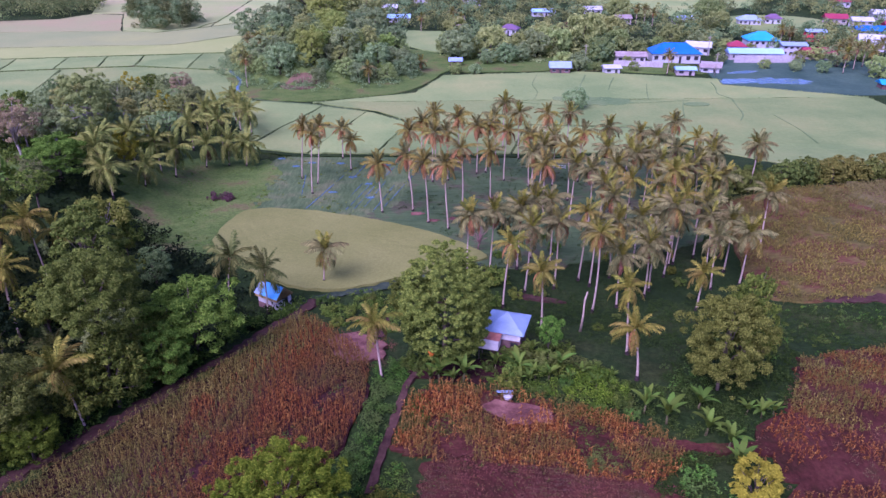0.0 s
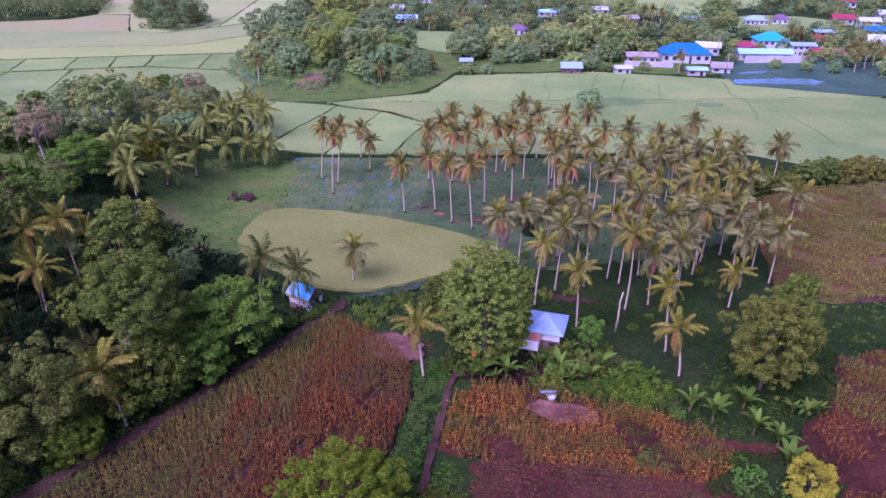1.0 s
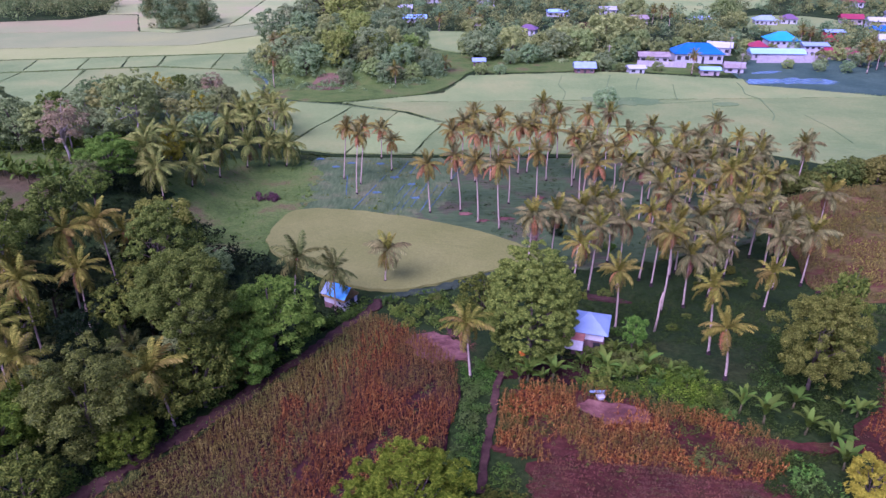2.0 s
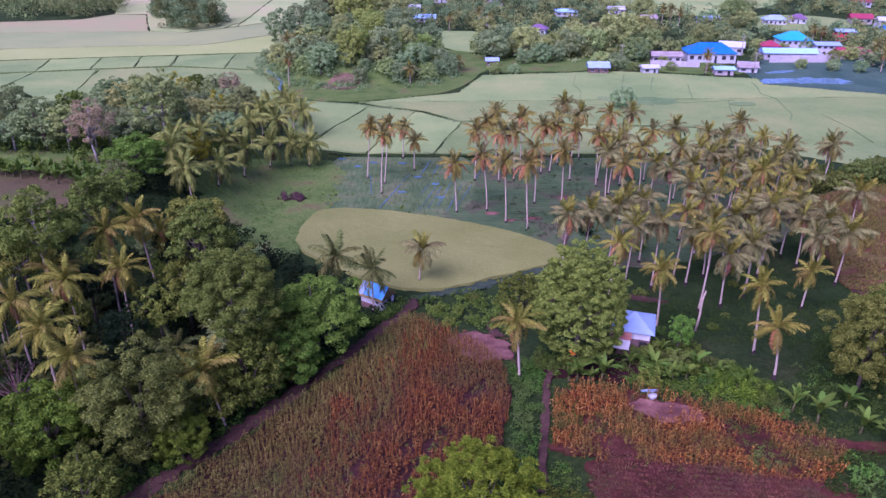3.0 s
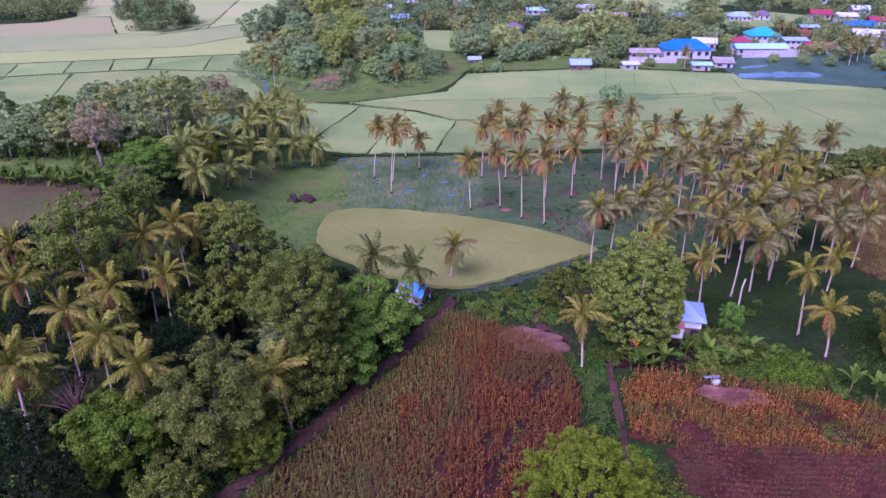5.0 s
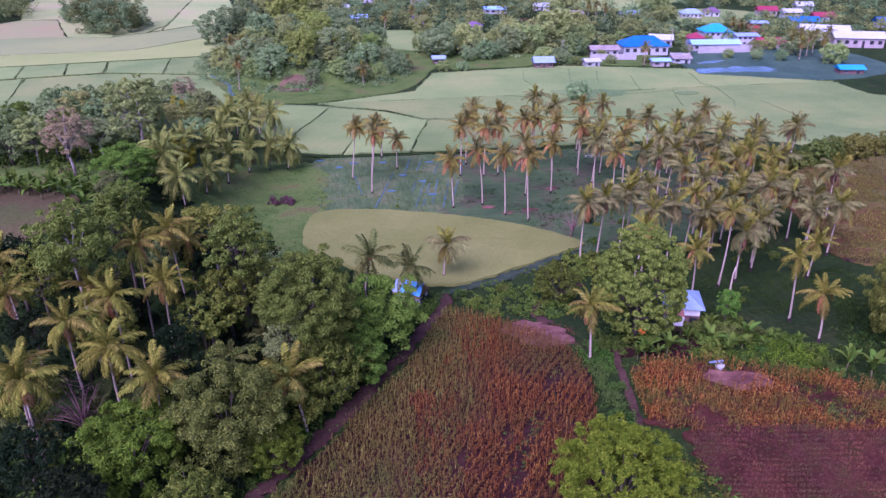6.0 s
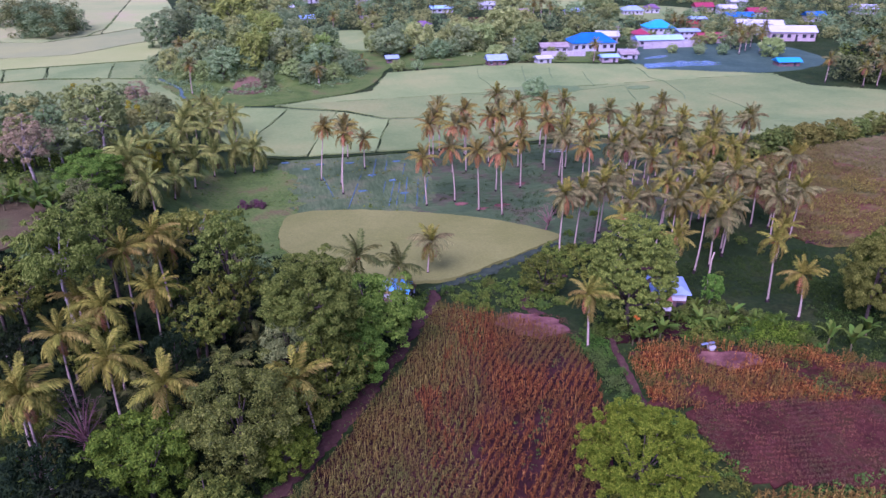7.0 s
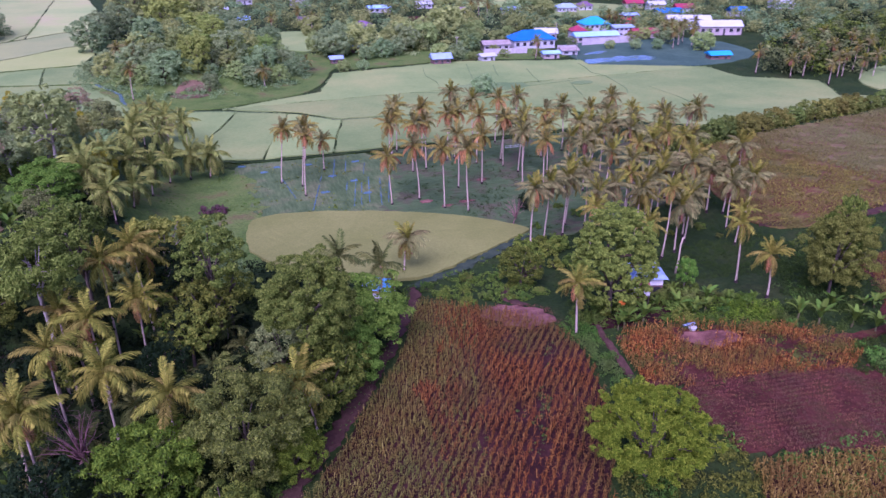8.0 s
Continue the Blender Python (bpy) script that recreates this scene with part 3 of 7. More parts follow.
def nut_mesh():
    pieces = []
    rng = random.Random(4)
    for k in range(9):
        a, r = rng.uniform(0, 6.3), rng.uniform(0.2, 0.42)
        c = Vector((r * math.cos(a), r * math.sin(a), rng.uniform(-0.55, -0.1)))
        v = [(0, 0, 0.19), (0.15, 0, 0), (0, 0.15, 0), (-0.15, 0, 0), (0, -0.15, 0), (0, 0, -0.19)]
        f = [(0, 1, 2), (0, 2, 3), (0, 3, 4), (0, 4, 1), (5, 2, 1), (5, 3, 2), (5, 4, 3), (5, 1, 4)]
        pieces.append(([tuple(c + Vector(q)) for q in v], f))
    return mesh_of("coconut_cluster", *join(pieces), M["coconut"])


NUTS = nut_mesh()
ROOT_BASE = mesh_of("root_base", *tube([(0, 0, -0.3), (0, 0, 0.1), (0, 0, 0.65)], [0.36, 0.31, 0.2], 8), M["scorched"], True)


def coconut_palm(x, y, h, lean=0.0, size=1.0, seed=0, old=0.4, broad=False, group="coconut palms in the grove", label="tall coconut palm with yellow-green drooping fronds and a pale trunk"):
    """A palm whose crown sits h above its foot; lean: metres by which the crown stands off to +x."""
    rng = random.Random(seed * 7919 + 13)
    size *= 1.30 if broad == "green" else 1.2
    root = tagged(new("coconut_palm"), label, "palm tree", group)
    z = lz(x, y)
    root.location = (x, y, z)
    ly = rng.uniform(-0.05, 0.05) * h
    lean = lean if lean else rng.uniform(-0.05, 0.05) * h
    kink = rng.uniform(-0.02, 0.02) * h
    path, rad = [], []
    for i in range(9):
        s = i / 8
        path.append((lean * s ** 1.6 + kink * math.sin(math.pi * s), ly * s ** 1.5, -0.3 + (h + 0.3) * s))
        rad.append((0.16 if i else 0.27) * (1 - 0.42 * s))
    part("trunk", mesh_of("trunk", *tube(path, rad, 7), M["palm_bark"], True), root)
    part("root_base", ROOT_BASE, root, "dark scorched foot of the trunk")
    top = Vector(path[-1])
    a = rng.uniform(0, 6.3)
    many, leaves = {True: (rng.randint(19, 22), BROAD), "green": (rng.randint(20, 23), GREEN), "shade": (rng.randint(14, 17), SHADE), "warm": (rng.randint(25, 29), WARM)}.get(broad, (rng.randint(25, 29), FRONDS))
    for k in range(many):
        u = k / many
        a += 2.4 + rng.uniform(-0.25, 0.25)
        if u < 0.22:
            kind, pitch = "up", rng.uniform(42, 78)
        elif u < 0.62:
            kind, pitch = "mid", rng.uniform(2, 40)
        elif u < 0.85:
            kind, pitch = "low", rng.uniform(-42, -2)
        else:
            kind, pitch = ("old" if rng.random() < old + 0.35 else "low"), rng.uniform(-68, -35)
        me = rng.choice(leaves[kind])
        if kind == "low" and rng.random() > old + 0.3:
            me = leaves["low"][0]
        s = size * rng.uniform(0.85, 1.1)
        m = Matrix.Translation(top) @ Matrix.Rotation(a, 4, "Z") @ Matrix.Rotation(-radians(pitch), 4, "Y") @ Matrix.Rotation(rng.uniform(-0.3, 0.3), 4, "X") @ Matrix.Diagonal((s, s, s, 1))
        part("frond", me, root, "", m)
    part("coconut_cluster", NUTS, root, "cluster of orange-brown coconuts", Matrix.Translation(top) @ Matrix.Rotation(a, 4, "Z"))
    return root


def leaf_cards(centres, radii, count, size, rng, up=0.35, squash=0.75, long=1.0, core=None, tri=False, spiky=0.0):
    """Leaves over the outer side of many small boughs; each is a quad folded along its middle, or a single blade for what stays far off."""
    centres, radii = np.asarray(centres, float), np.asarray(radii, float)
    pick = rng.choice(len(centres), count, p=radii ** 2 / (radii ** 2).sum())
    d = rng.normal(size=(count, 3))
    d[:, 2] = d[:, 2] * 0.85 + 0.3
    if core is not None:
        away = centres[pick] - np.asarray(core)
        d += 0.75 * away / (np.linalg.norm(away, axis=1)[:, None] + 1e-9)
    d /= np.linalg.norm(d, axis=1)[:, None]
    r = radii[pick] * (0.62 + 0.48 * rng.random(count))
    p = centres[pick] + d * r[:, None] * np.array([1, 1, squash])
    n = d + np.array([0, 0, up]) + rng.normal(size=(count, 3)) * 0.55
    n /= np.linalg.norm(n, axis=1)[:, None]
    t = np.cross(n, rng.normal(size=(count, 3)))
    t /= np.linalg.norm(t, axis=1)[:, None] + 1e-9
    if spiky:
        t = t * (1 - spiky) + d * spiky + np.array([0, 0, 0.25 * spiky])
        t /= np.linalg.norm(t, axis=1)[:, None]
        n = np.cross(t, rng.normal(size=(count, 3))) + np.array([0, 0, 0.3])
        n /= np.linalg.norm(n, axis=1)[:, None]
    b = np.cross(n, t)
    s = size * (0.6 + 0.8 * rng.random(count))[:, None]
    t, b = t * s * long, b * s * 0.62
    if tri:
        v = np.stack([p - t * 0.5 + b * 0.55, p - t * 0.5 - b * 0.55, p + t * 0.65], 1).reshape(-1, 3)
        return v.tolist(), np.arange(count * 3).reshape(-1, 3).tolist()
    fold = n * s * 0.22
    v = np.stack([p - t * 0.5, p + b * 0.5 - fold, p + t * 0.6, p - b * 0.5 - fold], 1).reshape(-1, 3)
    i = np.arange(count) * 4
    f = np.stack([np.stack([i, i + 1, i + 2], 1), np.stack([i, i + 2, i + 3], 1)], 1).reshape(-1, 3)
    return v.tolist(), f.tolist()


def crown_lumps(rng, shape, many, lump, low=-0.55, rough=0.16):
    """Centres and sizes of the boughs of a crown, most of them at its outside. shape: radius, half height, height of its middle."""
    rx, rz, cz = shape
    c, r = [], []
    ph = rng.uniform(0, 6.3, 6)
    k, turn = 0, rng.uniform(0, 6.3)
    span = 2 * many
    while len(c) < many:
        z = 1 - (k % span + 0.5) * 2 / span + rng.normal() * 0.05
        k += 2
        turn += 2.39996 + rng.normal() * 0.25
        if z < low or abs(z) > 1:
            if z < low:
                k = int(rng.integers(0, 2)) + int(rng.integers(0, many // 2)) * 2
            continue
        w = math.sqrt(1 - z * z)
        d = np.array([w * math.cos(turn), w * math.sin(turn), z])
        swell = 1 + rough * (math.sin(2.1 * turn + 2 * z + ph[0]) * 0.6 + math.sin(3.7 * turn - 4 * z + ph[1]) * 0.5 + math.sin(5 * z + ph[2]) * 0.5)
        reach = (0.84 + 0.16 * rng.random() if rng.random() < 0.8 else rng.uniform(0.45, 0.84)) * swell
        c.append(np.array([d[0] * rx * reach, d[1] * rx * reach, cz + d[2] * rz * reach]))
        r.append(lump * (0.5 + 0.95 * rng.random() ** 1.5))
    return np.array(c), np.array(r)


def tree(name, label, mat, bark, shape, many=50, lump=1.0, leaves=5000, leaf=0.4, trunk_r=0.3, limbs=9, seed=1, squash=0.75, long=1.2, category="tree", group="", low=-0.55, bend=0.4, twigs=0, tri=False, rough=0.16, spiky=0.0):
    rng = np.random.default_rng(seed)
    root = tagged(new(name), label, category, group)
    rx, rz, cz = shape
    c, r = crown_lumps(rng, shape, many, lump, low, rough)
    pieces = []
    fork = max(0.5, cz - rz * 0.65)
    bx, by = rng.uniform(-bend, bend, 2)
    pieces.append(tube([(0, 0, -0.4), (bx * 0.3, by * 0.3, fork * 0.5), (bx, by, fork), (bx * 1.2, by * 1.2, cz)], [trunk_r * 1.25, trunk_r, trunk_r * 0.8, trunk_r * 0.25], 8))
    order = rng.permutation(len(c))[:limbs]
    for i in order:
        q = c[i]
        z0 = fork * rng.uniform(0.75, 1.25)
        mid = (bx + (q[0] - bx) * 0.45, by + (q[1] - by) * 0.45, z0 + (q[2] - z0) * 0.6)
        pieces.append(tube([(bx, by, z0), mid, tuple(q)], [trunk_r * 0.5, trunk_r * 0.32, trunk_r * 0.08], 5))
        for _ in range(twigs):
            s, e = rng.uniform(0.3, 1), rng.normal(size=3) * lump
            b = np.array(mid) + (q - np.array(mid)) * s
            pieces.append(tube([tuple(b), tuple(b + e * np.array([0.8, 0.8, 0.3]) + np.array([0, 0, 0.5 * lump]))], [trunk_r * 0.13, trunk_r * 0.05], 3))
    part("trunk", mesh_of("trunk", *join(pieces), bark, True), root)
    if leaves:
        part("crown", mesh_of("crown", *leaf_cards(c, r, leaves, leaf, rng, squash=squash, long=long, core=(0, 0, cz - 0.35 * rz), tri=tri, spiky=spiky), mat), root)
    return root


USED = set()


def put(ob, x, y, scale=1.0, turn=0.0, label="", dz=0.0, group="", tall=1.0, tilt=0.0):
    """Sets a thing, or a copy of it, on the land."""
    m = pose(x, y, lz(x, y) + dz, tilt, 0, turn) @ Matrix.Diagonal((scale, scale, scale * tall, 1))
    if ob.name in USED:
        sc = ob.scale
        ob = copy_thing(ob, m @ Matrix.Diagonal((1 / sc[0], 1 / sc[1], 1 / sc[2], 1)))
    else:
        ob.matrix_basis = m
        USED.add(ob.name)
    return tagged(ob, label, group=group)


def inside(poly, x, y):
    n, c = len(poly), np.zeros(np.shape(x), bool)
    for i in range(n):
        (x1, y1), (x2, y2) = poly[i], poly[(i + 1) % n]
        hit = ((y1 > y) != (y2 > y)) & (x < (x2 - x1) * (y - y1) / ((y2 - y1) or 1e-9) + x1)
        c ^= hit
    return c


def soft_noise(x, y, scale, seed=0.0):
    return (np.sin(x / scale + seed) * np.cos(y / scale * 1.3 + seed * 2) + np.sin(x / scale * 2.3 + y / scale * 1.1 + seed) * 0.6 + np.cos(y / scale * 2.9 - x / scale * 0.7) * 0.4) / 2 + 0.5


def maize(name, label, outline, angle, row, step, height, mat, seed, gaps=0.2, leaves=7, lift=0.2, wide=0.10, reach=0.42, spread=0.75, side=None, holes=()):
    """Maize in rows: a stalk, arched dry leaves and a tassel for every plant, as one standing crop."""
    rng = np.random.default_rng(seed)
    o = np.array(outline)
    lo, hi = o.min(0), o.max(0)
    c = (lo + hi) / 2
    R = np.linalg.norm(hi - lo) / 2
    ca, sa = math.cos(radians(angle)), math.sin(radians(angle))
    u, w = np.meshgrid(np.arange(-R, R, step), np.arange(-R, R, row))
    u = u + rng.uniform(-0.25, 0.25, u.shape) * step * 1.6
    w = w + rng.normal(0, 0.05, w.shape) + 0.12 * np.sin(u * 0.35)
    x, y = (c[0] + u * ca - w * sa).ravel(), (c[1] + u * sa + w * ca).ravel()
    keep = inside(outline, x, y) & (soft_noise(x, y, 2.6, seed) + rng.uniform(-0.25, 0.25, x.shape) > gaps)
    if side:
        (ax, ay), (bx, by), sign = side
        off = ((x - ax) * (by - ay) - (y - ay) * (bx - ax)) / math.hypot(bx - ax, by - ay)
        right = (off > 7 * (soft_noise(x, y, 5.0, 1.0) - 0.5)) ^ (np.sin(x * 91.7 + y * 37.3) * 3.5 > np.abs(off) + 0.5)
        keep &= right if sign > 0 else ~right
    for h in holes:
        keep &= ~inside(h, x, y) | (rng.random(len(x)) < 0.25)
    x, y = x[keep], y[keep]
    n = len(x)
    z = land(x, y) + lift
    h = height * rng.uniform(0.75, 1.15, n) * (0.8 + 0.3 * soft_noise(x, y, 6.0, seed + 1))
    base = np.stack([x, y, z], 1)
    up = np.array([0, 0, 1.0])
    V, F, cnt = [], [], 0

    def add(pts, quads):
        nonlocal cnt
        k = len(pts)
        V.append(np.stack(pts, 1).reshape(-1, 3))
        i = (np.arange(n) * k + cnt)[:, None]
        for q in quads:
            F.append((i + np.array(q)).tolist())
        cnt += n * k

    lean = rng.normal(0, 0.12, (n, 3)) * np.array([1, 1, 0])
    tip = base + (up + lean) * h[:, None]
    for a in (0, 1):
        s = np.array([0.035, 0, 0]) if a == 0 else np.array([0, 0.035, 0])
        add([base - s, base + s, tip + s * 0.5, tip - s * 0.5], [(0, 1, 2, 3)])
    for k in range(leaves):
        a = radians(angle) + math.pi * rng.integers(0, 2, n) + rng.normal(0, spread, n)
        d = np.stack([np.cos(a), np.sin(a), 0 * a], 1)
        sd = np.stack([-np.sin(a), np.cos(a), 0 * a], 1) * wide * 0.5
        f = (k + rng.uniform(0.2, 1, n)) / (leaves + 0.5)
        b = base + (up + lean) * (h * f)[:, None]
        L = (reach * (1 - 0.35 * np.abs(f - 0.5)) * rng.uniform(0.7, 1.2, n) * height / 1.7)[:, None]
        mid = b + d * L * 0.5 + up * L * rng.uniform(0.1, 0.5, n)[:, None]
        end = b + d * L - up * L * rng.uniform(0.0, 0.7, n)[:, None]
        add([b - sd * 0.6, b + sd * 0.6, mid + sd, mid - sd, end], [(0, 1, 2, 3), (3, 2, 4)])
    me = mesh_of(name, np.concatenate(V).tolist(), [q for g in F for q in g], mat)
    return tagged(new(name, me), label, "maize crop", kind="stuff")


def undergrowth(name, label, outline, spacing, lump, height, leaves, leaf, mat, seed, keep=1.0, holes=()):
    """Bushes grown together over a stretch of land, as one mass of leaves with an uneven top."""
    rng = np.random.default_rng(seed)
    o = np.array(outline)
    lo, hi = o.min(0), o.max(0)
    n = int((hi - lo).prod() / spacing ** 2)
    x, y = rng.uniform(lo[0], hi[0], n), rng.uniform(lo[1], hi[1], n)
    ok = inside(outline, x, y) & (soft_noise(x, y, 5.0, seed) + rng.uniform(-0.3, 0.3, n) < keep)
    for h in holes:
        ok &= ~inside(h, x, y)
    x, y = x[ok], y[ok]
    top = height * (0.25 + 0.75 * rng.random(len(x))) * (0.5 + 0.7 * soft_noise(x, y, 7.0, seed + 3))
    c = np.stack([x, y, land(x, y) + np.maximum(0.15, top - lump * 0.6)], 1)
    r = lump * (0.6 + 0.7 * rng.random(len(x)))
    v, f = leaf_cards(c, r, int(leaves * len(x)), leaf, rng, squash=0.9)
    return tagged(new(name, mesh_of(name, v, f, mat)), label, "undergrowth", kind="stuff")


def leaf_blade(length, width, droop, mat, seed):
    """A long banana leaf along +x, folded along its rib and torn at the edge."""
    rng = random.Random(seed)
    v, f, n = [], [], 9
    for i in range(n):
        s = i / (n - 1)
        w = width * (math.sin(math.pi * min(1, 0.08 + s * 0.92)) ** 0.55) * rng.uniform(0.8, 1.1) * (0.15 if i == 0 else 1) * 0.5
        x, z = length * s * (1 - 0.25 * droop * s), length * (0.45 * s - droop * s * s)
        v += [(x, -w, z + w * 0.35), (x, 0, z), (x, w, z + w * 0.35)]
    for i in range(n - 1):
        f += [(3 * i, 3 * i + 1, 3 * i + 4, 3 * i + 3), (3 * i + 1, 3 * i + 2, 3 * i + 5, 3 * i + 4)]
    return mesh_of("banana_leaf", v, f, mat, True)


BLADES = [leaf_blade(2.6, 0.6, 0.55, M["banana"], 1), leaf_blade(2.3, 0.54, 0.3, M["banana"], 2), leaf_blade(2.7, 0.58, 0.75, M["banana"], 3)]


def banana_plant(seed, label="banana plant with broad arching green leaves"):
    rng = random.Random(seed)
    root = tagged(new("banana_plant"), label, "banana plant", "banana plants")
    h = rng.uniform(0.8, 1.3)
    part("stem", mesh_of("stem", *tube([(0, 0, -0.2), (0.05, 0, h * 0.5), (0.08, 0.04, h)], [0.14, 0.11, 0.07], 6), M["stem"], True), root)
    a = rng.uniform(0, 6)
    for k in range(rng.randint(7, 9)):
        a += 2.4
        s = rng.uniform(0.75, 1.1)
        part("leaf", rng.choice(BLADES), root, "", Matrix.Translation((0.08, 0.04, h)) @ Matrix.Rotation(a, 4, "Z") @ Matrix.Rotation(-radians(rng.uniform(22, 78)), 4, "Y") @ Matrix.Diagonal((s, s, s, 1)))
    return root


M["stem"] = surface("banana_stem", [(0.3, (0.07, 0.08, 0.03)), (0.7, (0.14, 0.11, 0.05))], 2.0, 8.0, local=True)

M["leaf_olive"] = leafy("olive_leaves", [(0.0, (0.0315, 0.0530, 0.0053)), (0.5, (0.1006, 0.1396, 0.0150)), (1.0, (0.2623, 0.2960, 0.0442))], 0.012, 0.1, rough=0.62, spec=0.08)
M["leaf_sage"] = leafy("sage_leaves", [(0.0, (0.036, 0.056, 0.006)), (0.5, (0.118, 0.155, 0.018)), (1.0, (0.31, 0.345, 0.055))], 0.015, 0.1, rough=0.62, spec=0.08)
M["leaf_garden"] = leafy("garden_leaves", [(0.0, (0.0374, 0.0774, 0.0035)), (0.4, (0.1217, 0.2093, 0.0088)), (0.75, (0.2434, 0.3458, 0.0176)), (1.0, (0.4306, 0.4914, 0.0440))], 0.02, 0.2, patch=(0.05, 0.10, 0.008), patch_scale=0.4)
M["leaf_grey"] = leafy("grey_green_leaves", [(0.0, (0.0314, 0.0489, 0.0058)), (0.5, (0.1003, 0.1306, 0.0151)), (1.0, (0.2616, 0.2908, 0.0436))], 0.012, 0.1, rough=0.55, spec=0.12)
M["orange_spot"] = leafy("orange_leaves", [(0.0, (0.45, 0.12, 0.012)), (1.0, (0.70, 0.24, 0.03))], 0.0, 0.0)
# Scrub green darkened: deep shade under and beside trees put into its colour.
M["leaf_scrub_shade"] = leafy("scrub_shade_leaves", [(0.0, (0.018, 0.036, 0.006)), (0.5, (0.04, 0.07, 0.010)), (1.0, (0.10, 0.14, 0.022))], 0.02, 0.2)
# Haze over the hillside is put into these two raised greens.
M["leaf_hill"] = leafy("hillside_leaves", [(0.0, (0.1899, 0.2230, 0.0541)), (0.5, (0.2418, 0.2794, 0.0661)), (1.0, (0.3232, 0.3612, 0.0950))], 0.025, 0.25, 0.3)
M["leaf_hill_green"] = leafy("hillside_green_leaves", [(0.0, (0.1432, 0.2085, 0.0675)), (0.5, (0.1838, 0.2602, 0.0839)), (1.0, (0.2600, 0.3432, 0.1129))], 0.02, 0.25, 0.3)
M["leaf_grass"] = leafy("grass_blades", [(0.0, (0.0184, 0.0370, 0.0071)), (0.5, (0.0370, 0.0664, 0.0114)), (1.0, (0.0713, 0.1070, 0.0184))], 0.02, 0.2)
M["leaf_lime"] = leafy("lime_leaves", [(0.0, (0.0291, 0.0582, 0.0032)), (0.5, (0.0789, 0.1323, 0.0064)), (1.0, (0.1854, 0.2512, 0.0159))], 0.01, 0.1, rough=0.62, spec=0.08)
M["leaf_hedge"] = leafy("hedge_leaves", [(0.0, (0.0725, 0.0954, 0.0156)), (0.5, (0.1250, 0.1500, 0.0240)), (1.0, (0.2300, 0.2424, 0.0422))], 0.04, 0.35)
M["leaf_acacia"] = leafy("acacia_leaves", [(0.0, (0.0409, 0.0701, 0.0034)), (0.5, (0.1277, 0.1753, 0.0068)), (1.0, (0.3371, 0.3657, 0.0199))], 0.01, 0.05)

# trees: one of each kind, then copies
MANGO = tree("mango_tree", "dense rounded green mango tree with glossy clumps of leaves", M["leaf_mango"], M["bark"], (5.4, 7.7, 8.4), 900, 0.43, 62000, 0.21, 0.36, 10, 11, low=-0.9, rough=0.06)
DUSTY = tree("broadleaf_tree", "large dusty olive tree with bare twigs at its top", M["leaf_sage"], M["bark"], (5.4, 6.2, 7.0), 300, 0.72, 36000, 0.22, 0.26, 8, 41, low=-0.85, twigs=2, rough=0.24)
ROUND = tree("broadleaf_tree", "full round green broadleaf tree", M["leaf_mid"], M["bark"], (4.2, 4.2, 4.7), 170, 0.72, 4000, 0.40, 0.28, 10, 12, low=-0.8)
TALL = tree("broadleaf_tree", "tall open broadleaf tree with pale limbs", M["leaf_dusty"], M["pale_bark"], (3.2, 4.0, 6.5), 60, 0.8, 4200, 0.36, 0.22, 16, 13, rough=0.3)
SPREAD = tree("spreading_tree", "wide spreading light green tree in flat tiers", M["leaf_bright"], M["bark"], (5.0, 3.4, 5.0), 130, 0.95, 13000, 0.27, 0.3, 14, 14, squash=0.42, low=-0.75, rough=0.22)
DARK = tree("broadleaf_tree", "dense dark green broadleaf tree", M["leaf_dark"], M["bark"], (4.0, 4.6, 5.4), 170, 0.8, 4000, 0.41, 0.28, 8, 15, low=-0.85)
ACACIA = tree("acacia_tree", "feathery bright green acacia with tufted twigs", M["leaf_acacia"], M["bark"], (5.0, 4.0, 6.2), 560, 0.36, 42000, 0.15, 0.24, 18, 16, squash=0.8, long=2.2, low=-0.75, rough=0.2, spiky=0.45)
GIANT = tree("tall_tree", "tall dense grey-green tree with a domed crown over a field path", M["leaf_olive"], M["bark"], (5.0, 4.7, 14.8), 330, 0.68, 44000, 0.2, 0.3, 8, 24, low=-0.8, rough=0.14)
CLUMP = tree("broadleaf_tree", "broad dusty green tree with open clumps of leaves", M["leaf_grey"], M["bark"], (5.6, 5.6, 7.0), 240, 0.84, 30000, 0.23, 0.26, 7, 42, low=-0.85, rough=0.26)
BRIGHT = tree("broadleaf_tree", "bright yellow-green tree with large glossy leaves", M["leaf_lime"], M["bark"], (4.4, 4.2, 5.2), 190, 0.75, 14000, 0.27, 0.28, 12, 43, low=-0.8, rough=0.26)
ROUND_T = tree("tall_tree", "tall green broadleaf tree in a wood", M["leaf_mid"], M["bark"], (4.4, 4.4, 10.5), 160, 0.75, 3200, 0.43, 0.28, 10, 25, low=-0.7, rough=0.24)
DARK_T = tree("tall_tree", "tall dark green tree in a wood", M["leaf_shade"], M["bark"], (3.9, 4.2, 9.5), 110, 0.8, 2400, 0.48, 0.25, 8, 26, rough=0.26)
TALL_T = tree("tall_tree", "tall open dusty tree with pale limbs", M["leaf_dusty"], M["pale_bark"], (3.6, 4.2, 14.0), 110, 0.72, 7000, 0.29, 0.22, 14, 27, rough=0.3)
SLIM_T = tree("tall_tree", "tall olive tree with a small rounded crown", M["leaf_olive"], M["bark"], (3.9, 4.6, 14.2), 150, 0.7, 6500, 0.32, 0.24, 14, 44, rough=0.24)
YELLOW = tree("yellow_tree", "small tree in fresh yellow-green leaf", M["leaf_yellow"], M["bark"], (1.9, 2.0, 2.6), 60, 0.45, 3200, 0.24, 0.14, 14, 17)
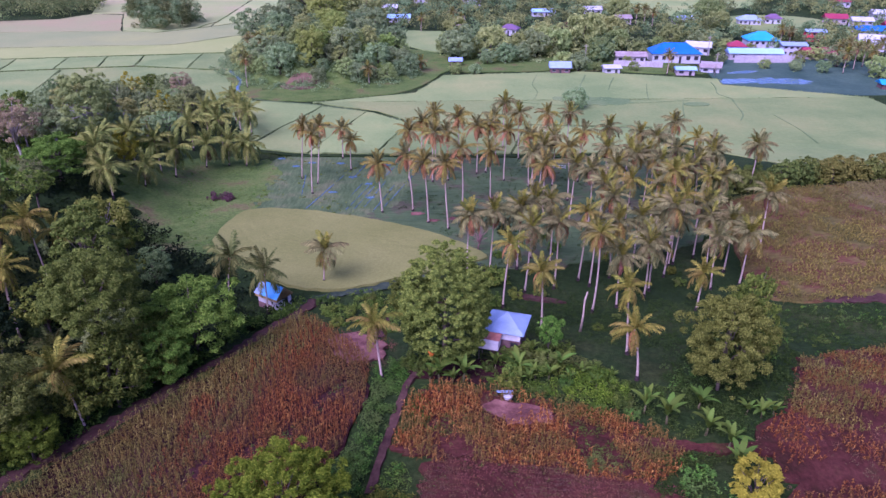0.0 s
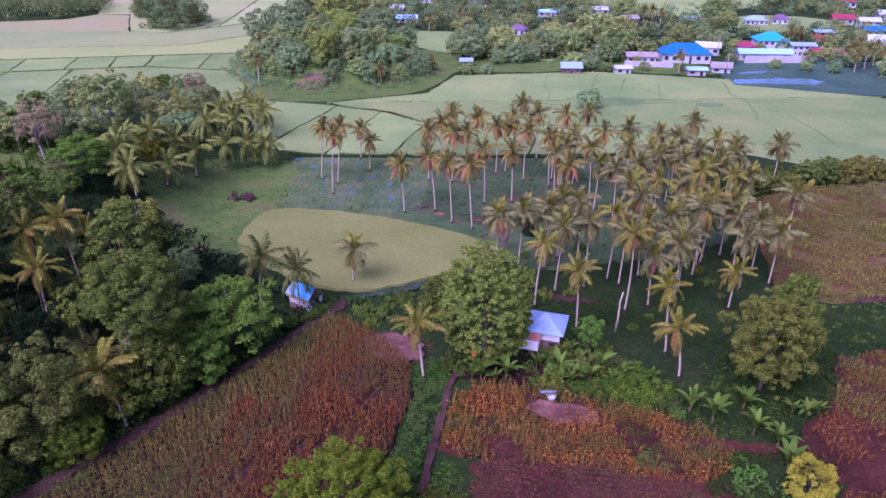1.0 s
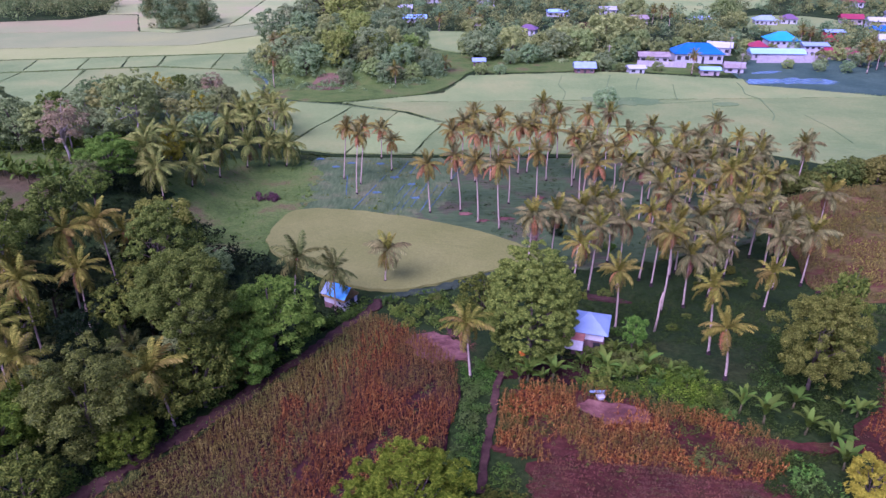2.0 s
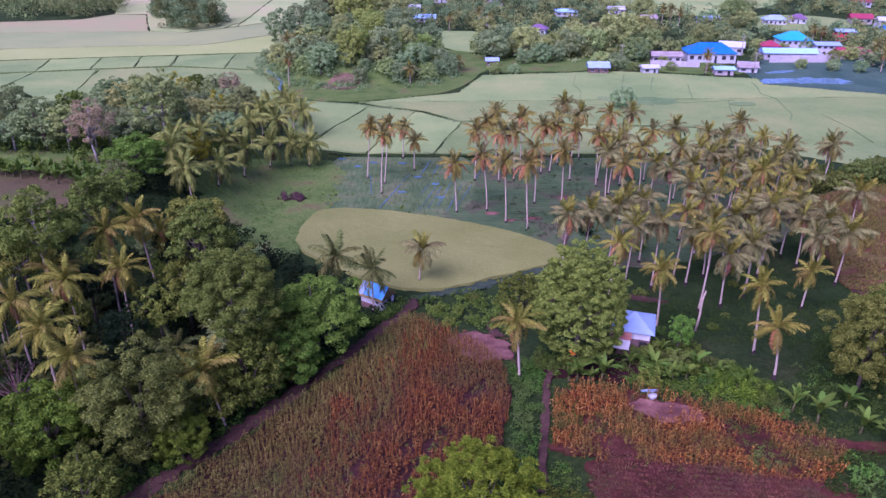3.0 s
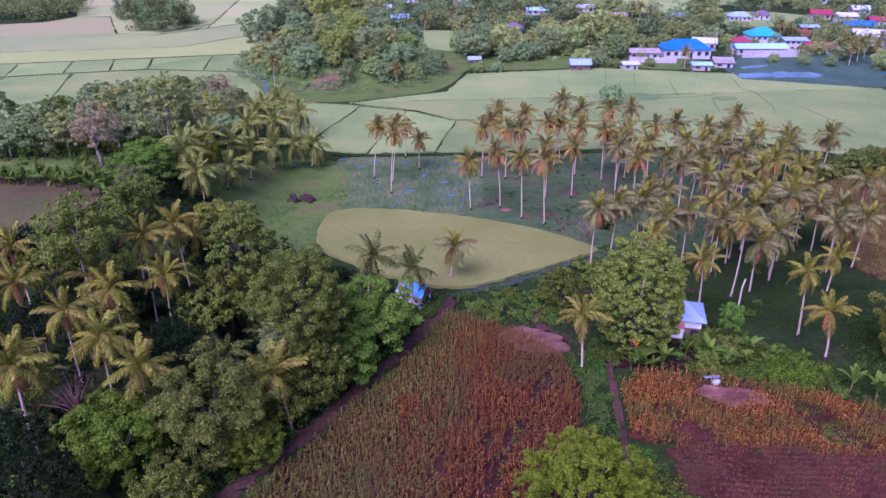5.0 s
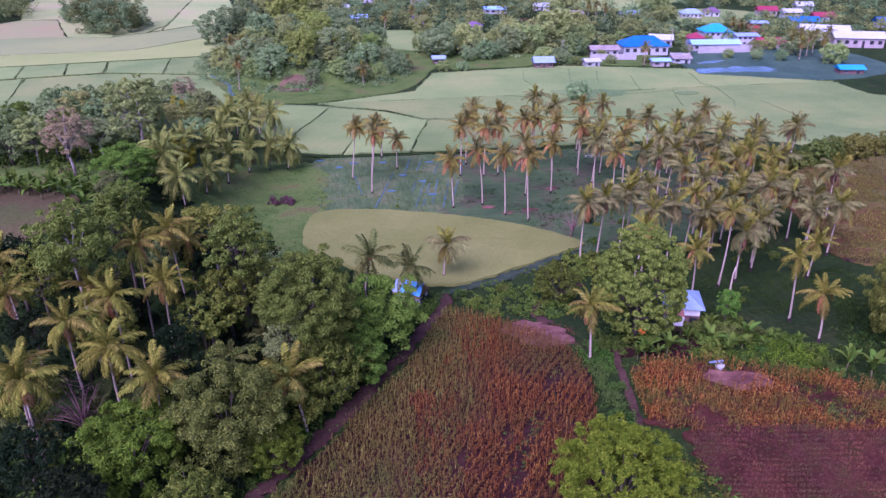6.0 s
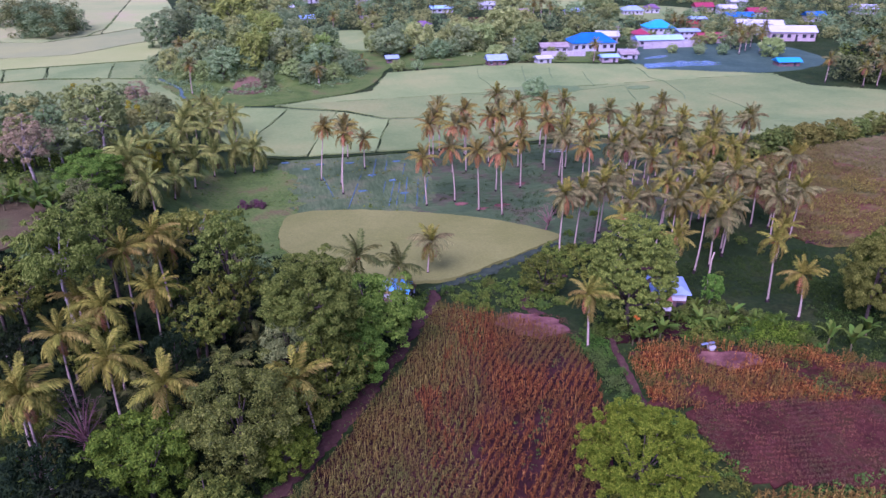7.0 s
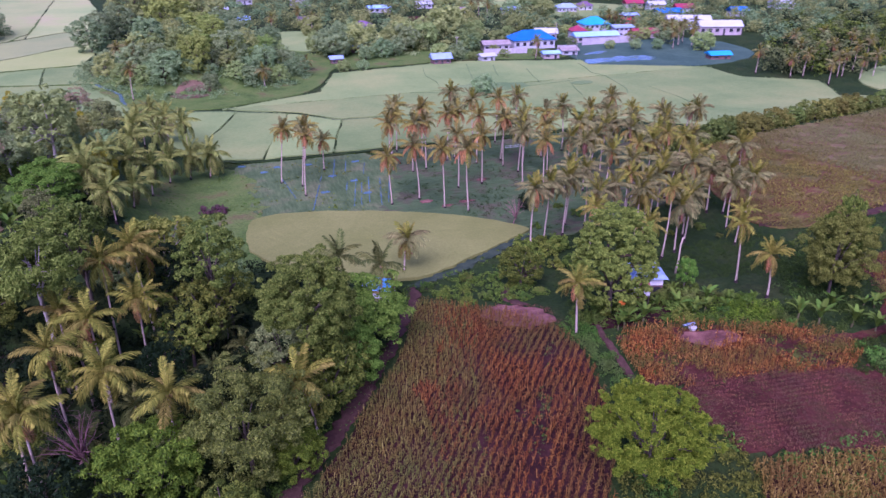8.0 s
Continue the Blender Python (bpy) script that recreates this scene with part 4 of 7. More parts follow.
SAPLING = tree("sapling", "young bright green tree in a garden", M["leaf_bright"], M["bark"], (1.5, 2.2, 3.0), 50, 0.45, 2600, 0.24, 0.09, 10, 30, rough=0.3)
CONE = tree("young_tree", "small dark green tree with a pointed crown", M["leaf_shade"], M["bark"], (1.1, 2.1, 2.4), 40, 0.42, 1600, 0.24, 0.08, 6, 45, low=-0.9, rough=0.1)
RUSSET = tree("russet_tree", "thin russet tree that sheds its leaves", M["leaf_russet"], M["pale_bark"], (2.6, 3.6, 6.0), 90, 0.6, 3600, 0.24, 0.2, 20, 18, rough=0.25)
BARE = tree("bare_tree", "leafless reddish grey tree with many thin twigs", M["leaf_russet"], M["twig"], (1.7, 2.0, 2.8), 60, 0.5, 0, 0.2, 0.09, 22, 19, twigs=7)
SHRUB = tree("shrub", "low leafy green shrub", M["weeds"], M["bark"], (1.3, 0.9, 0.7), 26, 0.42, 700, 0.27, 0.06, 5, 20, category="shrub", rough=0.35)
SHRUB2 = tree("shrub", "low dark green shrub", M["leaf_mid"], M["bark"], (1.2, 1.0, 0.8), 22, 0.45, 700, 0.28, 0.06, 5, 21, category="shrub", rough=0.35)
FAR_A = tree("far_tree", "distant dark green broadleaf tree", M["leaf_far_haze"], M["bark"], (4.5, 4.4, 4.2), 110, 0.95, 3300, 0.47, 0.3, 4, 22, low=-0.9, tri=True, rough=0.22)
MOUND_A = tree("hill_tree", "rounded green tree on a wooded mound", M["leaf_far_haze"], M["bark"], (4.4, 4.6, 4.5), 130, 0.85, 3300, 0.47, 0.28, 6, 28, low=-0.9, tri=True, rough=0.22)
MOUND_B = tree("hill_tree", "olive green tree on a wooded mound", M["leaf_far_olive_haze"], M["bark"], (4.4, 4.6, 4.5), 130, 0.85, 3300, 0.47, 0.28, 10, 29, low=-0.9, tri=True, rough=0.22)
FAR_B = tree("far_tree", "distant light green broadleaf tree", M["leaf_far_olive_haze"], M["bark"], (4.2, 4.2, 4.0), 110, 0.95, 3300, 0.47, 0.3, 4, 23, low=-0.9, tri=True, rough=0.22)
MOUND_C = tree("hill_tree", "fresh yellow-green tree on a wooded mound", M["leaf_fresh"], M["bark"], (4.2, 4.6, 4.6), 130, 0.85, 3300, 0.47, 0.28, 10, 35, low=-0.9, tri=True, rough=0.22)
MOUND_D = tree("hill_tree", "dull green tree on a wooded mound", M["leaf_far_haze"], M["bark"], (4.2, 4.6, 4.6), 130, 0.85, 3300, 0.47, 0.28, 8, 36, low=-0.9, tri=True, rough=0.22)
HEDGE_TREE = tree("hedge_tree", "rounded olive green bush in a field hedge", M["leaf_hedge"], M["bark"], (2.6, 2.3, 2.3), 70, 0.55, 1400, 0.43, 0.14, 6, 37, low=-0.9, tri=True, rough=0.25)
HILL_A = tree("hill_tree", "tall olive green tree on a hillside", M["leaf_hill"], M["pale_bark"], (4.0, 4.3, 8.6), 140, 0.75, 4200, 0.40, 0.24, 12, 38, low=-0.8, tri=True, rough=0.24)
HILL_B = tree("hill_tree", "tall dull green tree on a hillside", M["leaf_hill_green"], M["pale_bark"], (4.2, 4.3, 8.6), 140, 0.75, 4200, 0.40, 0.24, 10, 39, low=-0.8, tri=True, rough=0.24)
# Unidentified orange spot in the mango, built here as a spray of leaves.
part("withered_spray", mesh_of("withered_spray", *leaf_cards([(-1.6, -5.0, 5.0), (-1.5, -5.1, 4.75)], [0.3, 0.26], 60, 0.24, np.random.default_rng(5)), M["orange_spot"]), MANGO, "bright orange spot of unknown kind, built of leaf shapes")
BANANAS = [banana_plant(31), banana_plant(32), banana_plant(33)]
# ---------------- maize ----------------
M["corn_dry"] = leafy("dry_maize_brown", [(0.0, (0.0448, 0.0151, 0.0057)), (0.35, (0.1288, 0.0423, 0.0095)), (0.65, (0.2464, 0.1009, 0.0173)), (0.88, (0.4704, 0.2724, 0.0574)), (1.0, (0.6944, 0.5246, 0.1913))], 0.0, 0.0, 0.15, patch=(0.10, 0.10, 0.024), patch_scale=0.12, spots=(0.16, 0.05, 0.02))
M["corn_tan"] = leafy("tan_maize", [(0.0, (0.0820, 0.0773, 0.0191)), (0.4, (0.1271, 0.1159, 0.0293)), (0.8, (0.1763, 0.1596, 0.0433)), (1.0, (0.2624, 0.2352, 0.0765))], 0.0, 0.0, 0.15, patch=(0.16, 0.17, 0.055), patch_scale=0.05)
M["corn_gold"] = leafy("golden_maize", [(0.0, (0.055, 0.036, 0.007)), (0.35, (0.135, 0.095, 0.014)), (0.65, (0.25, 0.175, 0.028)), (0.88, (0.44, 0.34, 0.08)), (1.0, (0.58, 0.48, 0.19))], 0.0, 0.0, 0.15, patch=(0.14, 0.075, 0.02), patch_scale=0.2)
M["corn_stub"] = leafy("stubble_straw", [(0.0, (0.06, 0.022, 0.012)), (0.5, (0.15, 0.062, 0.034)), (1.0, (0.30, 0.15, 0.075))], 0.0, 0.0, 0.15, patch=(0.075, 0.08, 0.03), patch_scale=0.15, spots=(0.12, 0.04, 0.045))
CORN_GAPS = [[(-24, 46), (-22.3, 46), (-18, 53.5), (-15, 59), (-16, 59.5), (-19.5, 54.5)], [(-14.8, 62), (-13.5, 61), (-10.5, 66.5), (-11.8, 67)], [(-21, 55), (-19.8, 54.6), (-19, 57), (-20.4, 57.4)], [(-27, 53.5), (-25.6, 52.6), (-24, 55.4), (-25.6, 55.6)]]
for k, gap in enumerate(CORN_GAPS):
    undergrowth("maize_weeds", "low weeds and bare soil in a gap between maize rows", gap, 0.6, 0.3, 0.5, 14, 0.16, M["weeds"], 90 + k, 0.8)
for sign, mat, words in ((-1, "corn_dry", "reddish brown"), (1, "corn", "olive brown")):
    maize("maize_field", "straight rows of dry " + words + " maize plants", CORN_MAIN, 47.9, 0.86, 0.32, 1.5, M[mat], 3, -9, leaves=9, wide=0.058, reach=0.5, spread=0.9, side=((-18.7, 82.9), (-29.5, 48.9), sign), holes=CORN_GAPS)
maize("maize_field", "ragged rows of dry orange-brown maize", CORN_RIGHT, -8, 0.75, 0.3, 1.5, M["corn_red"], 5, 0.26, leaves=9, wide=0.075, reach=0.5, spread=1.4, holes=[PLOT_GREEN, PLOT_STRIP, BARE_PLOT])
maize("maize_field", "thick stand of yellowing maize", CORN_LOW, 47.9, 0.62, 0.3, 1.4, M["corn_gold"], 6, -9, leaves=9, wide=0.085, reach=0.55, spread=1.7)
for sign, mat, words in ((-1, "corn_slope", "large field of dry brown maize on a slope"), (1, "corn_tan", "dry tan maize on the upper slope")):
    maize("maize_field", words, FIELD_RIGHT, 20, 0.9, 0.56, 0.95, M[mat], 7, 0.15, leaves=5, wide=0.17, reach=1.0, spread=1.6, side=((86, 90), (86, 150), sign))
maize("maize_field", "half-grown olive brown maize", [(44.5, 72.2), (57, 75.5), (66, 79.5), (80, 80), (76, 60), (52, 57), (42, 58), (38, 61), (40.4, 65.5)], -8, 0.75, 0.32, 0.95, M["corn"], 8, 0.36, leaves=7, wide=0.09, reach=0.6, spread=1.6)
maize("maize_field", "half-grown reddish maize", FIELD_RNEAR, -8, 0.75, 0.4, 0.85, M["corn_dry"], 9, 0.5, leaves=7, wide=0.09, reach=0.6, spread=1.6)


# ---------------- coconut palms ----------------
GROVE_EDGE = [(-6.5, 139.3, 12.8, -1.3), (-3, 132.2, 13.6, -0.8), (1.1, 128.6, 14, -0.8), (4.3, 143.8, 13, -0.5), (10.5, 144.6, 12, -0.3), (20.2, 154.6, 12.9, -0.5), (-13, 138.3, 11, -0.6), (-20.1, 103.7, 6.3, 0.6)]
GROVE_NEAR = [(9.3, 93.4, 11, 0.8), (13.8, 83.3, 9.3, -0.4), (22.7, 91.3, 13.4, -0.1), (23.5, 74.3, 9.9, -1), (22.9, 67.4, 7.2, -1.1), (23, 104.6, 12.8, 0.5), (28.5, 105.6, 7.1, -0.7), (38.8, 92.1, 6.6, 0.1), (50.4, 127, 11.8, 1), (41.1, 111.3, 13.4, 0.5), (43.6, 120.1, 15.1, -1.3), (33, 117.3, 14.1, 0.8), (61.3, 162.6, 8.2, -0.1), (42.4, 130.9, 9.3, 0.5), (-7.2, 67.5, 7.9, -0.6)]
PADDY_PALMS = [(-34.2, 159.9, 13.4, 1.4), (-30, 149.9, 14.3, 1), (-29.8, 156.4, 14.4, 1.4), (-26.3, 175.2, 8.2, 0.2), (-23, 166, 7.8, 0.2)]
HUT_PALMS = [(-33.7, 95.6, 8.6, 1.1), (-26.9, 92.2, 7.2, 0.1), (-41.4, 63.6, 8.3, -1.5)]
MEADOW_PALMS = [(-67.1, 132.3, 6.6, -0.4), (-64.9, 142.9, 5.1, 0.8), (-62, 153.2, 7.1, 0.9), (-58.9, 165.3, 6, 0.8), (-54.4, 169, 6.6, 0.6), (-50, 169.1, 6.2, 0.8)]
GROVE_BACK = [(-8.2, 158.7, 12.5), (-5.4, 166.9, 12.5), (-2.5, 157.8, 12.5), (-2, 174.8, 12.5), (1.2, 158.7, 12.5), (3.9, 171, 12.5), (8.3, 163.4, 12.5), (10.6, 164.4, 12.5), (16.5, 185.1, 12.5), (13.5, 170.5, 12.5), (14.7, 158.7, 12.5), (19.8, 174.8, 12.5), (25.9, 173.7, 12.5), (25.8, 155.1, 12.5), (32.3, 173.7, 12.5), (32.3, 157.8, 12.5), (39.9, 161, 12.5), (35.7, 145.7, 12.5), (27.9, 145.7, 12.5), (26.2, 133.1, 12.5), (19.6, 141.5, 12.5), (20.8, 133.1, 12.5)]
GROVE_MIDDLE = [(45.9, 159.5, 12), (49.4, 155.4, 12), (56.1, 164.9, 12), (50.4, 145.7, 12), (58.2, 145.2, 12), (41.2, 143.2, 12), (29.5, 122.1, 12), (30, 114.6, 12), (44.9, 137.7, 12), (44.5, 144, 12), (48.8, 131.2, 12), (29.9, 131.6, 12), (52.6, 135.9, 12), (4.2, 104.7, 12), (8.1, 107.3, 12), (13, 109.2, 12), (15.9, 113.7, 12), (19.1, 111.6, 12), (13.4, 99.8, 12), (18.4, 101.3, 12)]
GROVE_FRONT = [(33.9, 111.2, 9.5), (32.4, 98, 9.5), (46.6, 109.8, 9.5), (44.2, 100.8, 9.5), (40, 110.3, 9.5), (30.1, 107.6, 9.5), (41.2, 119.4, 9.5)]
MEADOW_BACK = [(-70.9, 136.5, 8), (-69.4, 149.9, 8), (-66.8, 179.9, 8), (-60.5, 185.2, 8), (-59.7, 200.5, 8), (-65.9, 200.7, 8), (-54.8, 194, 8), (-64.8, 152.4, 8), (-67.7, 195.8, 8), (-63.7, 210.7, 8), (-72.4, 141.7, 8)]
FOREST_PALMS = [(-67.7, 72.5, 12.6), (-62.1, 67.7, 11.4), (-64.1, 78.1, 12.6), (-55.9, 61, 11.6), (-59.7, 83.2, 11.9), (-63.8, 88.6, 15.3), (-59.6, 93.2, 16), (-77.7, 82.6, 12), (-59.3, 97.7, 12), (-68.1, 61, 12), (-69.8, 63.4, 12), (-82.9, 92.6, 12), (-68.4, 82.2, 12)]
for i, q in enumerate(GROVE_EDGE):
    coconut_palm(*q, seed=0 + i, old=0.7, group="coconut palms in the grove", size=1.1, broad="warm" if q[1] > 110 else False, label="tall coconut palm with golden fronds and an orange skirt" if q[1] > 110 else "small coconut palm standing in ripe rice")
for i, q in enumerate(GROVE_NEAR):
    coconut_palm(*q, seed=40 + i, old=0.75, group="coconut palms in the grove", size=0.93, broad=True)
for i, q in enumerate(PADDY_PALMS):
    coconut_palm(*q, seed=80 + i, old=0.7, group="coconut palms in the paddy", size=1.0, broad="warm", label="slender coconut palm with orange lower fronds in a wet paddy")
for i, q in enumerate(HUT_PALMS):
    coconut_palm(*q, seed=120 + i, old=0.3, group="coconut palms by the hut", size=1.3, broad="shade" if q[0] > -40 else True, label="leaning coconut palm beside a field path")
for i, q in enumerate(MEADOW_PALMS):
    coconut_palm(*q, seed=160 + i, old=0.0, group="coconut palms by the meadow", size=1.36, broad='green', label="bushy coconut palm with green fronds at the edge of a meadow")
for i, q in enumerate(GROVE_BACK):
    coconut_palm(*q, seed=200 + i, old=0.55, group="coconut palms in the grove", size=1.1, broad="warm" if q[0] < 16 or i % 3 == 0 else False)
for i, q in enumerate(GROVE_MIDDLE):
    coconut_palm(*q, seed=240 + i, old=0.45, group="coconut palms in the grove", size=1.1)
for i, q in enumerate(GROVE_FRONT):
    coconut_palm(*q, seed=280 + i, old=0.45, group="coconut palms in the grove", size=1.1)
for i, q in enumerate(MEADOW_BACK):
    coconut_palm(*q, seed=320 + i, old=0.0, group="coconut palms by the meadow", size=1.36, broad='green', label="bushy coconut palm with green fronds at the edge of a meadow")
for i, q in enumerate(FOREST_PALMS):
    coconut_palm(*q, seed=360 + i, old=0.25, group="coconut palms in the wood", size=1.12, broad=True, label="coconut palm with yellow-green fronds above the dark wood")

# more palms, planted loosely between those
placed = GROVE_EDGE + GROVE_NEAR + GROVE_BACK + GROVE_MIDDLE + GROVE_FRONT
pr = random.Random(21)
GROVE = [(15, 142), (24, 166), (46, 172), (61, 166), (55, 132), (49, 108), (40, 99), (28, 98), (20, 108), (16, 126)]
count = 0
for _ in range(3000):
    x, y = pr.uniform(14, 62), pr.uniform(97, 173)
    if count < 6 and inside(GROVE, np.float64(x), np.float64(y)) and all((x - q[0]) ** 2 + (y - q[1]) ** 2 > 17 for q in placed):
        h = pr.uniform(10.0, 13.0)
        placed.append((x, y, h))
        coconut_palm(x, y, h, pr.uniform(0.1, 1.0), 1.12, 600 + count, 0.45)
        count += 1

yr = random.Random(5)
for k, (x, y) in enumerate([(-56, 66), (-61, 74), (-52, 78), (-66, 70), (-70, 66), (-50, 90), (-56, 96), (-74, 76), (-62, 58), (-58, 104), (-72, 92), (-48, 84), (-64, 82), (-78, 70)]):
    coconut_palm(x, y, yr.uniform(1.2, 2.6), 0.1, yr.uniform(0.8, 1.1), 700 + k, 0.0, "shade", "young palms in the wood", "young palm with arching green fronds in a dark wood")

GROVE_EAST = [(66.6, 142.7, 11), (48.8, 107.6, 10), (45.8, 114.3, 11), (33.9, 100.5, 10), (30.2, 104.8, 10.5), (54.6, 127.7, 11), (49.4, 102.1, 10), (58.3, 115.6, 10.5), (43.4, 117.8, 11), (45.2, 129.3, 11.5), (24.5, 102.4, 10), (39.6, 92.6, 9), (57.4, 141.1, 11.5), (26.9, 93.4, 9)]
for i, (x, y, h) in enumerate(GROVE_EAST):
    if all((x - q[0]) ** 2 + (y - q[1]) ** 2 > 7 for q in placed):
        coconut_palm(x, y, h, 0, 1.15, 800 + i, 0.45)

# ---------------- trees ----------------
for i, (x, y, s) in enumerate([(-99.4, 150.4, 0.81), (-113, 199, 1.05), (-107.2, 198.8, 1.12), (-102.2, 197.8, 1.03), (-101.2, 210.5, 1.01), (-94, 199.8, 1.1), (-92.7, 209.5, 0.99), (-86.4, 200.5, 0.95), (-81.8, 194.3, 0.85), (-81.5, 209.8, 0.83), (-75.9, 198.6, 0.86), (-89.4, 152.6, 0.8), (-94.7, 153.4, 0.73), (-77.6, 214.5, 0.77), (-77.3, 155, 0.63)]):
    put((HILL_A, HILL_B)[i % 2], x, y, s, i * 71.0)
for i, (x, y, s, up) in enumerate([(0.2, 71.9, 1.0, 1.0)]):
    put(MANGO, x, y, s, i * 77.0, tall=up)
put(DUSTY, 31.6, 65.2, 0.76, 40, tall=1.26)
put(ROUND, 34.9, 68.0, 0.72, 140, tall=2.15)
for i, (x, y, s, up) in enumerate([(-13.4, 42.7, 1.0, 1.0)]):
    put(ACACIA, x, y, s, i * 77.0, tall=up)
for i, (x, y, s, up) in enumerate([(28.5, 47.5, 1.1, 1), (-69.2, 147.3, 1.34, 1.45), (-102.7, 231.3, 1.58, 1)]):
    put(YELLOW, x, y, s, i * 77.0, tall=up)
put(HILL_A, -78.5, 152.2, 1.35, 50)
put(GIANT, -40.6, 70.3, 1.0, 20)
put(CLUMP, -48.8, 60.3, 1.0, 60)
put(SPREAD, -35.6, 73.0, 0.72, 200, tall=1.2)
put(BRIGHT, -44.6, 58.6, 0.62, 20)
put(BRIGHT, -58.0, 58.2, 1.05, 60)
put(SLIM_T, -66.8, 94.8, 1.08, 10)
put(SLIM_T, -50.5, 89.3, 1.0, 100)
put(ROUND_T, -52.5, 86.0, 0.8, 10)
put(ROUND_T, -49.0, 92.0, 0.75, 190)
for i, (x, y, s, up) in enumerate([(-32.9, 78.6, 1.14, 1.1), (-76.3, 131.8, 1.06, 0.95), (-55.9, 92.4, 0.52, 1)]):
    put(SPREAD, x, y, s, i * 77.0, tall=up)
for i, (x, y, s, up) in enumerate([(-38.8, 73.3, 0.9, 1), (-37.1, 73, 0.79, 1), (-37.2, 77.9, 0.93, 1), (-51.5, 51.5, 0.75, 1), (-121.3, 197.8, 1.39, 1), (-97.5, 234.3, 1.06, 1)]):
    put(ROUND, x, y, s, i * 77.0, tall=up)
for i, (x, y, s, up) in enumerate([(-43.4, 77.4, 0.86, 1), (-104.8, 151.3, 1.22, 1), (-141.5, 202.6, 1.34, 1), (-107.4, 205.9, 1.43, 1), (-92, 205.4, 1.1, 1), (-87.9, 224.5, 1.18, 1), (-76.4, 209.9, 1.18, 1), (-116.3, 211.7, 1.33, 1)]):
    put(DARK, x, y, s, i * 77.0, tall=up)
for i, (x, y, s, up) in enumerate([(-66, 78, 0.7, 1.0)]):
    put(ROUND_T, x, y, s, i * 77.0, tall=up)
for i, (x, y, s, up) in enumerate([(-67.6, 57.0, 0.75, 0.9), (-56.6, 98.6, 0.94, 1), (-55.6, 83.2, 0.73, 1), (-82.6, 95.7, 0.93, 1)]):
    put(DARK_T, x, y, s, i * 77.0, tall=up)
for i, (x, y, s, up) in enumerate([(-69.6, 83.9, 1.2, 1.07)]):
    put(TALL_T, x, y, s, i * 77.0, tall=up)
for i, (x, y, s, up) in enumerate([(-57.5, 107.5, 1.27, 1)]):
    put(TALL, x, y, s, i * 77.0, tall=up)
for i, (x, y, s, up) in enumerate([(-89.5, 142.3, 1.45, 0.98), (-83.2, 222.7, 1.31, 1)]):
    put(RUSSET, x, y, s, i * 77.0, tall=up)
for i, (x, y, s, up) in enumerate([(6.5, 117.7, 1.29, 1)]):
    put(BARE, x, y, s, i * 77.0, tall=up)
for x, y, s in [(-39.2, 68.0, 0.9), (-42.0, 65.5, 0.7), (-36.0, 74.0, 0.7)]:
    put(ROUND, x, y, s, x * 40, tall=1.3)
put(BARE, -66.2, 65.5, 1.9, 40, "leafless reddish tree in a dark wood")
put(CONE, 12.0, 124.5, 1.0)
put(SAPLING, 13.3, 73.3, 0.8, tall=1.55)
for x, y, s in ((10.0, 72.4, 1.25), (8.4, 72.0, 1.0), (10.4, 70.4, 1.0), (9.4, 68.2, 0.8), (11.6, 69.4, 0.9), (12.8, 71.8, 1.0)):
    put(SHRUB, x, y, s, x * 50)
put(ROUND, -4.6, 90.2, 0.78, 30, tall=0.95)
put(MOUND_C, -50.0, 268.5, 1.15, 30, tall=1.35)
put(YELLOW, -98.5, 221.5, 1.7, 40, tall=1.5)
put(YELLOW, -80.5, 201.0, 1.5, 80, tall=1.6)
# ---------------- woods, hedges and undergrowth ----------------


WOOD = [(-23, 95), (-31, 78.5), (-38, 68.5), (-43, 62), (-48.5, 55), (-66, 34), (-112, 30), (-112, 102), (-92, 105), (-82, 113), (-80, 128), (-74, 141), (-60, 128), (-47, 118), (-35, 104)]
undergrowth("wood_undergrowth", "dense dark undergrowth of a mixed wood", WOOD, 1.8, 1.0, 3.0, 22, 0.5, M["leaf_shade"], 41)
# Dark grass tone on these: the wood's shade put into their colour.
undergrowth("wood_saplings", "young green growth along the wood", WOOD, 3.6, 1.1, 3.6, 60, 0.34, M["leaf_grass"], 42, 0.5)
PATH_SIDE = [(-21.6, 96.5), (-23.4, 91.2), (-30.9, 77.1), (-37.3, 67.8), (-42.0, 61.7), (-47.6, 54.6), (-62, 37), (-66, 38), (-50, 57), (-44.5, 64.5), (-39.5, 70.5), (-33, 80), (-25.5, 94)]
undergrowth("path_bushes", "leafy green bushes along a field path", PATH_SIDE, 0.9, 0.7, 2.2, 40, 0.28, M["leaf_mid"], 70, 1.2)
undergrowth("path_weeds", "low weeds at the edges of a field path", [(-20, 96), (-21.4, 91), (-29, 77), (-35.4, 67.6), (-40.2, 61.4), (-45.5, 54.6), (-60, 36), (-63, 36), (-47.6, 55.4), (-41.9, 62.4), (-37, 68.4), (-30.6, 77.6), (-23.2, 91.4)], 0.6, 0.25, 0.3, 8, 0.14, M["weeds"], 71, 0.42)
HEDGE = [(-5.4, 72), (-4.0, 69), (-4.8, 66), (-5.8, 60), (-6.6, 55.5), (-7.3, 51), (-9.5, 45), (-14, 36), (-17.4, 36), (-12.4, 47), (-9.4, 55), (-8.2, 63), (-8.4, 70)]
undergrowth("hedge_strip", "green weeds and bushes between two maize plots", HEDGE, 0.62, 0.5, 1.7, 40, 0.18, M["weeds"], 43, 2.0)
GARDEN = [(-6, 70), (-2, 67.5), (6, 66.2), (12, 62.6), (18, 60.6), (21, 60), (21.5, 66), (20, 69), (18, 72), (15, 77), (11, 78), (2, 76), (-4, 75)]
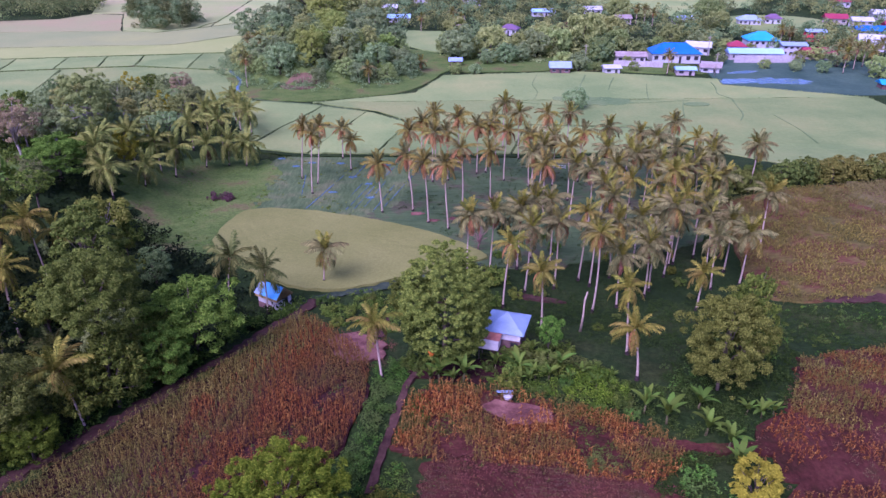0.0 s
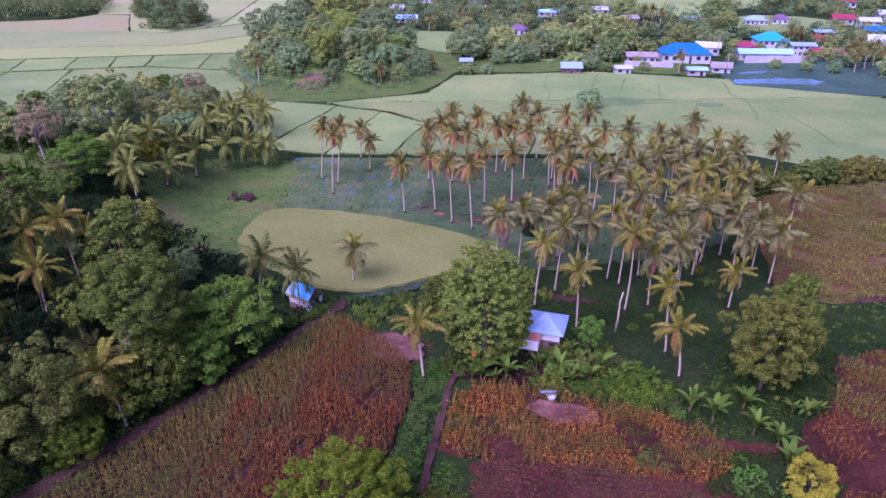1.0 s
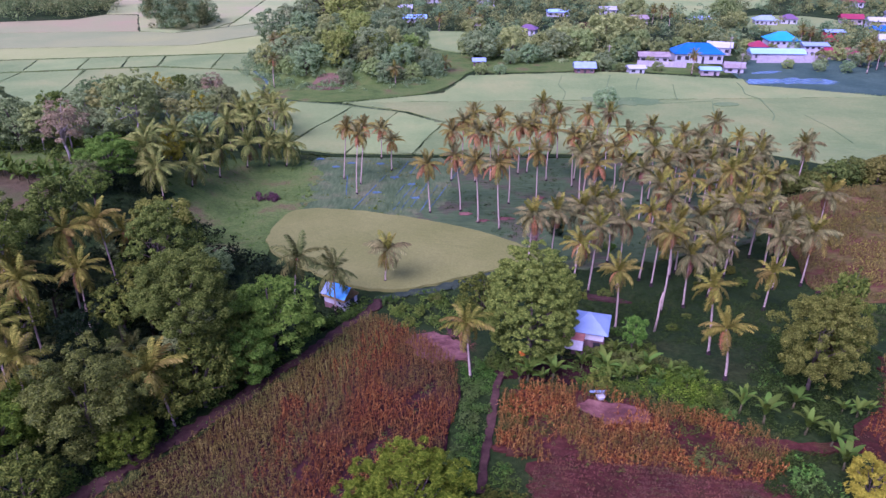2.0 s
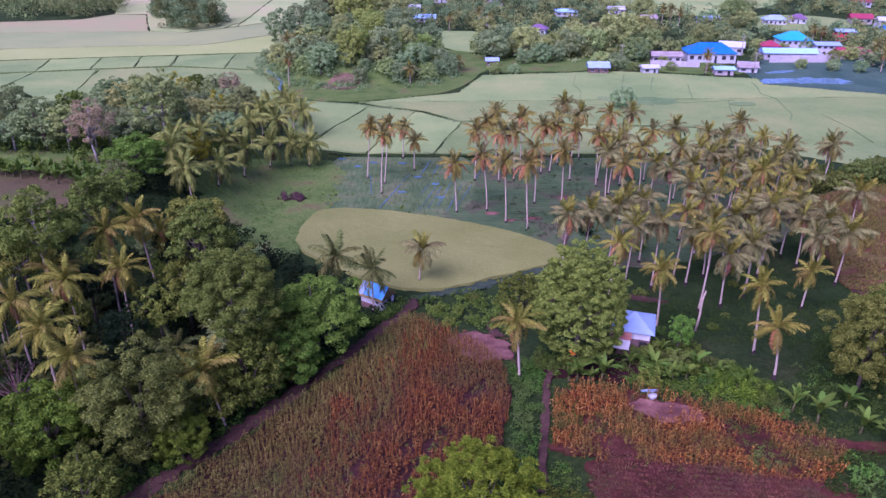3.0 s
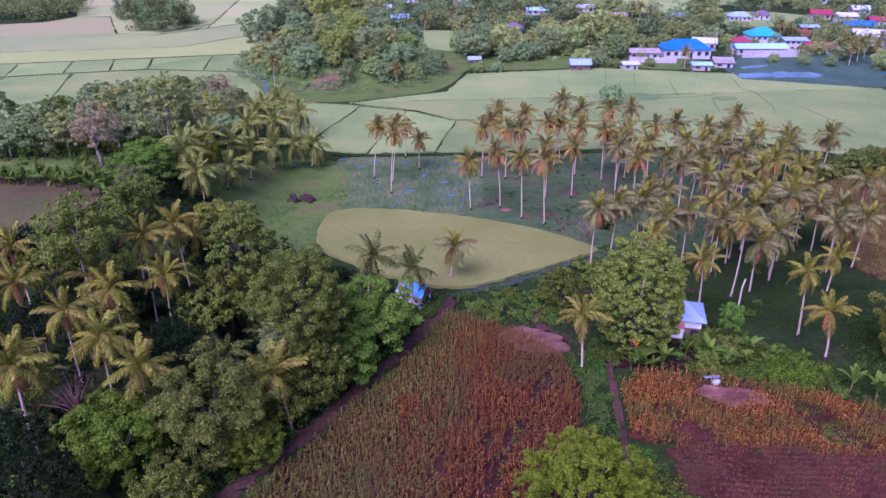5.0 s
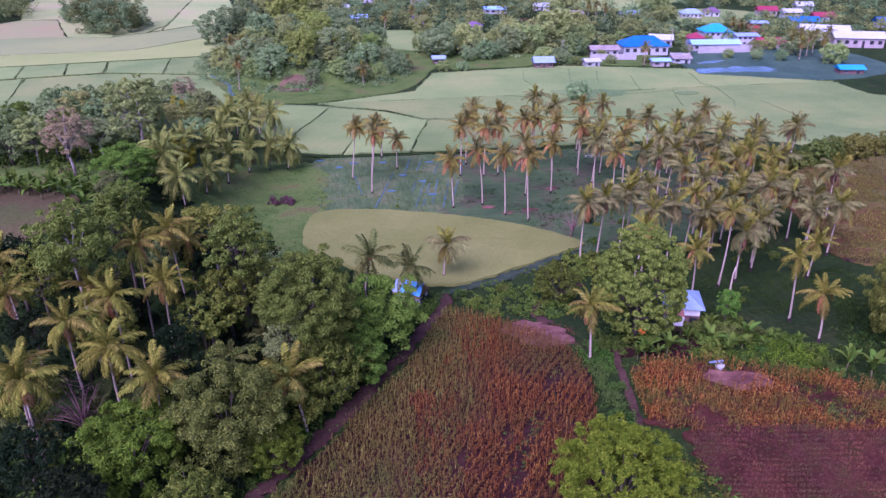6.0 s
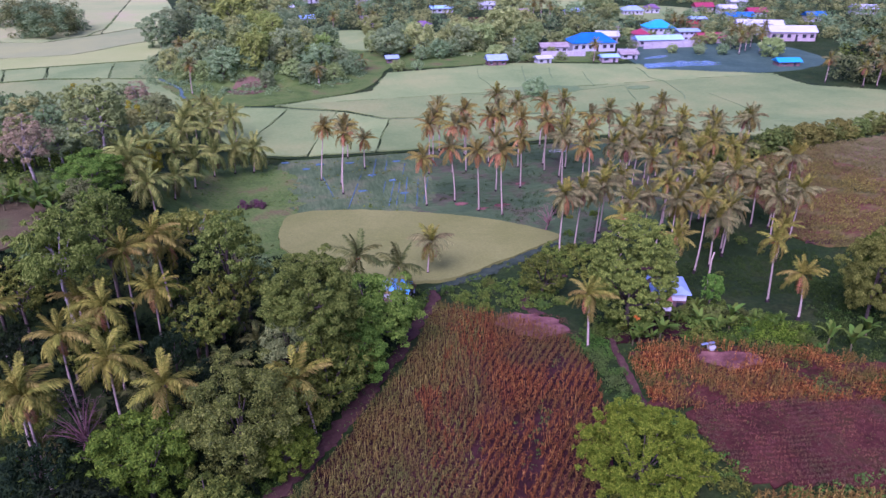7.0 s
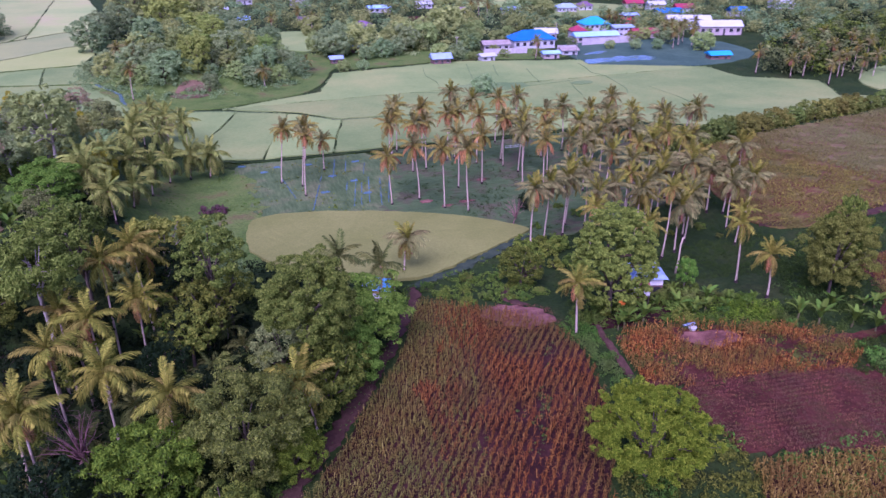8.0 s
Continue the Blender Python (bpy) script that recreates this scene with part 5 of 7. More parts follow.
GARDEN_BAND = [(9, 70.5), (13, 70.8), (17, 68.5), (20, 66.4), (21, 62), (17, 61.6), (12.5, 63.7), (9, 66.5)]
GARDEN_END = [(19, 67), (21, 66.4), (27, 65.5), (32, 62), (30, 57.5), (26, 57), (22, 59.8), (18.5, 61)]
undergrowth("garden_bushes", "dark green bushes among banana plants", GARDEN_END, 0.75, 0.5, 1.2, 34, 0.19, M["leaf_scrub_shade"], 58, 1.1)
undergrowth("garden_bushes", "thick bright yellow-green bushes below palms", GARDEN_BAND, 0.75, 0.5, 1.9, 40, 0.19, M["leaf_garden"], 57, 0.95)
undergrowth("garden_bushes", "bright green bushes round a hut", GARDEN, 0.8, 0.42, 1.1, 34, 0.22, M["weeds"], 44, 0.7, holes=[[(-1.5, 69), (4, 68), (4.5, 71), (-1, 72)], [(3, 70.5), (10.5, 70.5), (10.5, 78), (3, 78)]])
undergrowth("garden_weeds", "low weeds and grass round a hut", GARDEN, 0.8, 0.35, 0.5, 14, 0.2, M["weeds"], 55, 2.0)
SLOPE = [(-20, 96), (-16, 86), (-10, 83), (-4, 82), (0, 88), (0, 96), (-8, 99), (-15, 98)]
undergrowth("slope_bushes", "green bushes on a bank below the rice", SLOPE, 1.0, 0.45, 1.0, 30, 0.24, M["leaf_mid"], 45, 0.9)
RIGHT_SCRUB = [(25, 60), (31, 57), (38, 62), (41, 67), (46, 74), (44, 80), (36, 82), (30, 74), (27, 68)]
undergrowth("scrub", "low dark scrub under a tree", RIGHT_SCRUB, 0.9, 0.55, 1.3, 30, 0.22, M["leaf_scrub_shade"], 46, 1.1)
LOW_SCRUB = [(19, 55), (22, 54.4), (26, 54.2), (30, 54.4), (32.6, 51), (31, 46), (24, 46), (19.5, 49.4), (22.5, 51.5)]
PLOT_WEEDS = [(-4.5, 66), (6.6, 64.5), (16, 61.5), (26, 58), (25, 51.5), (12, 51.5), (-4.5, 53)]
undergrowth("plot_weeds", "green weeds in a maize plot", PLOT_WEEDS, 0.7, 0.4, 1.1, 24, 0.13, M["weeds"], 54, 0.62, holes=[BARE_PLOT, PLOT_STRIP])
undergrowth("plot_weeds", "low green weeds in a gap of a maize plot", PLOT_GREEN, 0.5, 0.35, 0.6, 20, 0.17, M["weeds"], 56, 2.0)
undergrowth("scrub", "weeds between two maize fields", LOW_SCRUB, 0.6, 0.42, 0.9, 24, 0.18, M["leaf_scrub_shade"], 47, 1.1)
HILL_SCRUB = [(-120, 150), (-96, 142), (-82, 134), (-74, 144), (-70, 160), (-80, 190), (-120, 195)]
undergrowth("hill_scrub", "green scrub on a wooded hill", HILL_SCRUB, 2.2, 1.2, 3.4, 34, 0.5, M["leaf_mid"], 48, 1.1)
EDGE_RIGHT = [(57, 140), (78, 144), (104, 149), (150, 157), (150, 163), (104, 155), (78, 150), (57, 146)]
undergrowth("field_hedge", "row of leafy bushes at the far edge of a field", EDGE_RIGHT, 2.4, 1.0, 1.8, 60, 0.42, M["leaf_mid"], 49, 1.0)
MOUND = [(-98, 292), (-84, 266), (-66, 252), (-40, 250), (-14, 262), (-6, 282), (-10, 310), (-30, 330), (-70, 335), (-92, 318)]
undergrowth("mound_scrub", "scrub on a wooded mound", MOUND, 2.6, 1.5, 3.4, 24, 0.6, M["leaf_far_haze"], 50, 0.75)

RIGHT_SIDE = [(24, 62), (31, 56), (36, 60), (40.5, 66), (45, 73), (57, 77), (82, 82), (88, 97), (70, 89), (52, 92), (46, 84), (30, 79)]
undergrowth("side_grass", "long dark green grass between fields", RIGHT_SIDE, 0.75, 0.45, 0.35, 20, 0.17, M["leaf_grass"], 58, 1.0)
undergrowth("side_weeds", "scattered broad-leaved weeds in long grass", RIGHT_SIDE, 1.6, 0.5, 0.6, 22, 0.22, M["weeds"], 59, 0.4)
GROVE_SIDE = [(-4, 76), (12, 79), (30, 76), (46, 82), (48, 96), (30, 96), (6, 96), (0, 88)]
undergrowth("side_grass", "long dark grass below the palms", GROVE_SIDE, 0.85, 0.5, 0.4, 22, 0.17, M["leaf_grass"], 56, 1.0)
NEAR_GRASS = [(-5, 54), (0, 42), (-6, 30), (-20, 20), (30, 20), (60, 40), (45, 46), (30, 47), (24, 55), (20, 40), (-1, 41)]
undergrowth("rough_weeds", "rough weeds and tall grass", NEAR_GRASS, 1.0, 0.5, 1.1, 20, 0.3, M["weeds"], 51, 1.0)
RIGHT_GRASS = [(46, 74), (54, 80), (80, 84), (88, 96), (70, 90), (53, 92), (47, 96), (44, 84)]
undergrowth("grass_tufts", "tufts of grass on a slope", RIGHT_GRASS, 1.5, 0.35, 0.35, 10, 0.35, M["weeds"], 52, 0.5)
BANK_GRASS = [(-34, 106), (-24, 99), (-17, 98.5), (-8, 103), (4, 109), (9, 113), (12, 106), (2, 97), (-14, 97), (-22, 95)]
undergrowth("bank_grass", "long dark grass along a rice field", BANK_GRASS, 1.2, 0.4, 0.5, 14, 0.32, M["weeds"], 53, 0.75)

undergrowth("path_weeds", "low green weeds between a path and a stubble field", [(-5.6, 53.2), (-3, 52.8), (-3.2, 47.5), (-1.8, 42.5), (-5.6, 43), (-6.4, 50)], 0.55, 0.35, 0.5, 20, 0.16, M["weeds"], 72, 2.0)
undergrowth("stubble_weeds", "scattered green and dry weeds in stubble", STUBBLE, 0.7, 0.3, 0.3, 8, 0.1, M["weeds"], 64, 0.4)
VERGE = [(-9, 50), (-2.5, 49), (-1.5, 43), (-3, 38), (-8, 34), (-16, 34), (-17, 42), (-12.5, 47)]
undergrowth("verge_weeds", "dark green weeds under an acacia", VERGE, 0.7, 0.45, 0.8, 22, 0.26, M["leaf_mid"], 66, 2.0)
maize("maize_stubble", "rows of short cut maize stalks and straw", STUBBLE, -8, 0.7, 0.24, 0.4, M["corn_stub"], 66, 0.2, leaves=4, wide=0.07, reach=1.3, spread=1.6)
undergrowth("stubble_litter", "reddish dry maize litter on stubble", STUBBLE, 0.4, 0.35, 0.2, 9, 0.1, M["corn_stub"], 65, 1.3)
undergrowth("field_litter", "dry reddish maize litter on bare soil", FIELD_RNEAR, 0.55, 0.35, 0.25, 9, 0.16, M["corn_stub"], 67, 0.8)
for outline, seed in ((BARE_HEAD, 68), (BARE_PLOT, 69)):
    undergrowth("soil_litter", "dry litter and weeds on bare soil", outline, 0.55, 0.4, 0.25, 8, 0.15, M["corn_stub"], seed, 0.55)
rng = random.Random(9)


def scatter(kinds, outline, many, lo, hi, apart, label="", seed=1, holes=(), tall=1.0):
    r = random.Random(seed)
    xs, ys = [p[0] for p in outline], [p[1] for p in outline]
    got, tries = [], 0
    while len(got) < many and tries < many * 60:
        tries += 1
        x, y = r.uniform(min(xs), max(xs)), r.uniform(min(ys), max(ys))
        if not inside(outline, np.float64(x), np.float64(y)) or any(inside(h, np.float64(x), np.float64(y)) for h in holes):
            continue
        if any((x - a) ** 2 + (y - b) ** 2 < apart ** 2 for a, b in got):
            continue
        got.append((x, y))
        put(r.choice(kinds), x, y, r.uniform(lo, hi), r.uniform(0, 360), label, tall=tall * r.uniform(0.85, 1.15))


WOOD_DEEP = [(-52, 56), (-66, 40), (-112, 40), (-112, 100), (-92, 103), (-82, 111), (-79, 126), (-74, 134), (-62, 124), (-50, 112), (-40, 100), (-44, 86)]
WOOD_NORTH = [(-112, 92), (-92, 103), (-82, 111), (-79, 126), (-74, 134), (-62, 124), (-50, 112), (-40, 100), (-43, 92)]
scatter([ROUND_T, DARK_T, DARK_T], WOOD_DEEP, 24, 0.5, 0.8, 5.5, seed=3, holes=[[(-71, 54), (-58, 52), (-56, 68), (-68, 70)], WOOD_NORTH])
scatter([ROUND_T, DARK], WOOD_NORTH, 12, 0.45, 0.7, 6.5, seed=13)
scatter([HILL_A, HILL_B], [(-125, 150), (-104, 146), (-90, 148), (-74, 152), (-70, 172), (-78, 196), (-125, 196)], 36, 0.7, 1.0, 5.0, seed=4, tall=0.8)
scatter([MOUND_A, MOUND_D, MOUND_B, MOUND_A], [(-84, 300), (-80, 276), (-66, 268), (-52, 272), (-50, 300), (-66, 320)], 22, 0.6, 1.0, 5.5, seed=25)
scatter([MOUND_C, MOUND_B, MOUND_A], [(-54, 268), (-40, 264), (-22, 270), (-12, 284), (-20, 306), (-48, 318)], 34, 0.5, 0.9, 4.6, seed=26)
scatter([HEDGE_TREE], [(60, 141.5), (100, 149), (148, 158), (148, 161), (100, 152), (60, 144.5)], 40, 0.75, 1.2, 2.8, seed=5, tall=1.0)
scatter([SHRUB, SHRUB2], GARDEN, 16, 0.45, 0.9, 2.2, seed=6, holes=[[(3, 70.5), (10.5, 70.5), (10.5, 78), (3, 78)]])
scatter([SHRUB, SHRUB2], SLOPE, 12, 0.45, 0.8, 2.0, seed=7)
scatter([SHRUB2, SHRUB], [(10, 80), (40, 80), (48, 92), (44, 120), (10, 125), (4, 98)], 18, 0.4, 0.9, 4.0, seed=8)
scatter([SHRUB2], [(-3, 99), (8, 92), (10, 104), (6, 110)], 8, 0.9, 1.5, 2.5, seed=18)

for x, y, s in [(10.2, 66.6, 0.7), (12.5, 67.4, 0.75), (14.6, 66.0, 0.7), (16.4, 67.8, 0.75), (17.6, 65.2, 0.7), (19.5, 66.4, 0.7), (11.0, 72.8, 0.9), (-0.5, 67.0, 1.20), (2.4, 67.2, 1.25), (-1.5, 66.8, 0.90), (1.1, 66.8, 0.80), (9.1, 69.0, 1.20), (6.3, 69.6, 0.80), (10.9, 67.3, 0.80), (22.0, 60.9, 1.1), (24.0, 59.2, 1.25), (28.2, 61.6, 1.25), (27.6, 57.4, 1.2), (29.2, 55.3, 1.15), (29.0, 52.2, 1.15), (34.6, 60.2, 0.9), (36.0, 60.6, 0.8), (33.2, 60.8, 0.8), (14, 69.2, 1.07), (-105.8, 133.6, 1.09), (-103.8, 132.8, 0.99), (-101.7, 131.9, 0.92), (-99.7, 131.1, 0.97), (-99.1, 133.3, 1.03), (-96, 131.3, 1.16), (-93.8, 130.1, 1.12), (-90.5, 127.4, 0.96), (-90.1, 132.9, 1.17), (-84.7, 123.6, 1.01), (-81.1, 121.1, 1.09), (-107.6, 134.5, 0.89), (-94.1, 133.1, 0.89), (-91, 131.1, 0.92), (-85.2, 128.9, 1.16), (-83.1, 128.8, 1.09)] + [(-72, 64.8, 1.1), (-67.6, 57.1, 1.03), (-65.6, 55.4, 0.94), (-66.6, 61.3, 0.98), (-55.8, 85.7, 1.01), (-61, 92.6, 1.1), (-55.5, 79.3, 0.95), (-66.6, 62.2, 1.11), (-63.4, 60.8, 1.01), (-64.5, 63.9, 1.09), (-60.1, 63.2, 0.97), (-71.6, 60.7, 1.04), (-67.5, 54.7, 0.92), (-64.8, 56.1, 0.98), (-67.6, 92.3, 0.88), (-60.4, 82.7, 0.84), (-52.5, 79.2, 0.81), (-54.9, 92.8, 1.05), (-57.9, 90.5, 0.96), (-51.9, 88.3, 1.11), (-57.2, 86.3, 1.09)]:
    put(rng.choice(BANANAS), x, y, s * (1.35 if x < -78 else 1.0), rng.uniform(0, 360))
for k in range(22):
    t = k / 21
    put(rng.choice(BANANAS), -108 + 27 * t + rng.uniform(-0.8, 0.8), 135.6 - 10 * t ** 2 + rng.uniform(-1, 1), rng.uniform(1.1, 1.5), rng.uniform(0, 360))

# ---------------- houses ----------------
M["roof_grey"] = surface("grey_metal_roof", [(0.3, (0.22, 0.32, 0.46)), (0.7, (0.32, 0.42, 0.56))], 0.6, 5.0, (0.8, 0.78, 0.75), 0.6, rough=0.45, spec=0.5, stretch=(6, 0.4, 1, 0), local=True)
M["roof_blue"] = surface("blue_painted_roof", [(0.3, (0.012, 0.11, 0.31)), (0.7, (0.025, 0.16, 0.40))], 0.1, 1.5, (0.8, 0.8, 0.85), 0.5, rough=0.4, spec=0.4, local=True)
M["roof_cyan"] = surface("bright_blue_roof", [(0.3, (0.025, 0.28, 0.52)), (0.7, (0.05, 0.36, 0.62))], 0.1, 1.5, (0.85, 0.85, 0.9), 0.5, rough=0.4, spec=0.4, local=True)
M["roof_pale"] = surface("pale_blue_roof", [(0.3, (0.25, 0.45, 0.68)), (0.7, (0.36, 0.56, 0.76))], 0.1, 1.5, (0.85, 0.85, 0.88), 0.5, rough=0.4, spec=0.4, local=True)
M["roof_red"] = surface("red_painted_roof", [(0.3, (0.24, 0.025, 0.05)), (0.7, (0.32, 0.05, 0.08))], 0.1, 1.5, (0.75, 0.7, 0.7), 0.5, rough=0.5, spec=0.4, local=True)
M["roof_purple"] = surface("purple_roof", [(0.3, (0.13, 0.075, 0.13)), (0.7, (0.18, 0.11, 0.175))], 0.1, 1.5, (0.8, 0.8, 0.8), 0.5, rough=0.5, spec=0.3, local=True)
M["roof_white"] = surface("white_metal_roof", [(0.3, (0.38, 0.40, 0.43)), (0.7, (0.50, 0.51, 0.53))], 0.1, 1.5, (0.85, 0.85, 0.85), 0.5, rough=0.4, spec=0.4, local=True)
M["lean_rust"] = surface("red_rusted_sheet", [(0.3, (0.34, 0.11, 0.07)), (0.7, (0.50, 0.23, 0.16))], 0.6, 4.0, (0.6, 0.55, 0.5), 0.6, rough=0.6, spec=0.3, local=True)
M["roof_rust"] = surface("rusty_metal_roof", [(0.3, (0.24, 0.19, 0.165)), (0.7, (0.38, 0.33, 0.30))], 0.3, 2.0, (0.6, 0.6, 0.6), 0.6, rough=0.6, spec=0.3, local=True)
M["wall_white"] = surface("white_wall", [(0.3, (0.38, 0.385, 0.39)), (0.7, (0.50, 0.50, 0.505))], 0.3, 2.0, (0.75, 0.74, 0.73), 0.5, rough=0.85, local=True)
M["wall_pink"] = surface("pinkish_plaster_wall", [(0.3, (0.34, 0.285, 0.27)), (0.7, (0.45, 0.39, 0.37))], 0.3, 2.0, (0.7, 0.65, 0.62), 0.5, rough=0.9, local=True)
M["wall_block"] = surface("concrete_block_wall", [(0.3, (0.36, 0.335, 0.33)), (0.7, (0.50, 0.47, 0.46))], 0.15, 1.2, (0.65, 0.62, 0.6), 0.6, rough=0.95, local=True)
M["wall_wood"] = surface("weathered_boards", [(0.3, (0.15, 0.09, 0.08)), (0.7, (0.26, 0.16, 0.14))], 0.8, 4.0, (0.5, 0.5, 0.5), 0.6, rough=0.9, stretch=(8, 8, 0.6, 0), local=True)
M["wall_redpaint"] = surface("red_painted_wall", [(0.3, (0.50, 0.05, 0.06)), (0.7, (0.62, 0.09, 0.09))], 0.3, 2.0, rough=0.8, local=True)
M["tarp"] = surface("blue_tarpaulin", [(0.3, (0.06, 0.34, 0.66)), (0.7, (0.14, 0.46, 0.78))], 0.8, 4.0, (0.75, 0.75, 0.8), 0.5, rough=0.35, spec=0.5, bump=0.03, local=True)
M["cloth"] = surface("white_sheeting", [(0.3, (0.62, 0.60, 0.58)), (0.7, (0.76, 0.74, 0.72))], 0.8, 3.0, (0.8, 0.76, 0.74), 0.5, rough=0.7, local=True)
M["dark"] = surface("dark_opening", [(0.3, (0.02, 0.02, 0.022)), (0.7, (0.04, 0.04, 0.045))], 1.0, 4.0, rough=0.4, spec=0.5, local=True)
M["thatch"] = surface("dry_thatch", [(0.3, (0.30, 0.20, 0.07)), (0.7, (0.45, 0.33, 0.12))], 1.0, 6.0, (0.5, 0.5, 0.45), 0.7, bump=0.05, stretch=(5, 0.6, 1, 0), local=True)


def box(cx, cy, z0, w, d, h):
    v = [(cx + sx * w / 2, cy + sy * d / 2, z0 + sz * h) for sz in (0, 1) for sx, sy in ((-1, -1), (1, -1), (1, 1), (-1, 1))]
    return v, [(3, 2, 1, 0), (4, 5, 6, 7), (0, 1, 5, 4), (1, 2, 6, 5), (2, 3, 7, 6), (3, 0, 4, 7)]


def roof_mesh(w, d, z, rise, eave, hip, mat, thick=0.14):
    """A roof of two or four slopes with real thickness; the ridge runs along the longer side."""
    W, D = w / 2 + eave, d / 2 + eave
    r = W - D * 0.95 if hip else W
    r = max(r, 0.15)
    pts = [(-W, -D, 0), (W, -D, 0), (W, D, 0), (-W, D, 0), (-r, 0, rise), (r, 0, rise)]
    v = [(x, y, z + q) for x, y, q in pts] + [(x, y, z + q - thick) for x, y, q in pts]
    top = [(0, 1, 5, 4), (2, 3, 4, 5), (1, 2, 5), (3, 0, 4)]
    f = top + [tuple(i + 6 for i in q[::-1]) for q in top]
    f += [(a + 6, b + 6, b, a) for a, b in ((0, 1), (1, 2), (2, 3), (3, 0))]
    me = mesh_of("roof", v, f, mat)
    return me


def house(x, y, w, d, h, rise, roof, wall, turn=0.0, label="", hip=True, eave=0.7, cols=3, storeys=1, name="house", ridge=True, group="houses of the village"):
    root = tagged(new(name), label, "house", group)
    root.matrix_basis = pose(x, y, lz(x, y) - 0.1, 0, 0, turn)
    part("wall", mesh_of("wall", *box(0, 0, 0, w, d, h), wall), root)
    rf = part("roof", roof_mesh(w, d, h, rise, eave, hip, roof), root)
    if ridge:
        r = max(w / 2 + eave - (d / 2 + eave) * 0.95, 0.15) if hip else w / 2 + eave
        part("ridge_cap", mesh_of("ridge_cap", *tube([(-r, 0, h + rise), (r, 0, h + rise)], [0.12, 0.12], 5), roof), rf)
    st = h / storeys
    for s in range(storeys):
        for k in range(cols):
            cx = -w / 2 + w * (k + 0.5) / cols
            ww, wh = min(1.8, w / cols * 0.5), st * 0.38
            door = s == 0 and k == cols // 2
            z0 = s * st + (0.05 if door else st * 0.38)
            hh = st * 0.72 if door else wh
            o = part("door" if door else "window", mesh_of("opening", *box(cx, -d / 2 - 0.015, z0, ww * (0.6 if door else 1), 0.07, hh), M["dark"]), root, "dark doorway" if door else "dark window")
            part("lintel", mesh_of("lintel", *box(cx, -d / 2 - 0.04, z0 + hh, ww + 0.2, 0.12, 0.09), M["wall_white"]), o)
            part("sill", mesh_of("sill", *box(cx, -d / 2 - 0.04, z0 - 0.09, ww + 0.2, 0.14, 0.09), M["wall_white"]), o)
    return root


def farm_hut(x, y):
    """The hut under the mango tree: a grey metal hip roof, a lean-to with a rusty sheet, boards below."""
    root = tagged(new("farm_hut"), "small farm hut with grey metal hip roof and white lean-to wall", "hut")
    root.matrix_basis = pose(x, y, lz(x, y) + 0.7, 0, 0, -17) @ Matrix.Diagonal((1.15, 1.12, 0.95, 1))
    part("wall", mesh_of("wall", *box(0.2, 0, -1.4, 3.4, 3.6, 5.0), M["wall_wood"]), root, "dark weathered board wall")
    rf = part("roof", roof_mesh(3.6, 3.8, 3.6, 1.5, 0.5, True, M["roof_grey"], 0.06), root, "grey-blue corrugated metal roof")
    ribs = []
    for k in range(16):
        u = -2.4 + 4.8 * k / 15
        ribs.append(tube([(u * 0.92, -2.38, 3.65), (u * 0.56, -1.0, 3.65 + 1.5 * 0.57)], [0.025, 0.025], 4))
    part("rib", mesh_of("rib", *join(ribs), M["roof_grey"]), rf)
    part("ridge_cap", mesh_of("ridge_cap", *tube([(-0.25, 0, 5.12), (0.25, 0, 5.12)], [0.07, 0.07], 5), M["roof_grey"]), rf)
    part("board", mesh_of("board", *box(0.45, -1.86, 2.3, 2.8, 0.08, 1.15), M["cloth"]), root, "pale board under the eaves")
    part("lean_to_wall", mesh_of("lean_to_wall", *box(-1.3, -2.9, 1.7, 2.2, 1.4, 1.35), M["cloth"]), root, "white cloth-covered lean-to wall")
    v, f = box(-1.25, -2.5, 3.3, 2.3, 1.9, 0.06)
    v = [(a, b, c + 0.22 * (b + 2.5)) for a, b, c in v]
    part("lean_to_roof", mesh_of("lean_to_roof", v, f, M["lean_rust"]), root, "rusty red sheet roof")
    part("white_sheet", mesh_of("white_sheet", *box(-1.3, -3.66, 2.75, 2.3, 0.08, 0.42), M["cloth"]), root, "white sheet hung under the roof")
    for px, py in ((-2.3, -3.5), (-0.25, -3.5), (-2.3, -1.9)):
        part("post", mesh_of("post", *tube([(px, py, -1.4), (px, py, 3.0)], [0.06, 0.05], 6), M["bark"]), root)
    part("door", mesh_of("door", *box(1.2, -1.82, 0.05, 0.8, 0.06, 1.9), M["dark"]), root, "dark doorway")
    return root


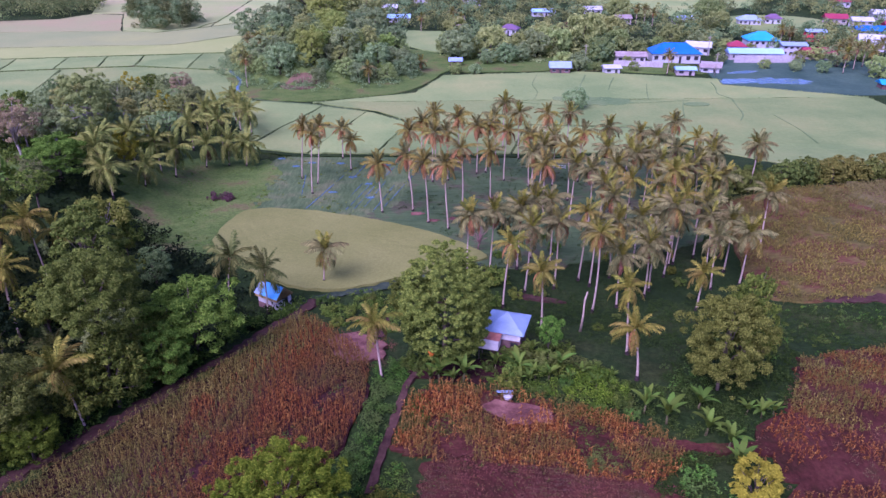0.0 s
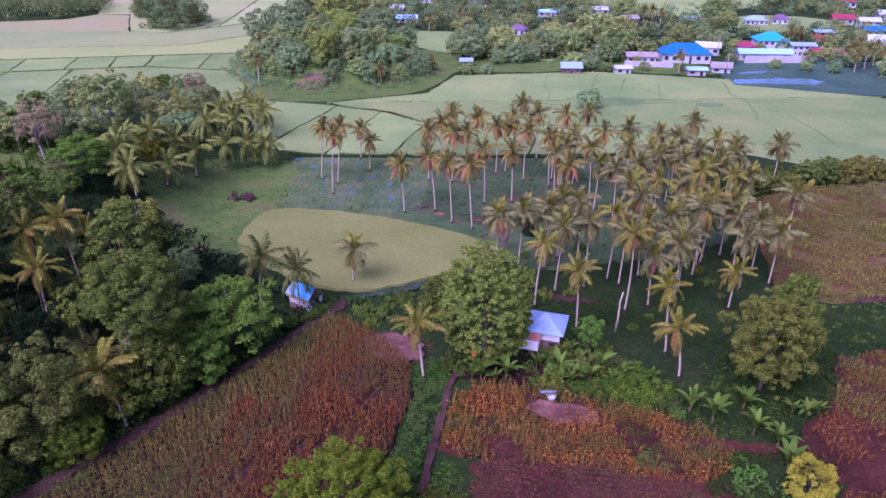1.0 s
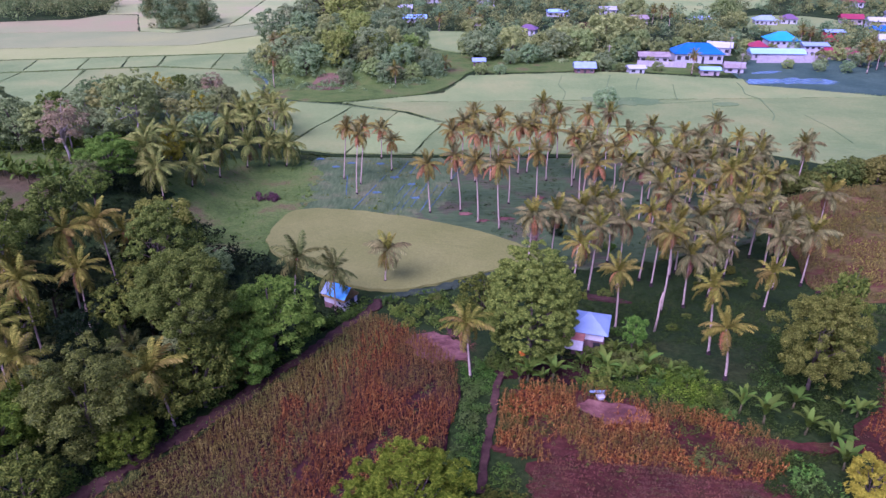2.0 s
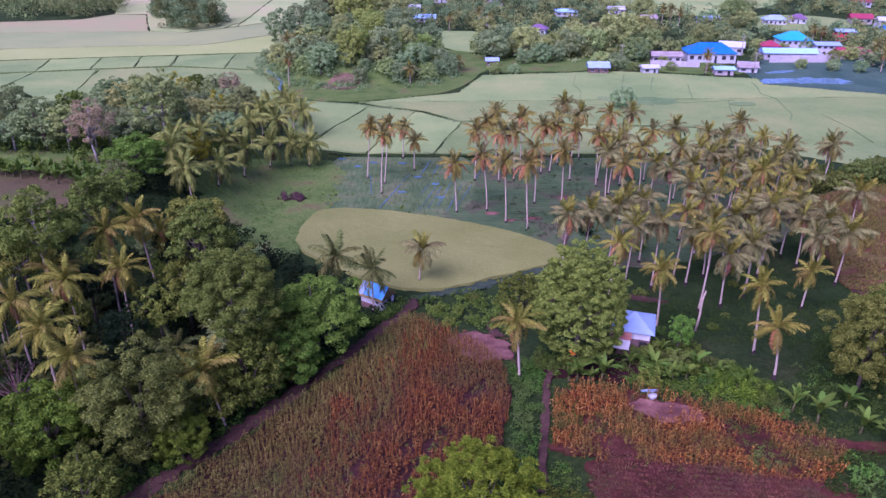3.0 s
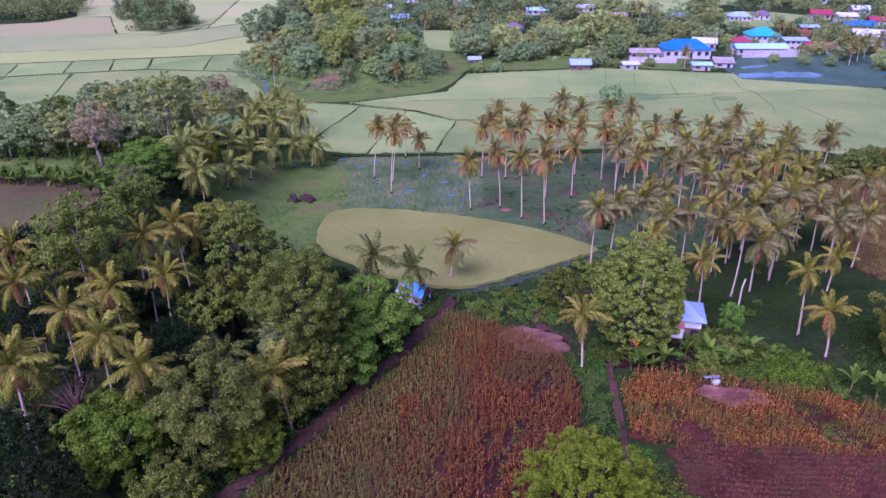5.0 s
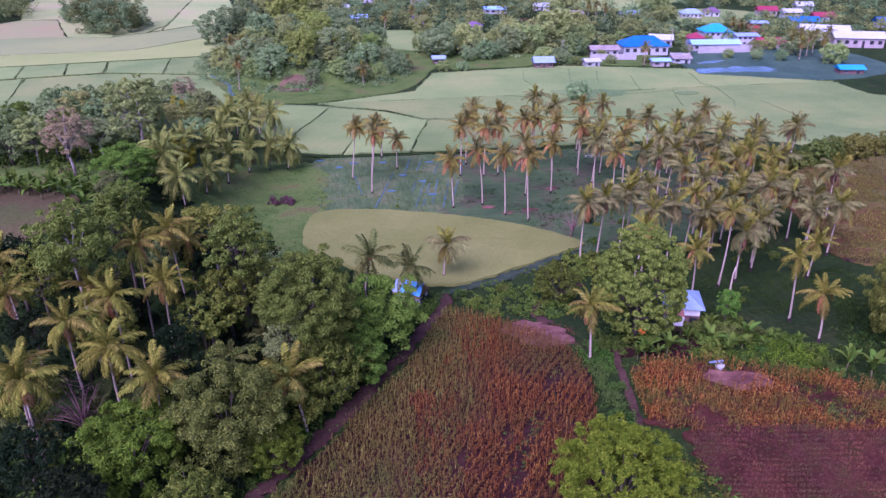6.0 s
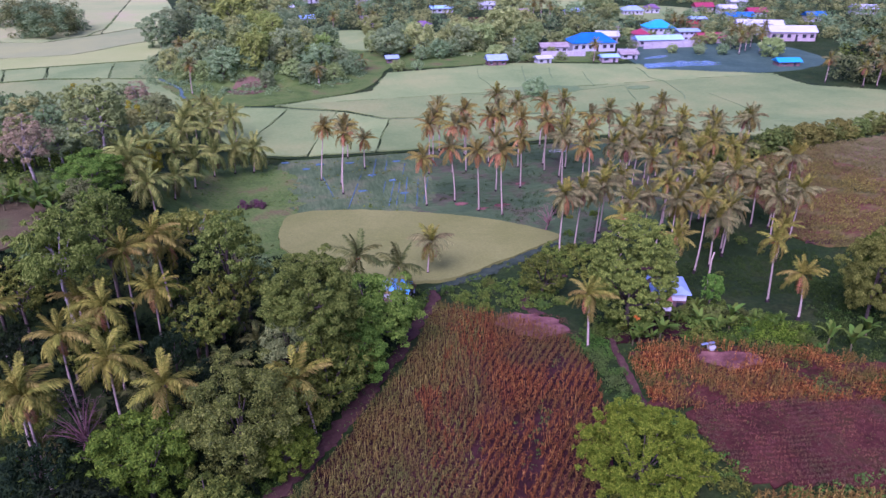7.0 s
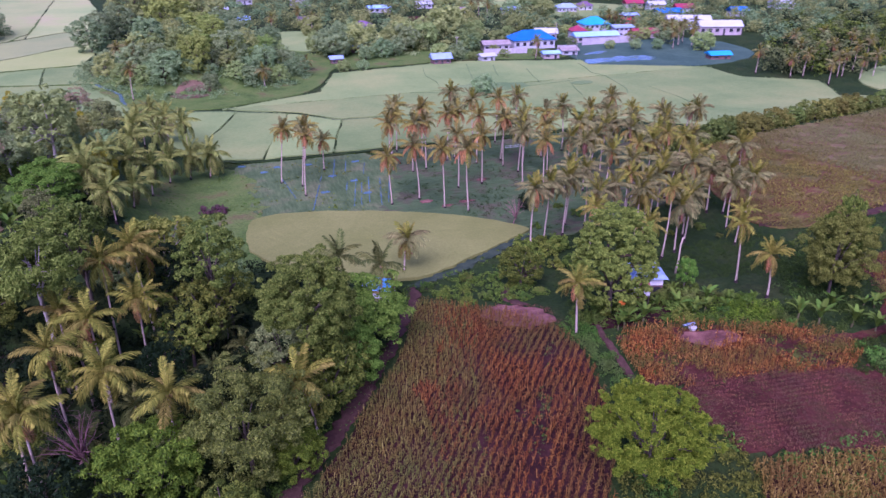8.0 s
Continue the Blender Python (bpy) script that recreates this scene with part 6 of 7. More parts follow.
def tarp_hut(x, y):
    """The hut by the rice field: thatch with a blue tarpaulin over it, white side wall, porch post."""
    root = tagged(new("thatched_hut"), "small hut with thatch and a blue tarpaulin over its roof", "hut")
    root.matrix_basis = pose(x, y, lz(x, y) - 0.1, 0, 0, -32) @ Matrix.Diagonal((0.95, 1.0, 1.3, 1))
    part("wall", mesh_of("wall", *box(0, 0, 0, 4.2, 3.0, 1.7), M["wall_white"]), root, "white sheet wall")
    rf = part("roof", roof_mesh(4.2, 3.0, 1.75, 1.3, 0.3, False, M["thatch"], 0.16), root, "dry yellow thatch")
    v, f = box(0, 0, 0, 3.7, 2.1, 0.03)
    m = pose(0.75, -1.1, 2.6, 32, 0, 0)
    part("tarpaulin", mesh_of("tarpaulin", [tuple(m @ Vector(q)) for q in v], f, M["tarp"]), rf, "blue tarpaulin")
    v, f = box(0, 0, 0, 1.1, 2.0, 0.03)
    m = pose(-1.9, -1.1, 2.5, 32, 0, 0)
    part("sheet", mesh_of("sheet", [tuple(m @ Vector(q)) for q in v], f, M["roof_grey"]), rf, "grey metal sheet")
    v = [(x, y, z) for x in (2.12, 2.2) for y, z in ((-1.55, 0), (1.55, 0), (1.55, 1.85), (0, 2.95), (-1.55, 1.85))]
    part("gable_wall", mesh_of("gable_wall", v, [(4, 3, 2, 1, 0), (5, 6, 7, 8, 9)] + [(k, (k + 1) % 5, (k + 1) % 5 + 5, k + 5) for k in range(5)], M["cloth"]), root, "white sheeting over the gable end")
    part("door", mesh_of("door", *box(2.23, 0.4, 0.05, 0.05, 0.7, 1.5), M["dark"]), root, "dark doorway")
    part("lower_wall", mesh_of("lower_wall", *box(-0.6, -1.52, 0.0, 2.9, 0.07, 0.8), M["wall_wood"]), root, "brown board wall")
    return root


farm_hut(8.2, 76.0)
tarp_hut(-26.5, 95.3)


def trough(x, y):
    root = tagged(new("water_trough"), "white tub under a grey metal sheet at the field edge", "tub")
    root.location = (x, y, lz(x, y) + 0.15)
    part("tub", mesh_of("tub", *tube([(0.3, -0.2, 0), (0.3, -0.2, 0.5), (0.3, -0.2, 0.52)], [0.42, 0.55, 0.5], 12), M["wall_white"]), root, "white plastic tub")
    part("board", mesh_of("board", *box(0, 0.15, 0.75, 1.9, 0.4, 0.05), M["roof_grey"]), root, "grey-blue metal sheet")
    for px in (-0.9, 0.9):
        part("leg", mesh_of("leg", *tube([(px, 0.15, 0), (px, 0.15, 0.85)], [0.04, 0.04], 5), M["bark"]), root)


trough(7.0, 63.5)


def low_rail(a, b):
    """A low pale rail on short posts among the palms."""
    root = tagged(new("low_fence"), "low pale wooden rail on short posts under palms", "fence")
    L = math.dist(a, b)
    root.matrix_basis = pose(a[0], a[1], lz(*a), 0, 0, math.degrees(math.atan2(b[1] - a[1], b[0] - a[0])))
    for z in (0.45, 0.95):
        part("rail", mesh_of("rail", *tube([(0, 0, z), (L, 0, z)], [0.06, 0.06], 6), M["wall_white"]), root)
    for k in range(4):
        part("post", mesh_of("post", *tube([(L * k / 3, 0, -0.2), (L * k / 3, 0, 1.1)], [0.07, 0.06], 6), M["wall_white"]), root)


low_rail((26.4, 167.5), (30.8, 167.2))


def dead_trunk(x, y, h):
    root = tagged(new("dead_palm_trunk"), "bare grey trunk of a dead palm", "tree stump")
    root.location = (x, y, lz(x, y) - 0.2)
    part("trunk", mesh_of("trunk", *tube([(0, 0, 0), (0.2, 0, h * 0.4), (0.25, 0.1, h * 0.8), (0.5, 0.1, h)], [0.2, 0.14, 0.12, 0.1], 8), M["palm_bark"], True), root)


dead_trunk(19.2, 82.8, 6.5)
# ---------------- the plain: rice plots, ditches, pond, village ----------------
STRIP_SOUTH = [(-76, 240), (-47, 232), (-22, 221), (-12, 210), (62, 203), (62, 180), (-6, 179), (-39, 179.5), (-52, 184), (-60, 200)]
paddies(STRIP_SOUTH, [((-38.2, 234.5), (-48.6, 203.2)), ((-24, 224.6), (-37.2, 177.7)), ((-9, 213), (-18.5, 178.1)), ((25, 206), (18, 178))], [M["rice_green"]], "plot of pale green rice", gap=0.19)
STRIP_NORTH = [(-43.5, 234), (-21.3, 222.9), (-11.2, 211.2), (62, 204.3), (90, 179), (107.6, 156.7), (143.4, 154.5), (172.4, 206.7), (148.0, 221.2), (147.9, 241.4), (104, 261), (106, 270), (56, 284), (0, 277), (-10, 248)]
paddies(STRIP_NORTH, [((-44, 234), (60, 238)), ((-4.3, 238.7), (-2, 277)), ((-6, 238), (-16, 222)), ((20.5, 284), (8.4, 236))], [M["rice_green"]], "plot of pale green rice", gap=0.19)
for line, w in [([(37, 277), (32.8, 260), (34.2, 249), (31.2, 238)], 0.4), ([(56, 277), (52, 263), (48.5, 250)], 0.7), ([(66, 272), (62, 260), (59.8, 251.7)], 0.6), ([(76, 261), (72.6, 248), (70.4, 237)], 0.5), ([(81.6, 235), (78.6, 226), (75.7, 214.5)], 0.5), ([(101, 264), (100, 256), (96.2, 244), (99.9, 240.7), (97.8, 230), (95.7, 218), (91.8, 211)], 0.6), ([(105, 218), (106, 202), (104.6, 188)], 0.4), ([(20, 236.5), (37, 229.5), (60, 232), (84, 236)], 0.35)]:
    strip("field_bund", line, w * 0.6, M["rice_weedy"], "low grassy bund between rice plots", "bund", 0.42, 0.1, 2.0)
patch("green_plot", [(81, 233.5), (90, 233.5), (88, 228.5), (80, 228.7)], M["rice_weedy"], "small plot of fresh green seedlings in the rice", "rice field", 0.45, 0.3, 1.0)
patch("green_plot", [(38, 243), (60, 241), (66, 234), (52, 229), (40, 234)], M["rice_weedy"], "weedy green hollow in the rice", "grass", 0.36, 1.6, 1.5)
# the western plain lies in bands of different ripeness
paddies([(-277.2, 260.9), (-183.9, 281.6), (-128.0, 293.7), (-85.0, 285.1), (-79, 262), (-72, 243), (-100, 205), (-150, 205), (-430, 225)], [((-128.9, 296.0), (-124.7, 270.2)), ((-108.6, 300.7), (-103.7, 270.2)), ((-178.9, 284.8), (-177.4, 262.6)), ((-155.9, 289.2), (-149.9, 262.6))], [M["rice_green"]], "wide plot of pale green rice", gap=0.3, bunds=True)
paddies([(-296.6, 281.7), (-198.6, 307.5), (-148.3, 315.8), (-95.1, 324.4), (-85.2, 286.0), (-128.7, 295.4), (-184.8, 283.2), (-278.9, 262.8)], [((-185.7, 309.4), (-178.9, 282.6)), ((-165.2, 314.5), (-159.5, 288.1)), ((-148.8, 315.8), (-143.0, 292.5)), ((-133.0, 318.4), (-128.7, 294.8)), ((-108.5, 321.0), (-106.5, 303.1)), ((-207.3, 305.7), (-198.9, 278.4)), ((-227.5, 303.2), (-217.2, 274.4))], [M["rice_green"]], "small plot of green rice", gap=0.3, bunds=True)
paddies([(-318.9, 305.8), (-214.3, 335.2), (-164.0, 341.1), (-130.0, 344.1), (-106.7, 370.4), (-93.7, 377.5), (-92.8, 347.2), (-95.6, 326.5), (-148.8, 317.1), (-199.3, 308.8), (-298.0, 283.3)], [], [M["rice_yellow"]], "broad plot of yellowing rice", gap=0.04, bunds=False)
paddies([(-360.5, 350.6), (-240.5, 381.3), (-172.7, 386.9), (-151.1, 381.3), (-134.3, 396.7), (-115.2, 417.6), (-97.5, 426.6), (-91.5, 381.2), (-107.2, 372.2), (-130.5, 345.6), (-164.6, 342.6), (-215.2, 336.7), (-320.1, 307.0)], [((-231.6, 381.3), (-231.3, 360.2))], [M["rice_tan"]], "broad plot of tan ripening rice", gap=0.04, bunds=False)
paddies([(-407.3, 400.9), (-263.6, 422.1), (-228.7, 431.3), (-218.3, 453.3), (-197.7, 450.8), (-172.8, 387.9), (-241.0, 382.3), (-362.0, 352.1)], [], [M["rice_pink"]], "harvested pinkish tan rice field", gap=0.04, bunds=False)
paddies([(-199.4, 455.9), (-219.4, 455.9), (-238.1, 507.5), (-260.5, 614.1), (-198.9, 614.2), (-125.0, 614.2), (-104.4, 501.3), (-97.9, 428.9), (-115.7, 419.8), (-134.9, 398.7), (-151.8, 383.1), (-172.2, 387.9)], [((-134.0, 477.5), (-130.4, 419.8))], [M["rice_pale"]], "pale green rice field beyond a small wood", gap=0.3, bunds=True)
for line in [[(-297.3, 282.6), (-199.0, 308.1), (-148.5, 316.3), (-95.3, 325.1)], [(-278.1, 261.8), (-184.3, 282.3), (-160.0, 288.1), (-128.4, 294.6), (-85.1, 285.6)], [(-130.4, 419.8), (-133.8, 409.0), (-134.6, 397.7)], [(-134.0, 477.5), (-131.6, 445.7), (-130.4, 419.8)]]:
    strip("long_bund", line, 1.1, M["meadow"], "grassy bund between rice plots", "bund", 0.42, 0.7)
for k, (pts, m) in enumerate([([(-36, 392), (-14, 330), (14, 322), (20, 372), (8, 384)], "rice_green"), ([(96, 560), (106, 470), (130, 448), (168, 440), (176, 470), (215, 500), (240, 560)], "rice_green"), ([(176, 455), (150, 395), (190, 378), (220, 400), (225, 440)], "rice_green"), ([(178, 182), (186, 206), (230, 225), (260, 190), (210, 160)], "rice_green"), ([(60, 420), (64, 398), (86, 394), (92, 418)], "stubble")]):
    patch("far_field", pts, M[m], "distant pale field among trees" if m != "stubble" else "distant brown field among trees", "field", 0.4, 0.4, 5.0)


patch("rice_edge", [(95, 195), (60, 207), (64, 196), (74, 178), (82.2, 161.6), (88.8, 153.1), (108.7, 153.7), (149.9, 158.6), (177.9, 182.4), (126.3, 190)], M["rice_green"], "strip of pale rice along a field hedge", "rice field", 0.2, 0.4, 4.0, kind="stuff")
patch("mound_meadow", [(-98, 300), (-90, 284), (-83, 272), (-77, 252), (-72, 243), (-58, 237), (-44, 236), (-12, 248), (-2, 277), (10, 300), (0, 326), (-30, 340), (-75, 342)], M["meadow"], "rough green meadow round a wooded mound", "meadow", 0.25, 0.8, 4.0, rows=20)
patch("village_green", [(-2, 281), (30, 284), (56, 288), (106, 275), (108, 296), (80, 312), (40, 322), (8, 318)], M["meadow"], "rough green strip between rice and village", "meadow", 0.22, 0.8, 4.0)
patch("red_bank", [(-62, 256), (-54, 252), (-46, 254), (-47, 263), (-55, 266)], M["red_bank"], "bare red bank at the foot of a mound", "bare soil", 0.32, 0.8, 2.0)


def water_mat():
    m, n, l, b = base_mat("still_water", 0.06, 0.5)
    b.inputs["Base Color"].default_value = (0.07, 0.13, 0.14, 1)
    t = n.new("ShaderNodeTexNoise")
    t.inputs["Scale"].default_value = 1.2
    bp = n.new("ShaderNodeBump")
    bp.inputs["Strength"].default_value, bp.inputs["Distance"].default_value = 0.25, 0.05
    l.new(n.new("ShaderNodeNewGeometry").outputs["Position"], t.inputs["Vector"])
    l.new(t.outputs["Fac"], bp.inputs["Height"])
    l.new(bp.outputs[0], b.inputs["Normal"])
    return m


M["water"] = water_mat()
M["pond_weed"] = surface("pond_weed", [(0.3, (0.035, 0.075, 0.05)), (0.6, (0.065, 0.115, 0.075))], 0.06, 0.8, (0.6, 0.65, 0.6), 0.6, rough=0.8)
patch("pond_bed", [(106, 285), (118, 312), (160, 316), (195, 300), (192, 258), (160, 244), (138, 245), (104, 260)], M["pond_weed"], "dark weed-covered pond", "pond", 0.15, 0.6, 4.0)
patch("pond_water", [(102.5, 260.5), (107, 270.5), (118.5, 272), (140, 270.5), (139, 264), (136, 261), (122, 261.5), (114.5, 263.5)], M["water"], "open water of a pond under a pale sky", "water", 0.22, 2.0, 2.0)
patch("pond_water", [(111.5, 280), (118, 284), (125.5, 286.5), (128, 284), (118, 279.5)], M["water"], "strip of open water in a pond", "water", 0.22, 0.6, 2.0)
strip("creek", [(-82, 300), (-88, 289), (-83, 279), (-75, 264), (-73, 250), (-69, 243), (-61, 237), (-46, 233), (-31, 226.4), (-15, 214.3), (-11, 210.8), (30, 206.8), (60, 203.8)], 0.9, M["wet"], "dark overgrown ditch between rice fields", "ditch", 0.1, 0.6)
strip("creek_water", [(-86, 285), (-76.5, 266), (-75, 254), (-71, 245)], 1.1, M["water"], "narrow creek with shining water", "water", 0.36, 0.3)
strip("paddy_edge", [(-50, 181), (-39, 177), (-20, 176.5), (-6, 177), (30, 176), (60, 178)], 1.2, M["grass"], "grassy bund at the edge of a paddy", "bund", 0.5, 0.6)

# furrows of standing water in the wet paddy
for x0, y0, x1, y1, w in [(-26, 155.8, -29.9, 140.5, 0.6), (-19.2, 172.8, -22.1, 159.2, 0.45), (-16.4, 171.9, -18.3, 163.4, 0.35), (-16.9, 157.5, -21.1, 139.8, 0.4), (-13.8, 157.7, -17.3, 141.3, 0.4), (-11.5, 155.7, -15.2, 138.7, 0.4), (-12.4, 168.1, -14.5, 160, 0.35), (-24.2, 162.4, -25.6, 157.6, 0.35), (-33.7, 162.3, -32.3, 148.6, 0.4), (-5.7, 168.2, -13.4, 139.9, 0.35), (-19.2, 156.6, -21.1, 148.4, 0.3), (-16.2, 154.4, -19.4, 140.3, 0.3)]:
    strip("furrow_water", [(x0, y0), (x1, y1)], w * 0.42, M["water"], "narrow strip of water in a wet paddy", "water", 0.31, 0.15, 0.8)
PADDY_POOLS = [(-42.3, 174.9), (-33.8, 171.6), (-22, 160.9), (-17.7, 156.2), (-26.3, 171.1), (-37.4, 168.8), (-14.4, 169.8), (-16.4, 147.3), (-25.5, 150.8)]
for x, y in PADDY_POOLS:
    patch("paddy_pool", [(x - 1.1, y - 0.4), (x, y - 0.7), (x + 1.3, y - 0.2), (x + 0.6, y + 0.5), (x - 0.7, y + 0.6)], M["water"], "small pool of water in a wet paddy", "water", 0.33, 0.15, 0.6, rows=3)
undergrowth("paddy_shoots", "green shoots in a wet paddy", WET, 1.5, 0.35, 0.25, 8, 0.35, M["weeds"], 60, 0.45)
undergrowth("meadow_tufts", "tufts of grass on a meadow", MEADOW, 1.3, 0.35, 0.3, 9, 0.3, M["weeds"], 61, 0.6)
undergrowth("brush_heap", "low reddish brown brush on a meadow", [(-53, 145), (-48, 144.5), (-46.5, 147.5), (-49, 149), (-53, 148)], 0.9, 0.6, 1.3, 40, 0.35, M["brush"], 62, 2.0)
GROVE_FLOOR = [(6, 121), (-10, 134), (-7, 175), (28, 174), (60, 175), (56, 132), (50, 98), (46, 82), (30, 78), (14, 80), (4, 96), (8, 112)]
undergrowth("grove_grass", "long grass and seedlings under the palms", GROVE_FLOOR, 1.5, 0.5, 0.3, 16, 0.2, M["leaf_grass"], 63, 0.7)

def bund_grass():
    """Rough grass along the bunds between the plots, thick in some stretches and gone in others."""
    r = np.random.default_rng(80)
    c = []
    for a, b in BUND_LINES:
        L = math.dist(a, b)
        if (a[1] + b[1]) / 2 > 400 or L < 1:
            continue
        k = r.uniform(0, 1, int(L / 0.42))
        c.append(np.array(a) + (np.array(b) - np.array(a)) * k[:, None] + r.normal(0, 0.14, (len(k), 2)))
    c = np.concatenate(c)
    keep = soft_noise(c[:, 0], c[:, 1], 4.0, 3.0) + r.uniform(-0.35, 0.35, len(c)) < 0.42
    c = c[keep]
    c = np.column_stack([c, np.full(len(c), FAR + 0.35)])
    v, f = leaf_cards(c, np.full(len(c), 0.22), int(len(c) * 2.2), 0.45, r)
    tagged(new("bund_grass", mesh_of("bund_grass", v, f, M["leaf_hill_green"])), "dark rough grass along bunds between rice plots", "grass", kind="stuff")


bund_grass()

# village
V = [(99.3, 307.0, 20, 11, 4.2, 3.6, 'roof_blue', 'wall_white', -4, True, 6, 1, 'large white house with a deep blue hip roof'),
     (146.0, 331.0, 13, 10, 5.6, 3.2, 'roof_cyan', 'wall_white', -6, True, 5, 2, 'two-storey white house with a bright blue hip roof'),
     (135.4, 310.5, 22, 6, 3.2, 1.6, 'roof_pale', 'wall_block', -4, False, 5, 1, 'long low building with a pale blue metal roof'),
     (157.0, 322.0, 10, 7, 4.6, 0.9, 'roof_grey', 'wall_white', -6, False, 4, 2, 'white two-storey building with a low grey roof'),
     (115.5, 324.0, 10, 7, 3.6, 1.8, 'roof_white', 'wall_white', -20, False, 3, 1, 'house with a white metal roof'),
     (164.0, 312.0, 13, 6, 2.8, 2.0, 'roof_red', 'wall_pink', -5, False, 4, 1, 'long house with a crimson red roof'),
     (184.8, 359.0, 10, 7, 5.5, 1.0, 'roof_grey', 'wall_redpaint', -8, False, 4, 2, 'two-storey red and white house'),
     (173.3, 412.3, 14, 8, 3.6, 2.6, 'roof_grey', 'wall_white', -10, True, 5, 1, 'white house with a grey hip roof'),
     (34.8, 377.0, 10, 7, 4.0, 2.4, 'roof_purple', 'wall_white', -20, True, 3, 1, 'white house with a purple hip roof')] + [
     (46.8, 283.1, 7.5, 5, 2.6, 1.8, 'roof_grey', 'wall_wood', -3, False, 3, 1, 'small hut with a pale metal roof at a field edge'),
     (80.0, 304.0, 12, 6, 3.2, 1.4, 'roof_rust', 'wall_block', -6, False, 4, 1, 'low shed with a rusty and grey metal roof'),
     (67.3, 282.6, 6, 4, 2.4, 0.9, 'roof_white', 'wall_white', 4, False, 2, 1, 'small white shack by the rice'),
     (95.8, 279.5, 7, 4, 2.4, 0.8, 'roof_pale', 'wall_pink', -5, False, 2, 1, 'small shack with pale blue sheets'),
     (107.1, 284.2, 7, 5, 2.4, 0.9, 'roof_rust', 'wall_white', -10, False, 2, 1, 'small patched shack near the fields'),
     (102.2, 415.1, 10, 7, 4, 2, 'roof_rust', 'wall_pink', 5, False, 3, 1, 'pink house with a rusty roof'),
     (61.2, 447.8, 16, 8, 3.5, 1.5, 'roof_pale', 'wall_white', 0, False, 4, 1, 'long house with a pale blue roof'),
     (93.4, 457.4, 12, 7, 3.5, 2, 'roof_white', 'wall_white', 0, False, 3, 1, 'white-roofed house among trees'),
     (221.2, 374.0, 18, 10, 3.5, 2.5, 'roof_blue', 'wall_white', -10, False, 4, 1, 'house with a blue metal roof')] + [
     (229.5, 399.1, 12, 8, 5, 2, 'roof_white', 'wall_white', -10, False, 3, 2, 'tall white house among palms'),
     (264.9, 491.4, 14, 9, 4.5, 3, 'roof_red', 'wall_white', -10, True, 3, 1, 'white house with a red hip roof'),
     (223.7, 415.6, 13, 8, 4, 2.5, 'roof_red', 'wall_pink', -10, False, 3, 1, 'house with a faded red roof'),
     (187.8, 415.1, 10, 7, 4, 2.5, 'roof_purple', 'wall_white', -15, True, 3, 1, 'small house with a dark purple roof'),
     (135.2, 411.3, 12, 8, 4, 2, 'roof_grey', 'wall_white', 10, False, 3, 1, 'grey-roofed house among trees'),
     (-25.8, 424.3, 15, 8, 3.0, 1.8, 'roof_pale', 'wall_white', 0, False, 4, 1, 'low house with a pale blue roof'),
     (-33.4, 462.6, 10, 7, 4, 2, 'roof_white', 'wall_pink', 0, False, 3, 1, 'small pale house among trees'),
     (19.4, 497.3, 14, 9, 6, 2, 'roof_white', 'wall_white', 0, False, 3, 2, 'tall white house among trees'),
     (8.9, 409.8, 6, 5, 4, 1.5, 'roof_rust', 'wall_pink', 10, False, 2, 1, 'narrow pink house by the road')] + [
     (16.6, 319.3, 6, 4, 2.5, 1, 'roof_blue', 'wall_wood', 0, False, 2, 1, 'small shack with a blue roof in a garden'),
     (5.2, 296.8, 4.5, 3.5, 2.4, 1, 'roof_grey', 'wall_wood', 0, False, 2, 1, 'tiny board shack beside a field'),
     (-15.3, 515.5, 12, 8, 4, 2, 'roof_white', 'wall_white', 0, False, 3, 1, 'distant white house among dark trees'),
     (132.2, 322.9, 7, 6, 4, 2.0, 'roof_red', 'wall_white', -8, True, 2, 1, 'small house with a red roof'),
     (204, 331, 22, 9, 4.5, 2.5, 'roof_white', 'wall_white', -22, False, 7, 1, 'long white-roofed school building'),
     (207, 310, 22, 8, 4.5, 2.5, 'roof_white', 'wall_pink', -16, False, 6, 1, 'long hall with a pale roof'),
     (262.9, 362.6, 12, 8, 4, 2.5, 'roof_blue', 'wall_white', -10, False, 3, 1, 'house with a bright blue roof among trees'),
     (164.1, 254.8, 9, 5, 2.2, 1.2, 'roof_cyan', 'wall_wood', -10, False, 2, 1, 'low shelter with a blue tarpaulin roof'),
     (315.3, 384.3, 16, 9, 4, 2.5, 'roof_white', 'wall_white', -15, False, 4, 1, 'distant white-roofed house among tall trees')] + [
     (259.9, 433.8, 12, 8, 4, 2.5, 'roof_white', 'wall_white', -10, False, 3, 1, 'distant pale house among trees'),
     (240.9, 385.8, 13, 8, 4, 2.5, 'roof_red', 'wall_white', -10, False, 3, 1, 'house with a bright red roof among trees')]
for x, y, w, d, h, rise, roof, wall, turn, hip, cols, storeys, label in V:
    k = 0.85 if y > 335 else 1.0
    house(x, y, w * k, d * k, h * k, rise * k, M[roof], M[wall], turn, label, hip, cols=cols, storeys=storeys)


